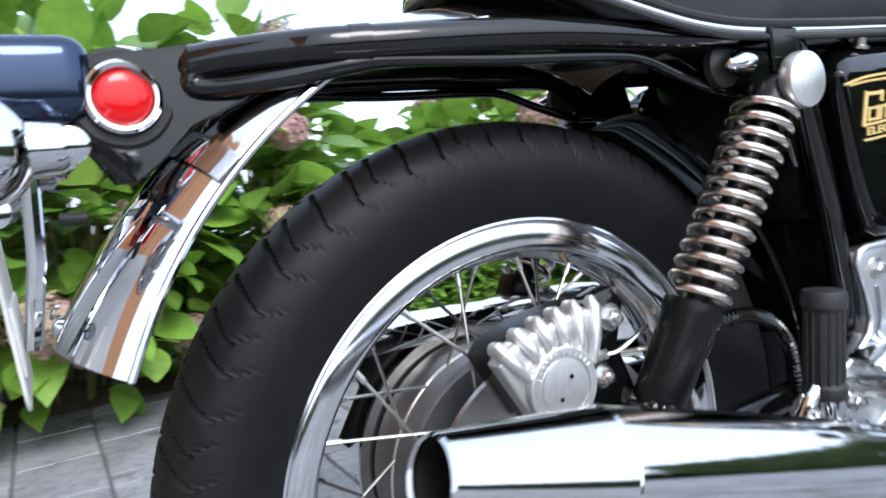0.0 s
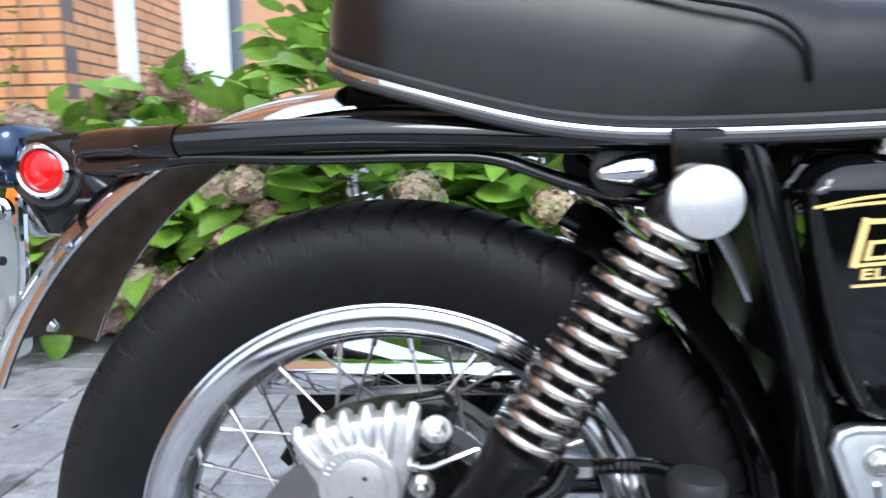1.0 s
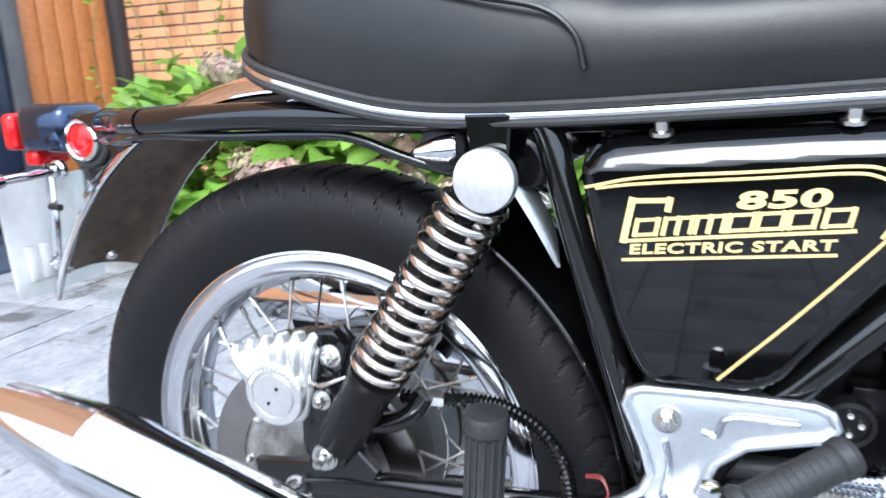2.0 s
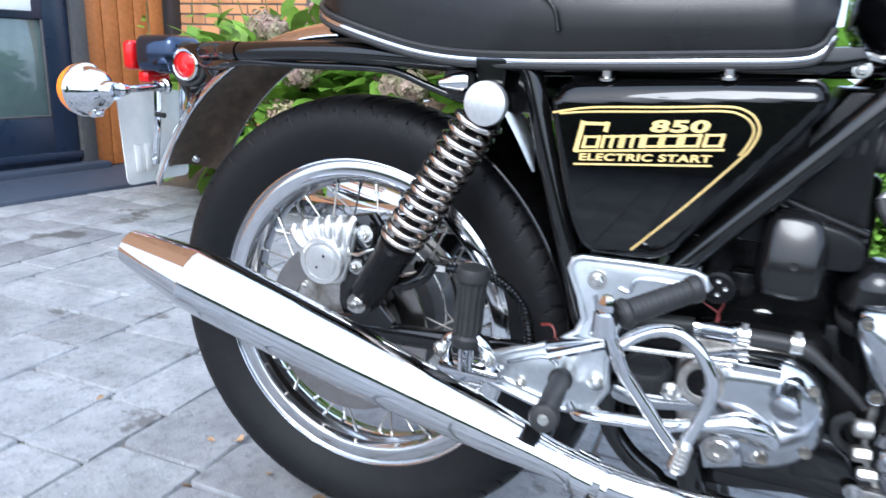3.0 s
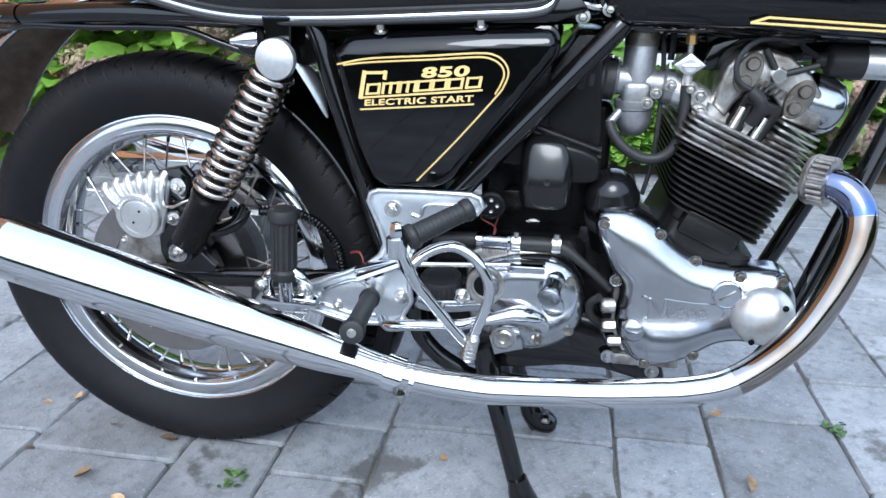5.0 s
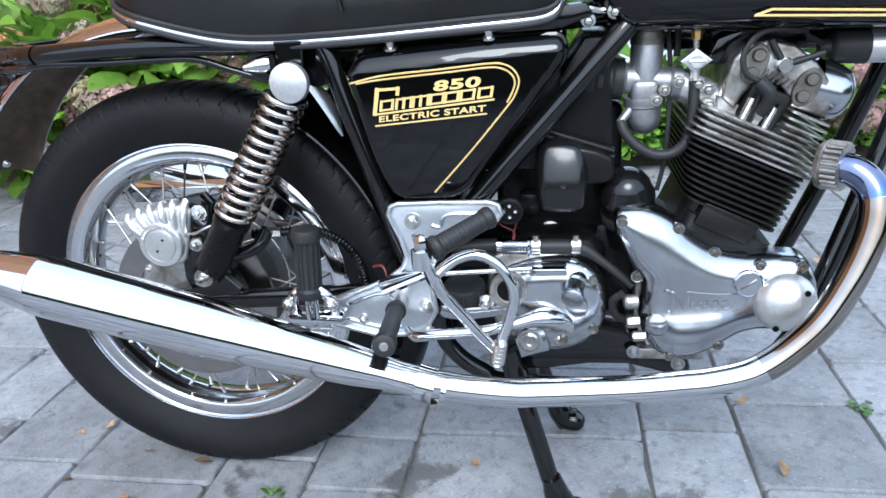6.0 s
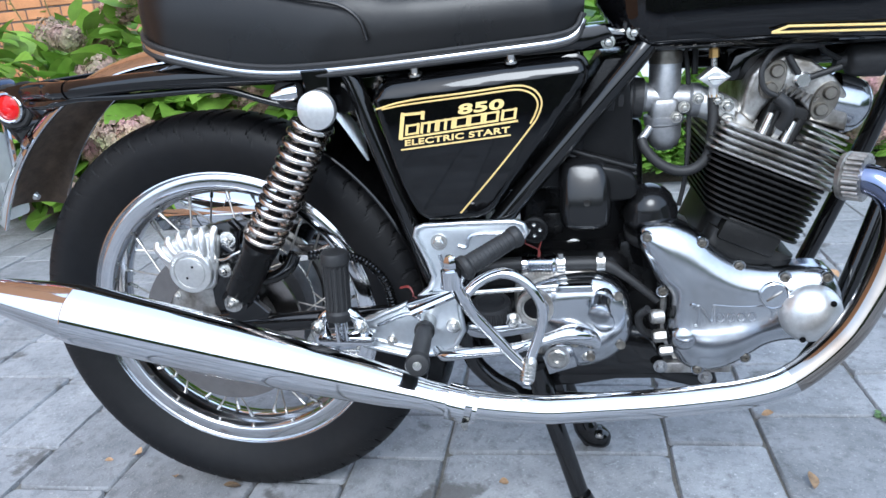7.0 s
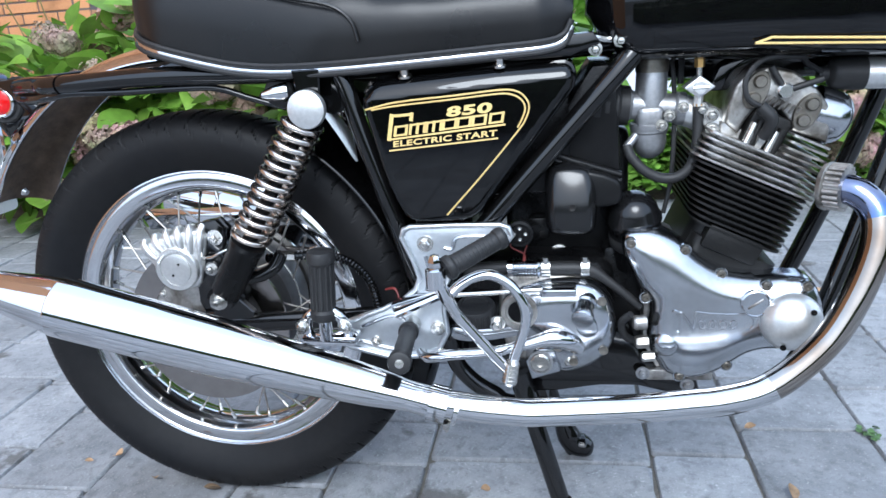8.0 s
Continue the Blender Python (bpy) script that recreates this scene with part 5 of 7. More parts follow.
def oval(u, v, y, w, h, tilt, depth, name, mat, parent, label=""):
    bm = bmesh.new()
    o = eng(u, y, v)
    rings = []
    for d, k in ((0.0, 1.0), (depth * 0.7, 1.0), (depth, 0.93)):
        rings.append([bm.verts.new(o + (EF * (k * (w * math.cos(a) * math.cos(tilt) - h * math.sin(a) * math.sin(tilt))) + EA * (k * (w * math.cos(a) * math.sin(tilt) + h * math.sin(a) * math.cos(tilt)))) + Vector((0, -d, 0))) for a in np.linspace(0, 2 * math.pi, 32, endpoint=False)])
    for p, q in zip(rings, rings[1:]):
        for k in range(32):
            bm.faces.new((p[k], p[(k + 1) % 32], q[(k + 1) % 32], q[k]))
    bm.faces.new(rings[-1])
    bmesh.ops.recalc_face_normals(bm, faces=bm.faces)
    return part(name, bm, mat, parent, label)


for u, v, tilt in ((-0.0505, 0.219, radians(96)), (0.0215, 0.217, radians(90))):
    ov = oval(u, v, -0.098, 0.026, 0.0155, tilt, 0.005, "spindle_cover", OILY_SHADED, rocker, "dark oval spindle cover with two bolts")
    for k in (-1, 1):
        p = eng(u + 0.0115 * k * math.cos(tilt), -0.102, v + 0.0115 * k * math.sin(tilt))
        part("spindle_bolt", lathe([(0, 0.0088), (0.005, 0.0085), (0.007, 0.007), (0.007, 0)], p, (0, -1, 0), 20), OILY_SHADED, ov)
for k in range(7):
    u = -0.034 + 0.0072 * k
    part("rocker_rib", tube([eng(u, -0.099, 0.2075), eng(u + 0.001, -0.105, 0.219)], 0.002, 8), CAST, rocker)
part("rocker_bolt", lathe([(0, 0.0105), (0.01, 0.0105), (0.012, 0.008), (0.012, 0)], eng(-0.018, -0.098, 0.231), (0, -1, 0), 20), STEEL, rocker)
for u1, v1 in ((-0.048, 0.252), (0.018, 0.262)):
    part("oil_feed", tube([eng(-0.018, -0.106, 0.231), eng(u1, -0.104, v1)], 0.0042, 10), RUBBER, rocker, "black oil feed pipe")
part("front_rocker_cover", lathe([(-0.03, 0.037), (-0.004, 0.037), (0.006, 0.035), (0.015, 0.028), (0.021, 0.015), (0.0225, 0)], eng(0.068, -0.062, 0.222), EF + EA * 0.1, 40), ALLOY, rocker, "polished front rocker cover")
part("front_rocker_cover", lathe([(-0.03, 0.037), (-0.004, 0.037), (0.006, 0.035), (0.015, 0.028), (0.021, 0.015), (0.0225, 0)], eng(0.068, 0.062, 0.222), EF + EA * 0.1, 40), ALLOY, rocker, "polished front rocker cover")
part("head_stay", prism([(0.785, 0.69), (0.80, 0.722), (0.83, 0.737), (0.85, 0.735), (0.83, 0.715), (0.81, 0.69)], 0.05, -0.07, 0.003), ENAMEL, bike, "black head steady")
# a solid black block gives the plug recess its shade
shade_block = slab(-0.04, 0.014, -0.102, -0.05, 0.15, 0.2, 0.006, 2)
part("plug_recess", shade_block, BLACKFIN, head, "black block for the shade of the plug recess")
part("spark_plug", tube([eng(-0.018, -0.108, 0.155), eng(-0.018, -0.116, 0.175)], 0.008, 6), STEEL, head, "bright spark plug")
for du in (-0.034, -0.004):
    part("head_stud", tube([eng(du, -0.112, 0.152), eng(du, -0.109, 0.18)], 0.0055, 10), STEEL, head)
    part("stud_sleeve", tube([eng(du + 0.007, -0.108, 0.15), eng(du + 0.007, -0.108, 0.186)], 0.006, 10), BLACKFIN, head)
part("plug_cap", tube(smooth_path([eng(-0.018, -0.114, 0.168), eng(-0.018, -0.12, 0.182), eng(-0.024, -0.124, 0.195), eng(-0.042, -0.122, 0.202)], 5), 0.0085, 12), RUBBER, head, "black plug cap")
part("plug_lead", tube(smooth_path([eng(-0.04, -0.122, 0.202), eng(-0.062, -0.124, 0.206), eng(-0.074, -0.12, 0.228), eng(-0.062, -0.112, 0.258), eng(-0.02, -0.1, 0.276), (0.905, -0.085, 0.722), (0.935, -0.063, 0.705)], 7), 0.0036, 8), RUBBER, bike, "black plug lead")
# finned exhaust rose
rose = bmesh.new()
d = (vec(0.955, -0.156, 0.5655) - vec(0.905, -0.115, 0.566)).normalized()
o = vec(0.937, -0.139, 0.567)
lathe([(-0.016, 0.0), (-0.016, 0.03), (-0.01, 0.032), (-0.007, 0.027), (0.012, 0.0255), (0.012, 0.0)], o, d, 36, rose)
s1 = d.cross(Vector((0, 0, 1))).normalized()
s2 = d.cross(s1)
lobes = []
for k in range(22):
    a = 2 * math.pi * k / 22
    c = o + 0.0283 * (math.cos(a) * s1 + math.sin(a) * s2)
    lobes.append(tube([c - d * 0.007, c + d * 0.012], 0.0031, 8))
rose_ob = part("exhaust_rose", rose, CAST, bike, "finned alloy exhaust nut")
for lobe in lobes:
    part("rose_fin", lobe, CAST, rose_ob)

# ---- carburettor, intake and air box ----
carb = bmesh.new()
CB = vec(0.711, -0.062, 0.692)
lathe([(-0.02, 0.0), (-0.02, 0.0215), (0.045, 0.0215), (0.05, 0.019), (0.05, 0)], CB, (0.03, 0, 1), 28, carb)
lathe([(0.0, 0.026), (0.004, 0.027), (0.009, 0.027), (0.011, 0.0225)], CB + vec(-0.002, 0, -0.052), (0.03, 0, 1), 32, carb)
lathe([(-0.045, 0.0), (-0.045, 0.0235), (-0.03, 0.0235), (-0.026, 0.02), (0.03, 0.02), (0.034, 0.023), (0.045, 0.023), (0.045, 0)], CB + vec(0, 0, -0.02), (1, 0, -0.12), 28, carb)
block(0.69, 0.728, -0.086, -0.04, 0.640, 0.676, 0.009, 3, None, carb)
carb_ob = part("carburettor", carb, CARB, bike, "dull alloy carburettor", 35)
part("float_bowl", lathe([(0, 0.026), (0.004, 0.026), (0.006, 0.024), (0.022, 0.0235), (0.034, 0.019), (0.041, 0.01), (0.042, 0)], CB + vec(-0.002, 0, -0.05), (0.03, 0, -1), 32), CARB, carb_ob, "grey alloy float bowl")
part("top_barrel", lathe([(0.028, 0.0225), (0.075, 0.0225), (0.078, 0.018), (0.078, 0)], CB, (0.03, 0, 1), 28), OILY_SHADED, carb_ob, "stained alloy mixing chamber")
for dx, dz in ((0.022, -0.03), (0.04, -0.02), (0.012, -0.043)):
    hexbolt("carb_screw", CB + vec(dx, -0.024, dz), 0.0052, 0.009, carb_ob, mat=STEEL)
part("intake_pipe", tube(smooth_path([CB + vec(0.04, 0, -0.025), (0.775, -0.062, 0.657), (0.80, -0.06, 0.642)], 4), 0.021, 18), BARE, bike, "alloy intake manifold")
for x, z in ((0.775, 0.668), (0.788, 0.66), (0.79, 0.64)):
    hexbolt("manifold_bolt", (x, -0.085, z), 0.0065, 0.01, bike)
part("intake_boot", lathe([(-0.012, 0.0275), (0, 0.028), (0.004, 0.032), (0.009, 0.032), (0.012, 0.028), (0.016, 0.034), (0.022, 0.034), (0.025, 0.03), (0.028, 0.036), (0.036, 0.036)], CB + vec(-0.042, 0, -0.016), (-1, 0, 0.1), 28), RUBBER, bike, "black rubber intake boot")
airbox = part("air_box", prism([(0.63, 0.735), (0.662, 0.735), (0.668, 0.58), (0.655, 0.575), (0.565, 0.615), (0.565, 0.64)], 0.1, -0.095, 0.005), PLASTIC, bike, "black plastic air box")
part("box_ridge", tube([(0.565, -0.098, 0.622), (0.60, -0.099, 0.607), (0.668, -0.098, 0.584)], 0.0055, 10), PLASTIC, airbox)
part("box_ridge", tube([(0.572, -0.1, 0.612), (0.60, -0.101, 0.598), (0.668, -0.1, 0.576)], 0.004, 10), PLASTIC, airbox)
duct = dome_part("air_duct", rounded([(0.564, 0.598), (0.574, 0.609), (0.605, 0.609), (0.628, 0.6), (0.635, 0.573), (0.634, 0.53), (0.626, 0.506), (0.578, 0.505), (0.563, 0.517), (0.562, 0.56)], 6), -0.02, -0.137, 0.016, 0.024, DUCT, bike, "gloss black moulded air duct", 0.003, lambda x, z: 4.5 * max(0.0, z - 0.535) ** 2 + 4.0 * (x - 0.6) ** 2)
# matt black disc for the shade inside the duct's round hole
part("duct_hole", lathe([(-0.002, 0.0046), (0.0008, 0.0046), (0.0004, 0.0038), (0.0004, 0)], (0.6, SURFACE["air_duct"](0.6, 0.5485), 0.5485), (0, -1, 0), 16), BLACKFIN, duct)
part("duct_step", prism(rounded([(0.605, 0.595), (0.662, 0.582), (0.666, 0.55), (0.64, 0.543), (0.605, 0.55)], 3), -0.02, -0.118, 0.006, 3), PLASTIC, duct)
# black blocks added to fill the dark depth between frame and engine
part("inner_cover", block(0.50, 0.685, -0.03, 0.09, 0.43, 0.64, 0.012, 3), PLASTIC, bike, "black filler block behind the gearbox")
part("engine_plate", block(0.645, 0.715, -0.07, 0.08, 0.285, 0.47, 0.01, 2), PLASTIC, bike, "black filler block behind the timing cover")
part("cover_bolt", lathe([(0, 0.016), (0.004, 0.016), (0.005, 0.011), (0.009, 0.0105), (0.01, 0.006), (0.007, 0.005), (0.007, 0)], (0.580, -0.031, 0.448), (0, -1, 0), 20), STEEL, bike, "dull steel bolt")
part("electric_bracket", block(0.536, 0.566, -0.06, -0.035, 0.482, 0.514, 0.003, 2), PLASTIC, bike, "dull black bracket")
starter_m = part("starter_motor", lathe([(-0.04, 0), (-0.04, 0.036), (0.03, 0.037), (0.033, 0.0392), (0.039, 0.0392), (0.042, 0.037), (0.056, 0.034), (0.067, 0.027), (0.074, 0.016), (0.077, 0)], (0.693, -0.07, 0.482), (-0.14, -0.3, 0.94), 48), DUCT, bike, "gloss black starter motor")
part("motor_band", lathe([(-0.004, 0.0365), (0.0, 0.0395), (0.012, 0.0395), (0.016, 0.0365)], (0.693, -0.07, 0.482), (-0.14, -0.3, 0.94), 48), RUBBER, starter_m)
part("fuel_hose", tube(smooth_path([(0.677, -0.082, 0.622), (0.683, -0.088, 0.607), (0.699, -0.092, 0.589), (0.722, -0.094, 0.577), (0.745, -0.094, 0.578), (0.762, -0.093, 0.593), (0.7695, -0.09, 0.62), (0.771, -0.086, 0.655), (0.771, -0.084, 0.672)], 7), 0.0072, 12), RUBBER, bike, "black rubber fuel hose")
part("hose_union", tube([(0.69, -0.075, 0.635), (0.676, -0.084, 0.619)], 0.006, 10), CARB, bike, "dull hose union")
tap = bmesh.new()
tube([(0.771, -0.084, 0.672), (0.771, -0.084, 0.69)], 0.0062, 10, tap)
prism([(0.750, 0.698), (0.771, 0.714), (0.792, 0.698), (0.771, 0.683)], -0.07, -0.092, 0.003, 2, tap)
tube([(0.762, -0.095, 0.698), (0.782, -0.096, 0.6985)], 0.0028, 8, tap)
lathe([(0, 0.0085), (0.006, 0.008), (0.006, 0.0)], (0.771, -0.091, 0.698), (0, -1, 0), 20, tap)
tap_ob = part("fuel_tap", tap, BARE, bike, "bright fuel tap", 25)
part("tap_stem", tube([(0.771, -0.084, 0.724), (0.771, -0.084, 0.742)], 0.0068, 6), BRASS, tap_ob, "brass tap nut")
part("tap_neck", tube([(0.771, -0.084, 0.708), (0.771, -0.084, 0.724)], 0.0045, 10), STEEL, tap_ob)
part("hose_nut", tube([(0.771, -0.084, 0.662), (0.771, -0.084, 0.676)], 0.0066, 6), BRASS, tap_ob, "brass hose nut")
part("throttle_cable", tube(smooth_path([(0.735, -0.05, 0.76), (0.742, -0.06, 0.70), (0.742, -0.07, 0.62), (0.738, -0.07, 0.56), (0.73, -0.07, 0.52)], 6), 0.0033, 8), RUBBER, bike, "black control cable")
part("throttle_cable", tube([(0.755, -0.04, 0.76), (0.752, -0.05, 0.70)], 0.0045, 8), RUBBER, bike)
coil = part("ignition_coil", lathe([(0.055, 0), (0.055, 0.0205), (0.058, 0.0212), (0.15, 0.0212), (0.153, 0.02), (0.153, 0)], (0.927, -0.06, 0.7045), (1, 0, -0.03), 36), BARE, bike, "silver ignition coil with a black end cap")
part("coil_cap", lathe([(0.0, 0), (0.0, 0.009), (0.012, 0.0105), (0.016, 0.018), (0.02, 0.021), (0.052, 0.0225), (0.057, 0.0225), (0.057, 0.018)], (0.927, -0.06, 0.7045), (1, 0, -0.03), 36), RUBBER, coil, "black rubber coil cap")
part("spine_tube", tube([(0.70, 0, 0.735), (1.2, 0, 0.715)], 0.03, 20), ENAMEL, bike, "black frame spine under the tank")

# ---- fuel tank ----
def build_tank():
    bm = bmesh.new()
    rows = []
    n = 40
    for i in range(n + 1):
        f = i / n
        x = 0.625 + 0.565 * f
        low = 0.738 - 0.021 * f + 0.06 * max(0, 1 - f / 0.1) ** 1.6
        high = 0.858 + 0.085 * math.sin(math.pi * min(1, 0.12 + 0.95 * f)) - 0.0 * f - 0.035 * max(0, 1 - f / 0.12) ** 2
        w = 0.142 * (1 - max(0, 1 - f / 0.14) ** 2.2 * 0.42) * (1 - 0.30 * max(0, f - 0.55) / 0.45)
        mid = (low + high) / 2
        h = (high - low) / 2
        line = []
        for k in range(36):
            a = 2 * math.pi * k / 36
            c, s = math.cos(a), math.sin(a)
            e = 0.36 if s < 0 else 0.85
            line.append(bm.verts.new((x, 0.994 * w * math.copysign(abs(c) ** (0.36 if s < 0 else 0.62), c), mid + h * math.copysign(abs(s) ** e, s))))
        rows.append(line)
    for i in range(n):
        for k in range(36):
            bm.faces.new((rows[i][k], rows[i][(k + 1) % 36], rows[i + 1][(k + 1) % 36], rows[i + 1][k]))
    bm.faces.new(rows[0][::-1])
    bm.faces.new(rows[-1])
    bmesh.ops.recalc_face_normals(bm, faces=bm.faces)
    return bm


tank = part("fuel_tank", build_tank(), PAINT, bike, "gloss black fuel tank with gold lining", 50)
lining = bmesh.new()
tube([(0.845, -0.1415, 0.7595), (0.826, -0.1405, 0.7535), (0.97, -0.1395, 0.7455), (1.05, -0.128, 0.742)], 0.0016, 6, lining)
tube([(0.845, -0.1415, 0.7595), (0.97, -0.141, 0.7515), (1.05, -0.1295, 0.748)], 0.0016, 6, lining)
part("tank_lining", lining, GOLD, tank, "double gold pinstripe")
nose_bm = bmesh.new()
tube(smooth_path([(0.61, -0.12, 0.768), (0.63, -0.118, 0.772), (0.65, -0.11, 0.768), (0.672, -0.105, 0.775)], 4), 0.0045, 8, nose_bm)
part("seat_latch", nose_bm, STEEL, bike, "small steel catch")
part("tank_strap", block(0.6, 0.67, -0.07, 0.07, 0.755, 0.775, 0.005), ENAMEL, bike)
for x, z in ((0.633, 0.7575), (0.665, 0.7665)):
    hexbolt("strap_bolt", (x, -0.118, z), 0.006, 0.012, bike)

# ---- centre stand ----
for s in (-1, 1):
    leg = bmesh.new()
    fy = -0.152 if s < 0 else 0.1
    tube(smooth_path([(0.515, 0.09 * s if s > 0 else -0.115, 0.285), (0.525, fy * 0.78, 0.25), (0.555, fy * 0.9, 0.15), (0.59, fy, 0.03), (0.6, fy, 0.012)], 6), [0.0165] * 8 + [0.0145] * 17, 16, leg)
    st = part("stand_leg", leg, ENAMEL, bike, "black centre stand leg")
    part("stand_foot", tube(smooth_path([(0.578, fy, 0.085), (0.587, fy, 0.05), (0.6, fy, 0.027), (0.62, fy, 0.0225), (0.636, fy, 0.026)], 5), [0.0145, 0.016, 0.0175, 0.019, 0.02, 0.021] + [0.022] * 10 + [0.021, 0.019, 0.016, 0.011, 0.004], 16), ENAMEL, st, "black curved stand foot")
part("stand_bridge", tube([(0.53, -0.12, 0.235), (0.53, 0.12, 0.235)], 0.015, 14), ENAMEL, bike)
part("stand_web", prism([(0.505, 0.295), (0.545, 0.29), (0.56, 0.23), (0.53, 0.2), (0.52, 0.24)], -0.06, -0.1, 0.004), ENAMEL, bike)

# ---- setting: paved yard, planted bed, brick house ----
JOINT = material("joint_sand", (0.12, 0.113, 0.1), 0.9, 0, 0.3, 120, bump=0.5, bump_scale=300, second=(0.06, 0.06, 0.05), patch=3)


def paver_material(name, node, out):
    """Weathered concrete at world size: cloudy tone, sandy grain, pale specks and dark damp spots; each stone has its own tone."""
    m = bpy.data.materials.new(name)
    m.use_nodes = True
    n, l = m.node_tree.nodes, m.node_tree.links
    bs = n["Principled BSDF"]
    geo = n.new("ShaderNodeNewGeometry")
    info = n.new(node)

    def tex(scale, detail, rough=0.6):
        t = n.new("ShaderNodeTexNoise")
        t.inputs["Scale"].default_value, t.inputs["Detail"].default_value, t.inputs["Roughness"].default_value = scale, detail, rough
        l.new(geo.outputs["Position"], t.inputs["Vector"])
        return t.outputs["Fac"]

    def span(fac, lo, hi, t0, t1):
        r = n.new("ShaderNodeMapRange")
        for key, v in (("From Min", lo), ("From Max", hi), ("To Min", t0), ("To Max", t1)):
            r.inputs[key].default_value = v
        l.new(fac, r.inputs["Value"])
        return r.outputs["Result"]

    def blend(fac, first, second):
        x = n.new("ShaderNodeMix")
        x.data_type = "RGBA"
        l.new(fac, x.inputs["Factor"])
        for key, c in (("A", first), ("B", second)):
            if isinstance(c, tuple):
                x.inputs[key].default_value = (*c, 1)
            else:
                l.new(c, x.inputs[key])
        return x.outputs["Result"]

    tone = blend(span(tex(7, 6), 0.36, 0.64, 0, 1), (0.175, 0.182, 0.193), (0.262, 0.269, 0.281))
    tone = blend(span(tex(38, 5, 0.7), 0.48, 0.7, 0, 0.8), tone, (0.115, 0.118, 0.125))
    tone = blend(span(tex(75, 4, 0.7), 0.62, 0.7, 0, 0.5), tone, (0.4, 0.405, 0.41))
    tone = blend(span(tex(150, 3, 0.8), 0.57, 0.68, 0, 0.5), tone, (0.38, 0.385, 0.39))
    tone = blend(span(tex(210, 3, 0.8), 0.6, 0.68, 0, 0.6), tone, (0.08, 0.08, 0.082))
    tone = blend(span(tex(4.3, 7, 0.62), 0.595, 0.64, 0, 0.8), tone, (0.07, 0.067, 0.064))
    hsv = n.new("ShaderNodeHueSaturation")
    l.new(tone, hsv.inputs["Color"])
    l.new(span(info.outputs[out], 0, 1, 0.82, 1.2), hsv.inputs["Value"])
    l.new(hsv.outputs["Color"], bs.inputs["Base Color"])
    l.new(span(tex(12, 4), 0.3, 0.7, 0.55, 0.9), bs.inputs["Roughness"])
    bs.inputs["Specular IOR Level"].default_value = 0.35
    bp = n.new("ShaderNodeBump")
    bp.inputs["Strength"].default_value, bp.inputs["Distance"].default_value = 0.7, 0.003
    l.new(tex(110, 6, 0.75), bp.inputs["Height"])
    l.new(bp.outputs["Normal"], bs.inputs["Normal"])
    return m


PAVER = paver_material("grey_concrete_paver", "ShaderNodeObjectInfo", "Random")
PAVER_FAR = paver_material("far_concrete_paver", "ShaderNodeNewGeometry", "Random Per Island")
SOIL = material("dark_soil", (0.05, 0.04, 0.03), 0.95, 0, 0.4, 60, bump=0.8, bump_scale=60, second=(0.1, 0.07, 0.045), patch=9)
BRICK = material("orange_brick", (0.52, 0.25, 0.11), 0.8, 0, 0.15, 90, bump=0.4, bump_scale=160, second=(0.42, 0.19, 0.09), patch=14, per_object=0.14)
BRICK_FAR = material("far_orange_brick", (0.52, 0.25, 0.11), 0.8, 0, 0.15, 90, bump=0.4, bump_scale=160, second=(0.42, 0.19, 0.09), patch=14, island=0.22)
ROADWAY = material("pale_concrete", (0.42, 0.425, 0.43), 0.85, 0, 0.12, 80, second=(0.34, 0.345, 0.35), patch=1.5, bump=0.2, bump_scale=150)
MORTAR = material("grey_mortar", (0.14, 0.11, 0.095), 0.95, 0, 0.2, 150, bump=0.4)
WOOD = material("orange_stained_wood", (0.4, 0.145, 0.04), 0.42, 0, 0.2, 40, bump=0.15, bump_scale=60, second=(0.3, 0.1, 0.028), patch=3, per_object=0.14)
DOORPAINT = material("dark_blue_paint", (0.013, 0.021, 0.042), 0.3, 0, 0.15, 60, second=(0.02, 0.028, 0.048))
GREYFRAME = material("weathered_grey_frame", (0.06, 0.06, 0.062), 0.5, 0, 0.2, 70, second=(0.1, 0.095, 0.09))
DARKPOST = material("dark_post", (0.03, 0.028, 0.03), 0.5)
WHITE = material("white_painted_wood", (0.78, 0.79, 0.8), 0.45, 0, 0.05, 60, second=(0.7, 0.71, 0.72))
STEP = material("blue_stone_step", (0.034, 0.045, 0.07), 0.6, 0, 0.15, 60, bump=0.2, second=(0.04, 0.047, 0.06))
LEAF = material("hydrangea_leaf", (0.16, 0.3, 0.04), 0.42, 0, 0.2, 25, bump=0.2, bump_scale=90, second=(0.22, 0.34, 0.045), patch=4, island=0.35, spec=0.5, sub=0.4)
LEAF_DARK = material("small_hedge_leaf", (0.2, 0.36, 0.06), 0.4, 0, 0.2, 30, second=(0.18, 0.3, 0.045), patch=4, island=0.4, sub=0.35)
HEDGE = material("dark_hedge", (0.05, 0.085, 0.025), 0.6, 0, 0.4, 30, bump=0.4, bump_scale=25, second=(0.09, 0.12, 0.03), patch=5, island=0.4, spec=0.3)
LEAF_WEED = material("weed_leaf", (0.05, 0.1, 0.025), 0.5, 0, 0.2, 30, second=(0.08, 0.13, 0.03), island=0.3)
STEM = material("green_stem", (0.16, 0.15, 0.05), 0.6, 0, 0.2, 40, second=(0.12, 0.08, 0.04))
PETAL = material("faded_pink_petal", (0.43, 0.245, 0.25), 0.6, 0, 0.2, 30, second=(0.36, 0.33, 0.16), patch=9, patch_amount=0.9, island=0.3, sub=0.25)
PETAL_OLD = material("dry_brown_petal", (0.32, 0.22, 0.185), 0.7, 0, 0.25, 30, second=(0.2, 0.22, 0.1), patch=9, patch_amount=0.9, island=0.3, sub=0.25)
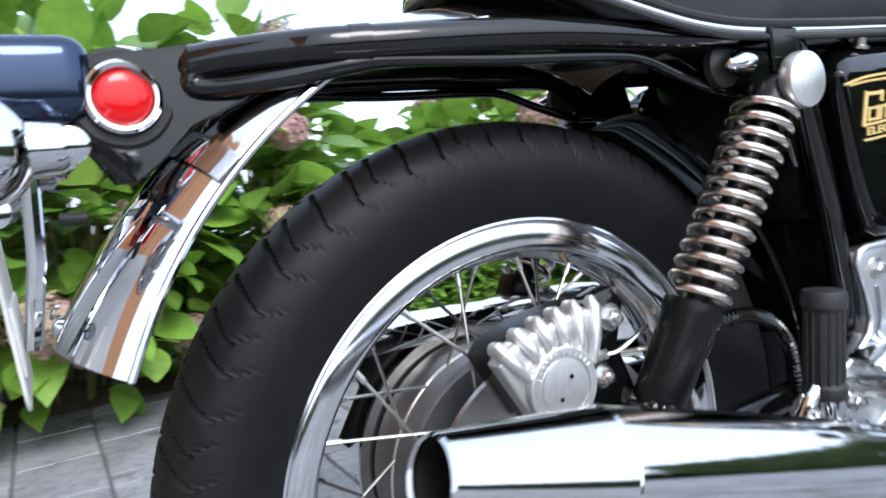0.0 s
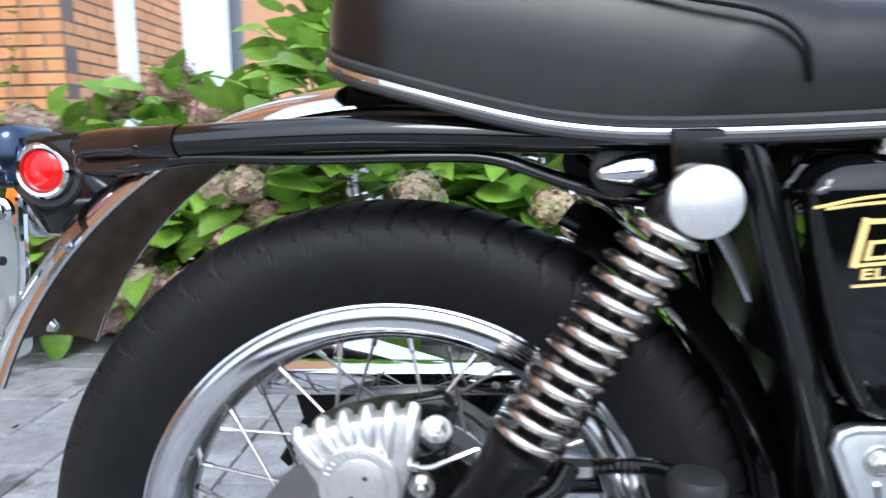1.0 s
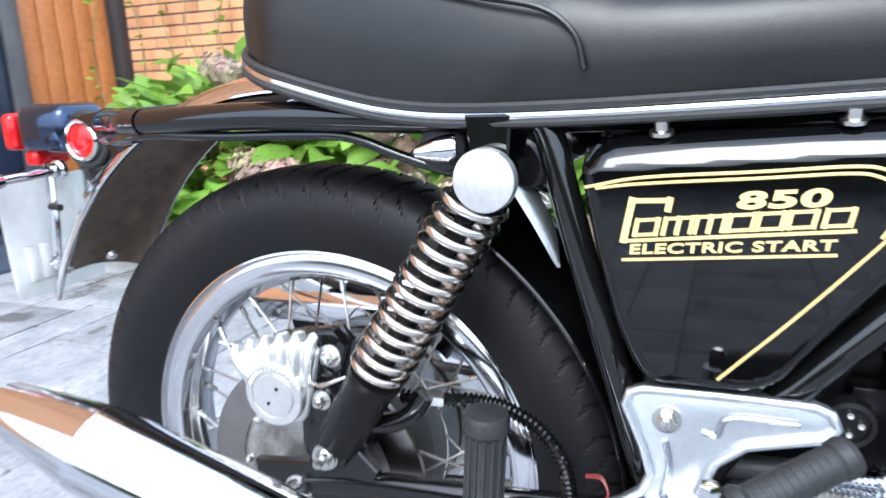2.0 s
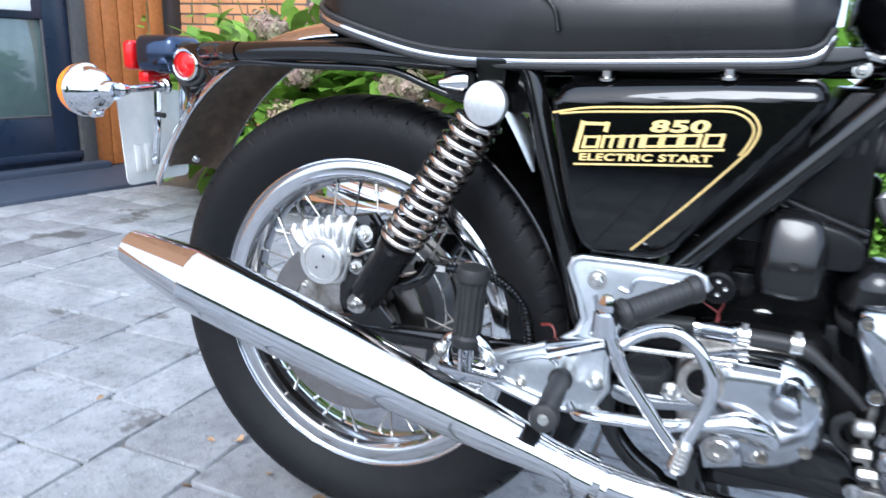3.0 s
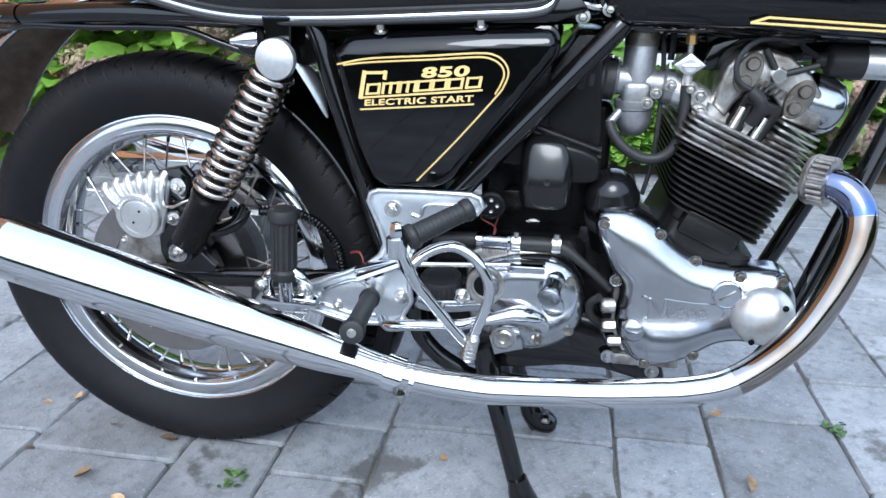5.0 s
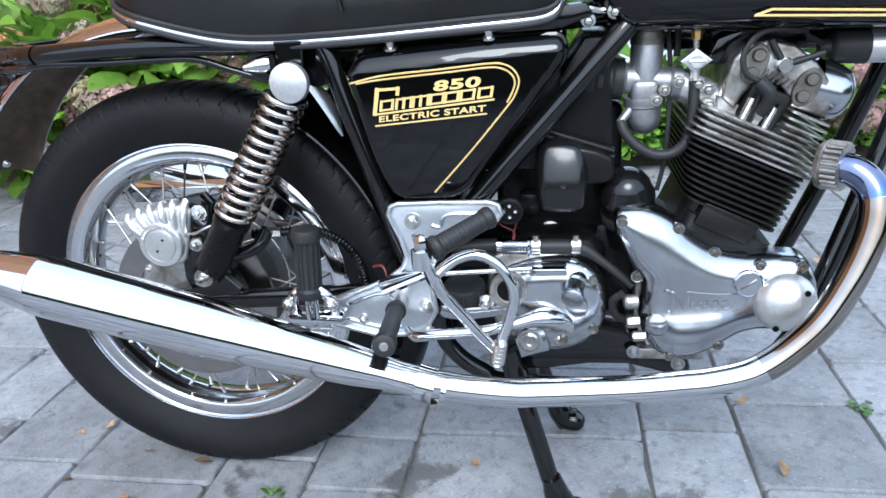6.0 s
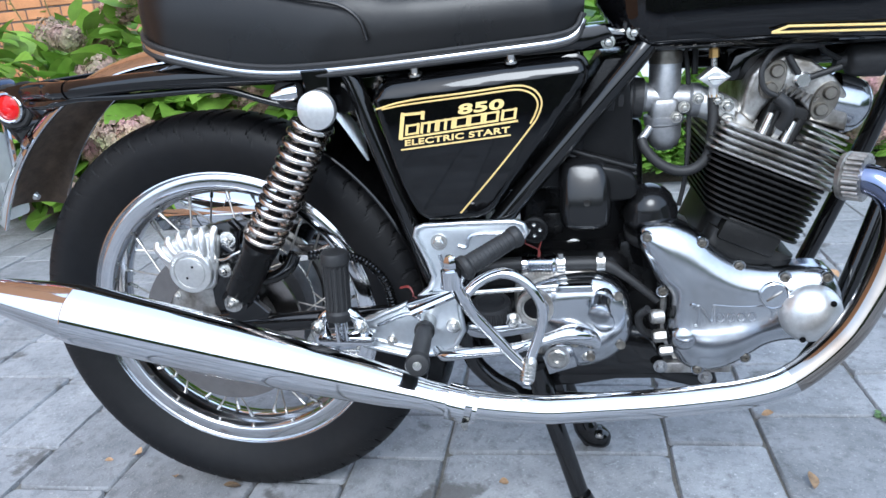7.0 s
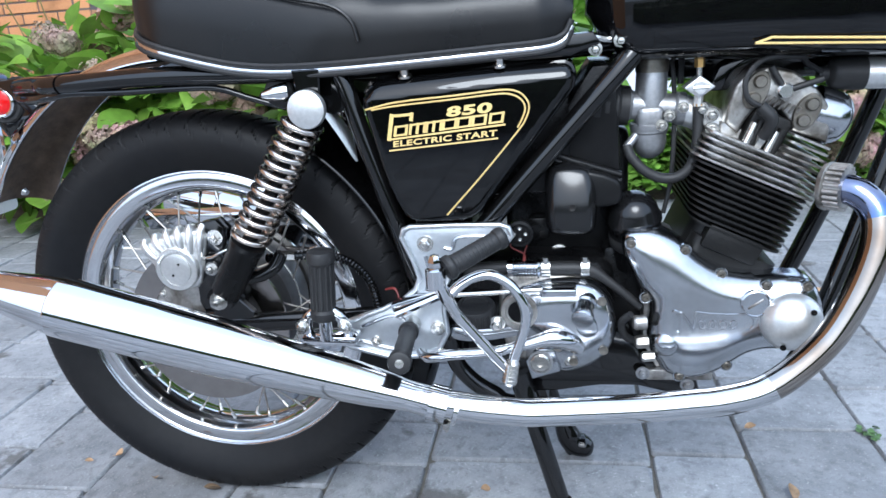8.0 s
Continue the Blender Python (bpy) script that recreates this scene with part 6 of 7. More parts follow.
DEAD = material("fallen_leaf", (0.27, 0.18, 0.1), 0.7, 0, 0.4, 90, bump=0.4, bump_scale=300, second=(0.2, 0.1, 0.045), patch=20, per_object=0.4)
GLASS = material("door_glass", (0.10, 0.14, 0.13), 0.06, 0, 0.1, 20, second=(0.07, 0.1, 0.1), rough_vary=0.02, spec=0.9)

rng = random.Random(7)


def sheet(name, x0, x1, y0, y1, z, mat, label, category="", kind="structure"):
    bm = bmesh.new()
    bm.faces.new([bm.verts.new(p) for p in ((x0, y0, z), (x1, y0, z), (x1, y1, z), (x0, y1, z))])
    return part(name, bm, mat, None, label, category=category, kind=kind)


ground = sheet("ground", -400, 400, -400, 400, -0.010, JOINT, "sandy joints and ground under the paving", "ground")
bed = bmesh.new()
gx, gy = 60, 14
pts = [[bed.verts.new((-2.45 + 6.2 * i / gx, 2.06 + 1.24 * j / gy, (0.0 if j == 0 else 0.045 + 0.03 * noise.noise((i * 0.4, j * 0.4, 0))))) for j in range(gy + 1)] for i in range(gx + 1)]
for i in range(gx):
    for j in range(gy):
        bed.faces.new((pts[i][j], pts[i + 1][j], pts[i + 1][j + 1], pts[i][j + 1]))
part("planting_bed", bed, SOIL, None, "dark soil bed with leaf litter beside the paving", category="soil", kind="structure")

road = sheet("road", -2.0, 60, 3.32, 60, -0.004, ROADWAY, "pale grey road beyond the bed", "road")
sheet("kerb_strip", -2.0, 60, 3.2, 3.34, 0.03, ROADWAY, "pale concrete kerb behind the bed", "kerb")

# ---- paving: courses of mixed concrete setts running away from the kerb of the bed ----
pavement = thing("pavement", (0, 0, 0), "grey tumbled concrete paving stones of mixed sizes", "paving", kind="structure")


def sett_mesh(seed):
    """A stone one unit wide with worn, slightly chipped edges."""
    r = random.Random(seed)
    rim_line = []
    for k in range(4):
        a0, a1 = [((-0.5, -0.5), (0.5, -0.5)), ((0.5, -0.5), (0.5, 0.5)), ((0.5, 0.5), (-0.5, 0.5)), ((-0.5, 0.5), (-0.5, -0.5))][k]
        for f in (0.035, 0.33, 0.66, 0.965):
            rim_line.append((a0[0] + (a1[0] - a0[0]) * f, a0[1] + (a1[1] - a0[1]) * f))
    co = []
    for shrink_by, z in ((1.0, -1.0), (1.0, -0.06), (0.974, 0.0)):
        for x, y in rim_line:
            q = shrink_by * (1 - (abs(r.gauss(0, 0.012)) if z > -0.5 else 0))
            co.append((x * q, y * q, z + (r.uniform(-0.02, 0.01) if z > -0.05 else 0)))
    n = len(rim_line)
    fa = [(ring * n + i, ring * n + (i + 1) % n, (ring + 1) * n + (i + 1) % n, (ring + 1) * n + i) for ring in (0, 1) for i in range(n)]
    fa.append(tuple(range(2 * n, 3 * n)))
    me = bpy.data.meshes.new("paving_stone")
    me.from_pydata(co, [], fa)
    me.materials.append(PAVER)
    me.shade_smooth()
    me.set_sharp_from_angle(angle=radians(50))
    return me


sett_kinds = [sett_mesh(k) for k in range(6)]
edges = [-0.318, -0.03, 0.145, 0.322, 0.742, 0.917, 1.152]
widths = (0.21, 0.175, 0.28, 0.21, 0.42, 0.175, 0.235)
left = edges[0]
k = 0
while left > -6:
    left -= widths[k % 7]
    edges.insert(0, left)
    k += 1
right = edges[-1]
while right < 6:
    right += widths[(k + 2) % 7]
    edges.append(right)
    k += 1
# known cross joints near the wheel, one list for a course
KNOWN = {0.145: (-0.30, -0.10, 0.055, 0.21), 0.322: (-0.14, 0.075, 0.33), 0.742: (-0.11, 0.112, 0.33), 0.917: (-0.05, 0.205, 0.42), -0.03: (-0.27, -0.02, 0.2), -0.318: (-0.1, 0.16, 0.37), 1.152: (0.02, 0.375)}
far_bm = bmesh.new()
count = 0
for a, b in zip(edges, edges[1:]):
    joints = [y for x, line in KNOWN.items() if abs(x - a) < 0.001 for y in line] or [rng.uniform(-0.2, 0.0)]
    while joints[-1] < 2.0:
        joints.append(joints[-1] + rng.choice((0.175, 0.21, 0.235, 0.28, 0.3)))
    joints[-1] = 2.055
    if joints[-1] - joints[-2] < 0.08:
        joints.pop(-2)
    while joints[0] > -6.0:
        joints.insert(0, joints[0] - rng.choice((0.175, 0.21, 0.235, 0.28, 0.3)))
    for y0, y1 in zip(joints, joints[1:]):
        gap = 0.0024
        cx, cy, sx, sy = (a + b) / 2, (y0 + y1) / 2, b - a - 2 * gap, y1 - y0 - 2 * gap
        z = rng.uniform(-0.0015, 0.0015)
        near = -1.75 < cx < 1.75 and -0.45 < cy < 2.06
        if near and count < 300:
            ob = new("paving_stone", sett_kinds[rng.randrange(6)])
            ob.location, ob.scale = (cx, cy, z), (sx, sy, 0.05)
            ob.rotation_euler = (rng.uniform(-0.004, 0.004), rng.uniform(-0.004, 0.004), rng.uniform(-0.006, 0.006))
            ob.parent = pavement
            count += 1
        else:
            top = [far_bm.verts.new((cx + u * sx / 2, cy + w * sy / 2, z)) for u, w in ((-1, -1), (1, -1), (1, 1), (-1, 1))]
            low = [far_bm.verts.new((v.co.x, v.co.y, -0.03)) for v in top]
            ins = [far_bm.verts.new((cx + u * (sx / 2 - 0.006), cy + w * (sy / 2 - 0.006), z + 0.003)) for u, w in ((-1, -1), (1, -1), (1, 1), (-1, 1))]
            far_bm.faces.new(ins)
            for q in range(4):
                far_bm.faces.new((top[q], top[(q + 1) % 4], ins[(q + 1) % 4], ins[q]))
                far_bm.faces.new((low[q], low[(q + 1) % 4], top[(q + 1) % 4], top[q]))
part("outer_paving", far_bm, PAVER_FAR, pavement, "more grey paving stones", kind="stuff")

# ---- brick house ----
def wall_bricks(name, origin, along_dir, length, height, openings, label, near_len=None):
    """A brick wall whose stretchers are pieces of their own over a mortar core; normal points to the yard."""
    u = Vector((*along_dir, 0)).normalized()
    nrm = Vector((u.y, -u.x, 0))
    turn = Matrix((u, -nrm, Vector((0, 0, 1)))).transposed().to_4x4()
    turn.translation = Vector(origin)
    core = bmesh.new()
    xs = sorted({0.0, length, *[v for o in openings for v in o[:2]]})
    for x0, x1 in zip(xs, xs[1:]):
        cut = [o for o in openings if o[0] <= x0 + 1e-4 and o[1] >= x1 - 1e-4]
        z = 0.0
        for o in sorted(cut, key=lambda q: q[2]):
            if o[2] > z + 1e-3:
                block(x0, x1, 0.006, 0.11, z, o[2], 0, 1, None, core)
            z = o[3]
        if height > z + 1e-3:
            block(x0, x1, 0.006, 0.11, z, height, 0, 1, None, core)
    bmesh.ops.transform(core, matrix=turn, verts=core.verts)
    wall = part(name, core, MORTAR, None, label, category="wall", kind="structure")
    unit = bmesh.new()
    block(-0.5, 0.5, -0.5, 0.5, -0.5, 0.5, 0.03, 1, None, unit)
    me = bpy.data.meshes.new("brick")
    unit.to_mesh(me)
    unit.free()
    me.materials.append(BRICK)
    rest = bmesh.new()
    course, n = 0.0625, 0
    for row in range(int(height / course)):
        z = (row + 0.5) * course
        x = -0.11 if row % 2 else 0.0
        while x < length:
            x0, x1 = max(x, 0) + 0.005, min(x + 0.22, length) - 0.005
            x += 0.22
            spans = [(x0, x1)]
            for o in openings:
                if o[2] < z < o[3]:
                    spans = [q for p, r in spans for q in ((p, min(r, o[0] - 0.003)), (max(p, o[1] + 0.003), r)) if q[1] - q[0] > 0.02]
            for p, r in spans:
                if r - p < 0.02:
                    continue
                if 0.6 < z < 1.75 and n < 240:
                    ob = new("brick", me)
                    ob.matrix_world = turn @ Matrix.Translation(((p + r) / 2, 0.03 + rng.uniform(-0.001, 0.001), z)) @ Matrix.Diagonal((r - p, 0.06, 0.0515, 1))
                    ob.parent = wall
                    n += 1
                else:
                    block(p, r, 0.0, 0.06, z - 0.0257, z + 0.0257, 0, 1, None, rest)
    bmesh.ops.transform(rest, matrix=turn, verts=rest.verts)
    if len(rest.verts):
        part("brick_field", rest, BRICK_FAR, wall, "orange brickwork", kind="stuff")
    return wall, turn


KX, KY = -2.0, 2.85
wall_bricks("wall_north", (-2.98, KY, 0), (1, 0), 0.98, 6.4, [], "orange brick house wall with dark joints")
wall_bricks("wall_return", (KX, KY + 0.001, 0), (0, 1), 1.42, 6.4, [], "orange brick wall running back from the corner")
DL, DU = 3.6, Vector((0.156, 0.988, 0)).normalized()
DC = Vector((-2.985, KY, 0))
wall_bricks("wall_west", DC - DU * DL, (DU.x, DU.y), DL, 6.4, [(DL - 1.75, DL - 0.06, 0.0, 2.32)], "orange brick house wall round the entrance")
DIN = Vector((-DU.y, DU.x, 0))                      # into the house


def entrance(s0, s1, d0, d1, z0, z1, bevel=0.004):
    """A block in the entrance wall: s along it from the corner, d into the house."""
    turn = Matrix((-DU, DIN, Vector((0, 0, 1)))).transposed().to_4x4()
    turn.translation = DC
    bm = block(s0, s1, d0, d1, z0, z1, bevel, 2, turn)
    bmesh.ops.recalc_face_normals(bm, faces=bm.faces)
    return bm


cladding = thing("door_side_panel", DC, "orange-stained vertical boards beside the entrance door", "panel", kind="structure")
for k in range(5):
    b = entrance(0.075 + 0.108 * k, 0.075 + 0.108 * k + 0.103, 0.04, 0.065, 0.02, 2.3, 0.005)
    bmesh.ops.translate(b, vec=-DC, verts=b.verts)
    part("board", b, WOOD, cladding)
b = entrance(0.06, 0.63, 0.065, 0.1, 0.0, 2.32, 0)
bmesh.ops.translate(b, vec=-DC, verts=b.verts)
part("backing_board", b, DARKPOST, cladding)
part("corner_post", entrance(-0.012, 0.06, -0.03, 0.05, 0.0, 2.4), DARKPOST, None, "dark vertical post in the corner", category="post", kind="structure")
door = thing("door_1", DC, "dark blue glazed entrance door, shut", "door", kind="structure")
for name, args, mat in (("door_frame", (0.63, 0.72, 0.0, 0.1, 0.0, 2.32), GREYFRAME), ("door_frame", (1.66, 1.75, 0.0, 0.1, 0.0, 2.32), GREYFRAME), ("door_frame", (0.72, 1.66, 0.0, 0.1, 2.2, 2.32), GREYFRAME),
                        ("stile", (0.725, 0.87, 0.03, 0.075, 0.06, 2.19), DOORPAINT), ("stile", (1.515, 1.655, 0.03, 0.075, 0.06, 2.19), DOORPAINT), ("bottom_rail", (0.87, 1.515, 0.03, 0.075, 0.06, 0.33), DOORPAINT),
                        ("middle_rail", (0.87, 1.515, 0.03, 0.075, 0.86, 1.04), DOORPAINT), ("top_rail", (0.87, 1.515, 0.03, 0.075, 2.05, 2.19), DOORPAINT), ("pane", (0.87, 1.515, 0.048, 0.058, 0.33, 0.86), GLASS), ("pane", (0.87, 1.515, 0.048, 0.058, 1.04, 2.05), GLASS),
                        ("glazing_bead", (0.87, 0.882, 0.028, 0.05, 0.33, 0.86), GREYFRAME), ("glazing_bead", (0.87, 1.515, 0.028, 0.05, 0.33, 0.342), GREYFRAME), ("letter_plate", (0.93, 1.25, 0.02, 0.034, 0.9, 0.99), WHITE), ("weather_bar", (0.72, 1.655, 0.0, 0.04, 0.09, 0.13), DOORPAINT)):
    b = entrance(*args)
    bmesh.ops.translate(b, vec=-DC, verts=b.verts)
    part(name, b, mat, door, "white letter plate" if name == "letter_plate" else "")
for z in (1.02, 1.12):
    p = DC - DU * 0.79 + DIN * 0.03 + vec(0, 0, z) - DC
    part("door_knob", lathe([(0, 0.012), (0.012, 0.01), (0.02, 0.018), (0.03, 0.018), (0.036, 0.01), (0.036, 0)], p, -DIN, 20), CHROME, door, "round bright door knob")
part("door_step", entrance(0.02, 1.95, -0.62, 0.0, -0.02, 0.025, 0.008), STEP, None, "dark blue stone door step", category="step", kind="structure")
part("door_threshold", entrance(0.6, 1.8, -0.08, 0.08, 0.0, 0.06, 0.006), STEP, None, "dark stone threshold", category="step", kind="structure")
# wall beyond the corner: a white downpipe casing, white frame and boarded door further back
part("white_post", block(KX - 0.02, KX + 0.03, KY + 0.52, KY + 0.70, 0.0, 4.4, 0.006), WHITE, None, "white painted vertical casing on the brick wall", category="post", kind="structure")
part("white_frame", block(KX - 0.06, KX + 0.01, KY + 1.43, KY + 2.3, 0.0, 4.4, 0.006), WHITE, None, "white painted boarded wall beside the bricks", category="panel", kind="structure")
part("grey_post", block(KX - 0.1, KX + 0.02, KY + 2.32, KY + 2.6, 0.0, 4.4, 0.006), GREYFRAME, None, "grey vertical post", category="post", kind="structure")
far_door = thing("garage_door", (KX - 0.2, KY + 4.4, 0), "orange-stained boarded door further back", "door", kind="structure")
for k in range(8):
    part("board", block(-0.1, 0.0, -0.9 + 0.22 * k, -0.69 + 0.22 * k, 0.0, 2.6, 0.006), WOOD, far_door)
part("house_body", block(-9.0, -3.42, -2.6, 9.0, 0.0, 6.4, 0.0), BRICK_FAR, None, "the rest of the brick house", category="house", kind="structure")
part("house_body", block(-3.35, KX - 0.12, KY + 0.12, 9.0, 0.0, 6.4, 0.0), BRICK_FAR, None, "the rest of the brick house", category="house", kind="structure")
part("wall_entrance_side", block(-3.42, -3.36, -2.6, -0.72, 0.0, 6.4, 0.0), BRICK_FAR, None, "brick wall beside the entrance", category="wall", kind="structure")


# ---- plants ----
def leaf_shape(fold=0.12, droop=0.18):
    """A pointed oval leaf with a folded midrib, one unit long."""
    st = [(0.0, 0.03), (0.1, 0.2), (0.28, 0.33), (0.5, 0.35), (0.72, 0.25), (0.9, 0.1), (1.0, 0.0)]
    co, fa = [], []
    for t, w in st:
        sag = -droop * t * t
        co += [(t, -w, sag + fold * w), (t, 0, sag), (t, w, sag + fold * w)]
    for i in range(len(st) - 1):
        q = 3 * i
        fa += [(q, q + 3, q + 4, q + 1), (q + 1, q + 4, q + 5, q + 2)]
    return np.array(co), fa


def scatter(name, shapes, poses, mat, parent=None, label="", **tags):
    """Joins many small copies of flat shapes into one mesh."""
    verts, faces, base = [], [], 0
    for (co, fa), m in zip(shapes, poses):
        r = np.array(m.to_3x3())
        verts.append(co @ r.T + np.array(m.translation))
        faces += [tuple(v + base for v in f) for f in fa]
        base += len(co)
    me = bpy.data.meshes.new(name)
    me.from_pydata(np.concatenate(verts).tolist(), [], faces)
    me.materials.append(mat)
    me.shade_smooth()
    ob = new(name, me)
    ob.parent = parent
    return tagged(ob, label, **tags)


def aim(place, out, size, spin, lift):
    """The pose of a leaf at a place that points along out, lifted and spun."""
    o = Vector(out)
    o.z = o.z * 0.5 + lift
    o.normalize()
    side = Vector((0, 0, 1)).cross(o)
    side = side.normalized() if side.length > 1e-4 else Vector((1, 0, 0))
    nrm = o.cross(side)
    m = Matrix((o, side, nrm)).transposed() @ Matrix.Rotation(spin, 3, "X")
    return Matrix.Translation(place) @ (m * size).to_4x4()


PETALS = []
for k in range(4):
    a = math.pi / 2 * k
    c, s = math.cos(a), math.sin(a)
    PETALS += [(0, 0, 0), (0.6 * c - 0.42 * s, 0.6 * s + 0.42 * c, 0.12), (1.0 * c, 1.0 * s, 0.02), (0.6 * c + 0.42 * s, 0.6 * s - 0.42 * c, 0.12)]
FLORET = (np.array(PETALS), [(4 * k, 4 * k + 1, 4 * k + 2, 4 * k + 3) for k in range(4)])


def hydrangea(at, rx, ry, h, leaves, heads, seed, label, old=0.3, size=0.16, big=1.0, low=0):
    r = random.Random(seed)
    bush = thing("hydrangea", (at[0], at[1], 0.03), label, "shrub", group="hydrangeas along the bed")
    shapes, poses = [], []
    kinds = [leaf_shape(0.15, 0.2), leaf_shape(0.3, 0.35), leaf_shape(0.08, 0.08)]
    for k in range(22):
        a, q = r.uniform(0, 2 * math.pi), r.uniform(0.25, 1) ** 0.6
        top = Vector((rx * q * math.cos(a), ry * q * math.sin(a), h * (0.62 + 0.38 * math.sqrt(max(0, 1 - q * q))) * r.uniform(0.8, 1.0)))
        foot = Vector((top.x * 0.25, top.y * 0.25, 0))
        part("stem", tube(smooth_path([foot, foot.lerp(top, 0.5) + Vector((0, 0, h * 0.08)), top], 4), [0.006] * 4 + [0.005] * 4 + [0.003], 6), STEM, bush)
    for k in range(int(leaves * 1.8)):
        a = r.uniform(0, 2 * math.pi)
        e = math.asin(r.uniform(-0.8, 1.0))
        q = r.uniform(0.35, 1.06)
        bumpy = 1 + 0.16 * noise.noise((math.cos(a) * 2 + seed, math.sin(a) * 2, e * 2))
        out = Vector((math.cos(a) * math.cos(e), math.sin(a) * math.cos(e), math.sin(e)))
        p = Vector((out.x * rx * q * bumpy, out.y * ry * q * bumpy, 0.45 * h + out.z * h * 0.55 * q * bumpy))
        if p.z < 0.04:
            continue
        shapes.append(kinds[k % 3])
        poses.append(aim(p, out + Vector((r.uniform(-0.6, 0.6), r.uniform(-0.6, 0.6), 0)), size * r.uniform(0.6, 1.2), r.uniform(-0.7, 0.7), r.uniform(-0.35, 0.45)))
    scatter("leaves", shapes, poses, LEAF, bush, "broad green pointed leaves", kind="stuff")
    for k in range(heads + low):
        a, e = r.uniform(math.pi * 1.02, math.pi * 1.98) if r.random() < 0.8 else r.uniform(0, 2 * math.pi), math.asin(r.uniform(-0.55, 0.98))
        if k >= heads:                                  # heads that hang low at the front of the bush
            a, e = math.pi * r.uniform(1.02, 1.6), r.uniform(-0.75, -0.12)
        out = Vector((math.cos(a) * math.cos(e), math.sin(a) * math.cos(e), math.sin(e)))
        c = Vector((out.x * rx * 1.07, out.y * ry * 1.07, 0.45 * h + out.z * h * 0.58))
        rad = r.uniform(0.06, 0.085) * big if k < heads else r.uniform(0.085, 0.11)
        fs, fp = [], []
        for j in range(210):
            z = 1 - 2 * (j + 0.5) / 210
            t = j * 2.39996
            d = Vector((math.sqrt(1 - z * z) * math.cos(t), math.sqrt(1 - z * z) * math.sin(t), z * 0.85))
            p = c + d * rad * r.uniform(0.74, 1.04) * (1 + 0.3 * noise.noise(d * 2.2 + Vector((k, seed, 0))))
            q = d.to_track_quat("Z", "Y").to_matrix() @ Matrix.Rotation(r.uniform(0, 3), 3, "Z")
            fs.append(FLORET)
            fp.append(Matrix.Translation(p) @ (q @ Matrix.Rotation(r.uniform(-0.6, 0.6), 3, "X") * r.uniform(0.01, 0.016) * big).to_4x4())
        scatter("flower_head", fs, fp, PETAL_OLD if r.random() < (old if k < heads else 0.8) else PETAL, bush, "faded pink flower head")
    return bush


hydrangea((-1.72, 2.15), 0.52, 0.62, 0.82, 430, 12, 11, "low hydrangea with faded flower heads beside the door", 0.5)
hydrangea((-1.1, 2.25), 0.5, 0.55, 0.97, 520, 34, 12, "hydrangea crowded with dusty pink flower heads", 0.15, 0.16, 1.2, 8)
hydrangea((-0.36, 2.2), 0.58, 0.7, 1.3, 640, 9, 13, "tall leafy hydrangea with fading flower heads", 0.6, 0.17, 1.1, 10)
hydrangea((0.28, 2.25), 0.46, 0.62, 1.22, 560, 12, 14, "leafy hydrangea with fading pink flower heads", 0.5, 0.165, 1.0, 2)
hydrangea((1.52, 2.32), 0.44, 0.5, 1.04, 460, 15, 15, "hydrangea with a few faded flower heads", 0.4)
hydrangea((2.15, 2.55), 0.5, 0.55, 0.9, 380, 15, 16, "hydrangea with pink and brown flower heads", 0.4)
hydrangea((2.7, 2.6), 0.6, 0.6, 0.95, 300, 10, 17, "hydrangea at the end of the bed", 0.4)


def hedge(x0, x1, y0, y1, h, n, seed):
    r = random.Random(seed)
    shapes, poses = [], []
    kinds = [leaf_shape(0.15, 0.15), leaf_shape(0.25, 0.3)]
    for k in range(n):
        x, y = r.uniform(x0, x1), r.uniform(y0, y1)
        top = h * (0.75 + 0.3 * noise.noise((x * 3, y * 3, seed)))
        z = top * r.uniform(0.12, 1.0) if y < y0 + 0.16 else top * r.uniform(0.7, 1.0)
        out = Vector((r.uniform(-0.8, 0.8), r.uniform(-1.2, 0.2), r.uniform(-0.1, 0.8)))
        shapes.append(kinds[k % 2])
        poses.append(aim((x, y, 0.04 + z), out, r.uniform(0.035, 0.065), r.uniform(-0.8, 0.8), r.uniform(-0.2, 0.5)))
    ob = scatter("ground_cover_hedge", shapes, poses, LEAF_DARK, None, "low dense small-leaved green ground cover", category="hedge", kind="stuff")
    return ob


hedge(0.58, 1.45, 1.93, 2.3, 0.44, 9000, 3)
hedge(1.45, 2.9, 1.98, 2.4, 0.42, 4500, 4)
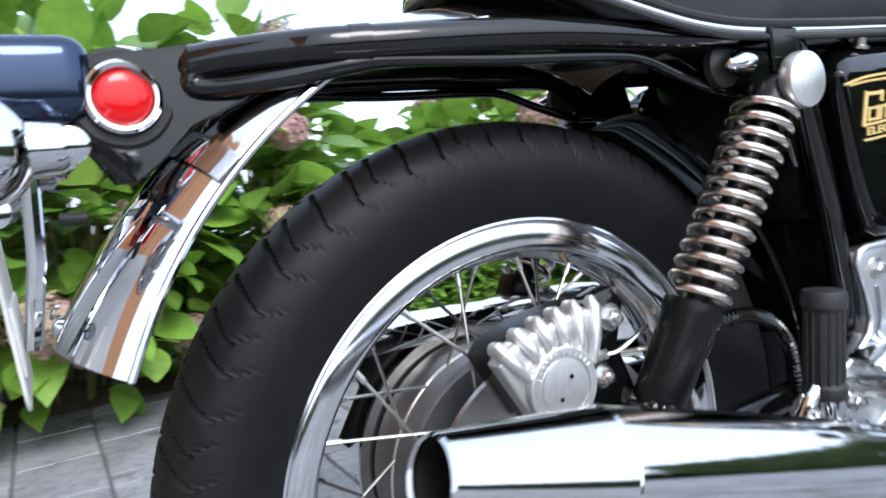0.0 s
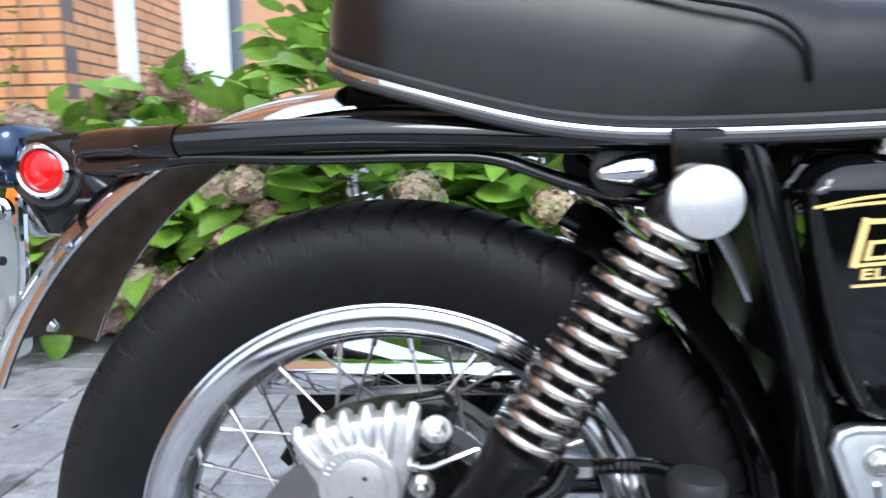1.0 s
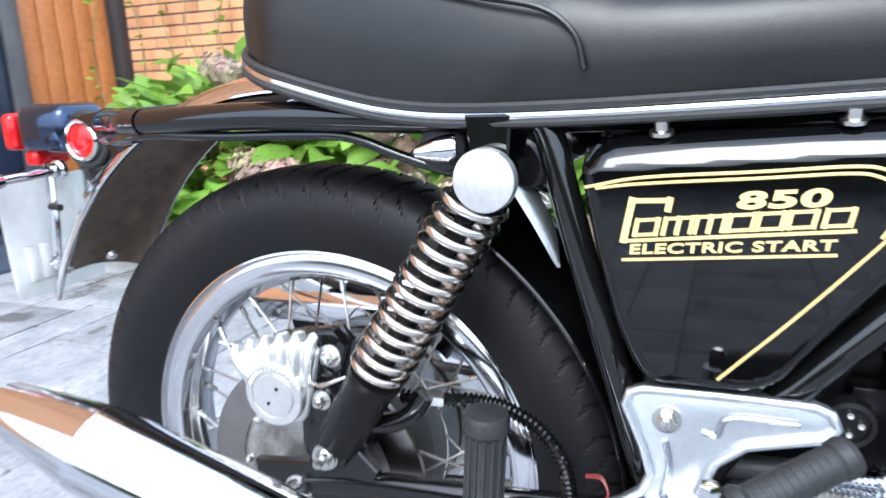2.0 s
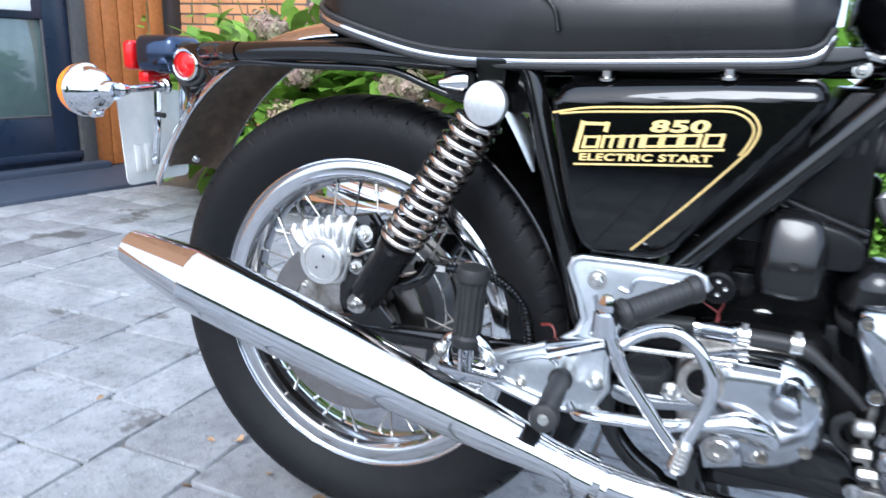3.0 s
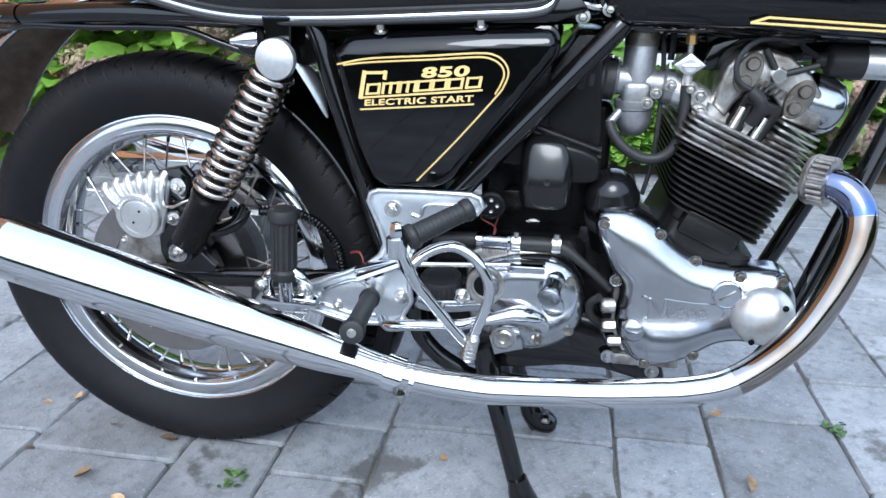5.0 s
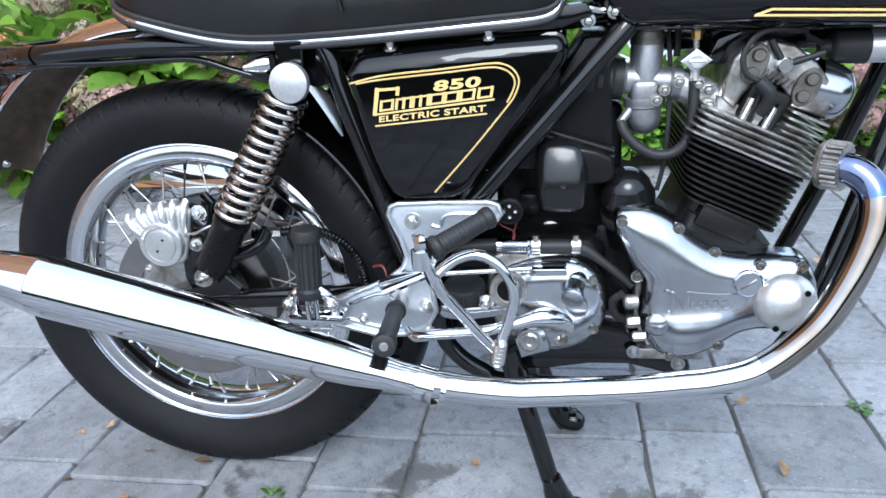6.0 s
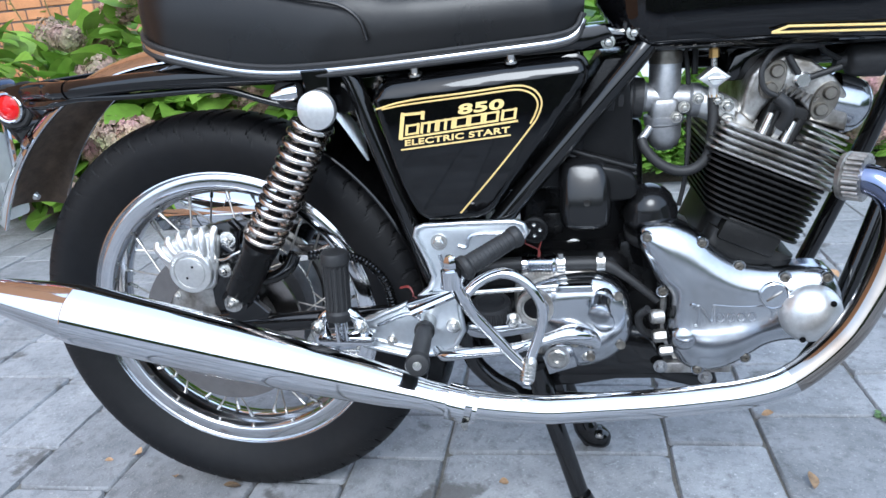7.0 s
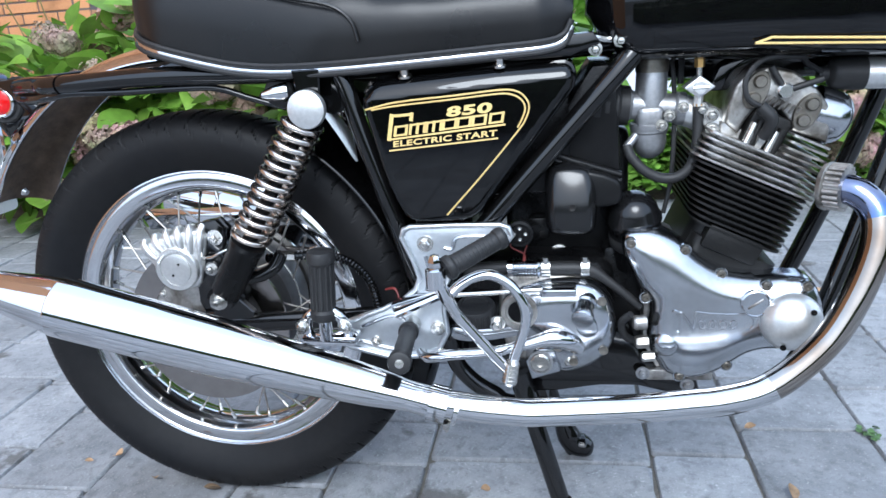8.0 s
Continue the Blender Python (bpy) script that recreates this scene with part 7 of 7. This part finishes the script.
# unseen clipped hedges, added to close the yard and reflect darkly in the chrome
def clipped_hedge(name, x0, x1, y0, y1, h, leaves, seed):
    """An unseen, added hedge: a solid dark core under a coat of small leaves."""
    r = random.Random(seed)
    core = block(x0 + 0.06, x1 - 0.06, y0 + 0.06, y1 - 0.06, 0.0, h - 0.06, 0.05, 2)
    wall = part(name, core, HEDGE, None, "unseen dark hedge added to close the yard", category="hedge", kind="structure")
    shapes, poses = [], []
    kinds = [leaf_shape(0.15, 0.15), leaf_shape(0.25, 0.3)]
    sides = (((x1 - x0) * h, 0), ((x1 - x0) * h, 1), ((y1 - y0) * h, 2), ((y1 - y0) * h, 3), ((x1 - x0) * (y1 - y0), 4))
    for k in range(leaves):
        side = r.choices([q for _, q in sides], [w for w, _ in sides])[0]
        x, y, z = r.uniform(x0, x1), r.uniform(y0, y1), r.uniform(0.03, h)
        wave = 0.05 * noise.noise((x * 1.5, y * 1.5, z * 1.5 + seed)) + r.uniform(-0.05, 0.04)
        p, out = (((x, y1 + wave, z), (0, 1, 0)), ((x, y0 - wave, z), (0, -1, 0)), ((x0 - wave, y, z), (-1, 0, 0)), ((x1 + wave, y, z), (1, 0, 0)), ((x, y, h + wave), (0, 0, 1)))[side]
        out = Vector(out) + Vector((r.uniform(-0.8, 0.8), r.uniform(-0.8, 0.8), r.uniform(-0.3, 0.8)))
        shapes.append(kinds[k % 2])
        poses.append(aim(p, out, r.uniform(0.07, 0.12), r.uniform(-0.8, 0.8), r.uniform(-0.2, 0.5)))
    scatter("hedge_leaves", shapes, poses, HEDGE, wall, "dark green hedge leaves", kind="stuff")


clipped_hedge("hedge_south", -2.9, 5.9, -5.4, -4.4, 0.6, 6000, 1)
clipped_hedge("hedge_east", 5.0, 6.0, -4.3, 0.5, 1.4, 4500, 2)


# climbing shoots in front of the brick wall
for k, x in enumerate((-2.82, -2.6, -2.42, -2.2, -2.9)):
    r = random.Random(40 + k)
    vine = thing("climbing_plant", (x, KY - (0.05 if x > -2.85 else 0.28), 0.0), "thin yellow-green climbing shoot on the brick wall", "climber", group="shoots on the wall")
    line = [(0.04 * math.sin(1.7 * q + k), -0.02 - 0.015 * (q % 2), 0.22 * q) for q in range(9)]
    part("stem", tube(smooth_path(line, 4), 0.004, 6), STEM, vine)
    ps = []
    for q in range(26):
        z = r.uniform(0.5, 1.75)
        ps.append(aim((0.04 * math.sin(1.7 * z / 0.22 + k) + r.uniform(-0.02, 0.02), -0.03, z), (r.uniform(-1, 1), -0.6, r.uniform(-0.4, 0.6)), r.uniform(0.03, 0.06), r.uniform(-0.7, 0.7), 0.1))
    scatter("leaves", [leaf_shape(0.2, 0.2)] * len(ps), ps, LEAF, vine, "small yellowish leaves", kind="stuff")

# fallen leaves and a weed on the paving
r = random.Random(5)
dry = leaf_shape(0.9, -0.5)
spots = [(-0.05, -0.045), (-0.324, 0.05), (-0.17, -0.175), (-0.29, -0.112), (-0.045, -0.222), (0.45, -0.02), (0.958, -0.026), (-0.70, 0.05), (-0.36, 0.03), (-0.2, -0.02), (0.93, 0.2), (-1.2, 1.1), (-1.0, 1.45), (-0.9, 0.9), (0.02, 1.6), (0.7, 1.75), (0.95, 1.85), (-0.6, 1.7), (1.3, 0.9), (0.2, -0.2)]
for k, (x, y) in enumerate(spots):
    co, fa = dry
    m = Matrix.Translation((x, y, 0.006)) @ Matrix.Rotation(r.uniform(0, 6.28), 4, "Z") @ Matrix.Rotation(r.uniform(-0.5, 0.5), 4, "X") @ Matrix.Scale(r.uniform(0.016, 0.034), 4)
    scatter("fallen_leaf", [dry], [m], DEAD, None, "small dry orange-brown fallen leaf on the paving", category="leaf", group="fallen leaves")
for x, y in ((0.1, -0.135), (1.155, 0.19)):
    ps = [aim((x + r.uniform(-0.015, 0.015), y + r.uniform(-0.025, 0.025), 0.004), (r.uniform(-1, 1), r.uniform(-1, 1), 0.3), r.uniform(0.008, 0.016), r.uniform(-0.5, 0.5), 0.25) for q in range(26)]
    scatter("weed", [leaf_shape(0.1, 0.3)] * 26, ps, LEAF_WEED, None, "small green weed in a paving joint", category="weed", kind="stuff")
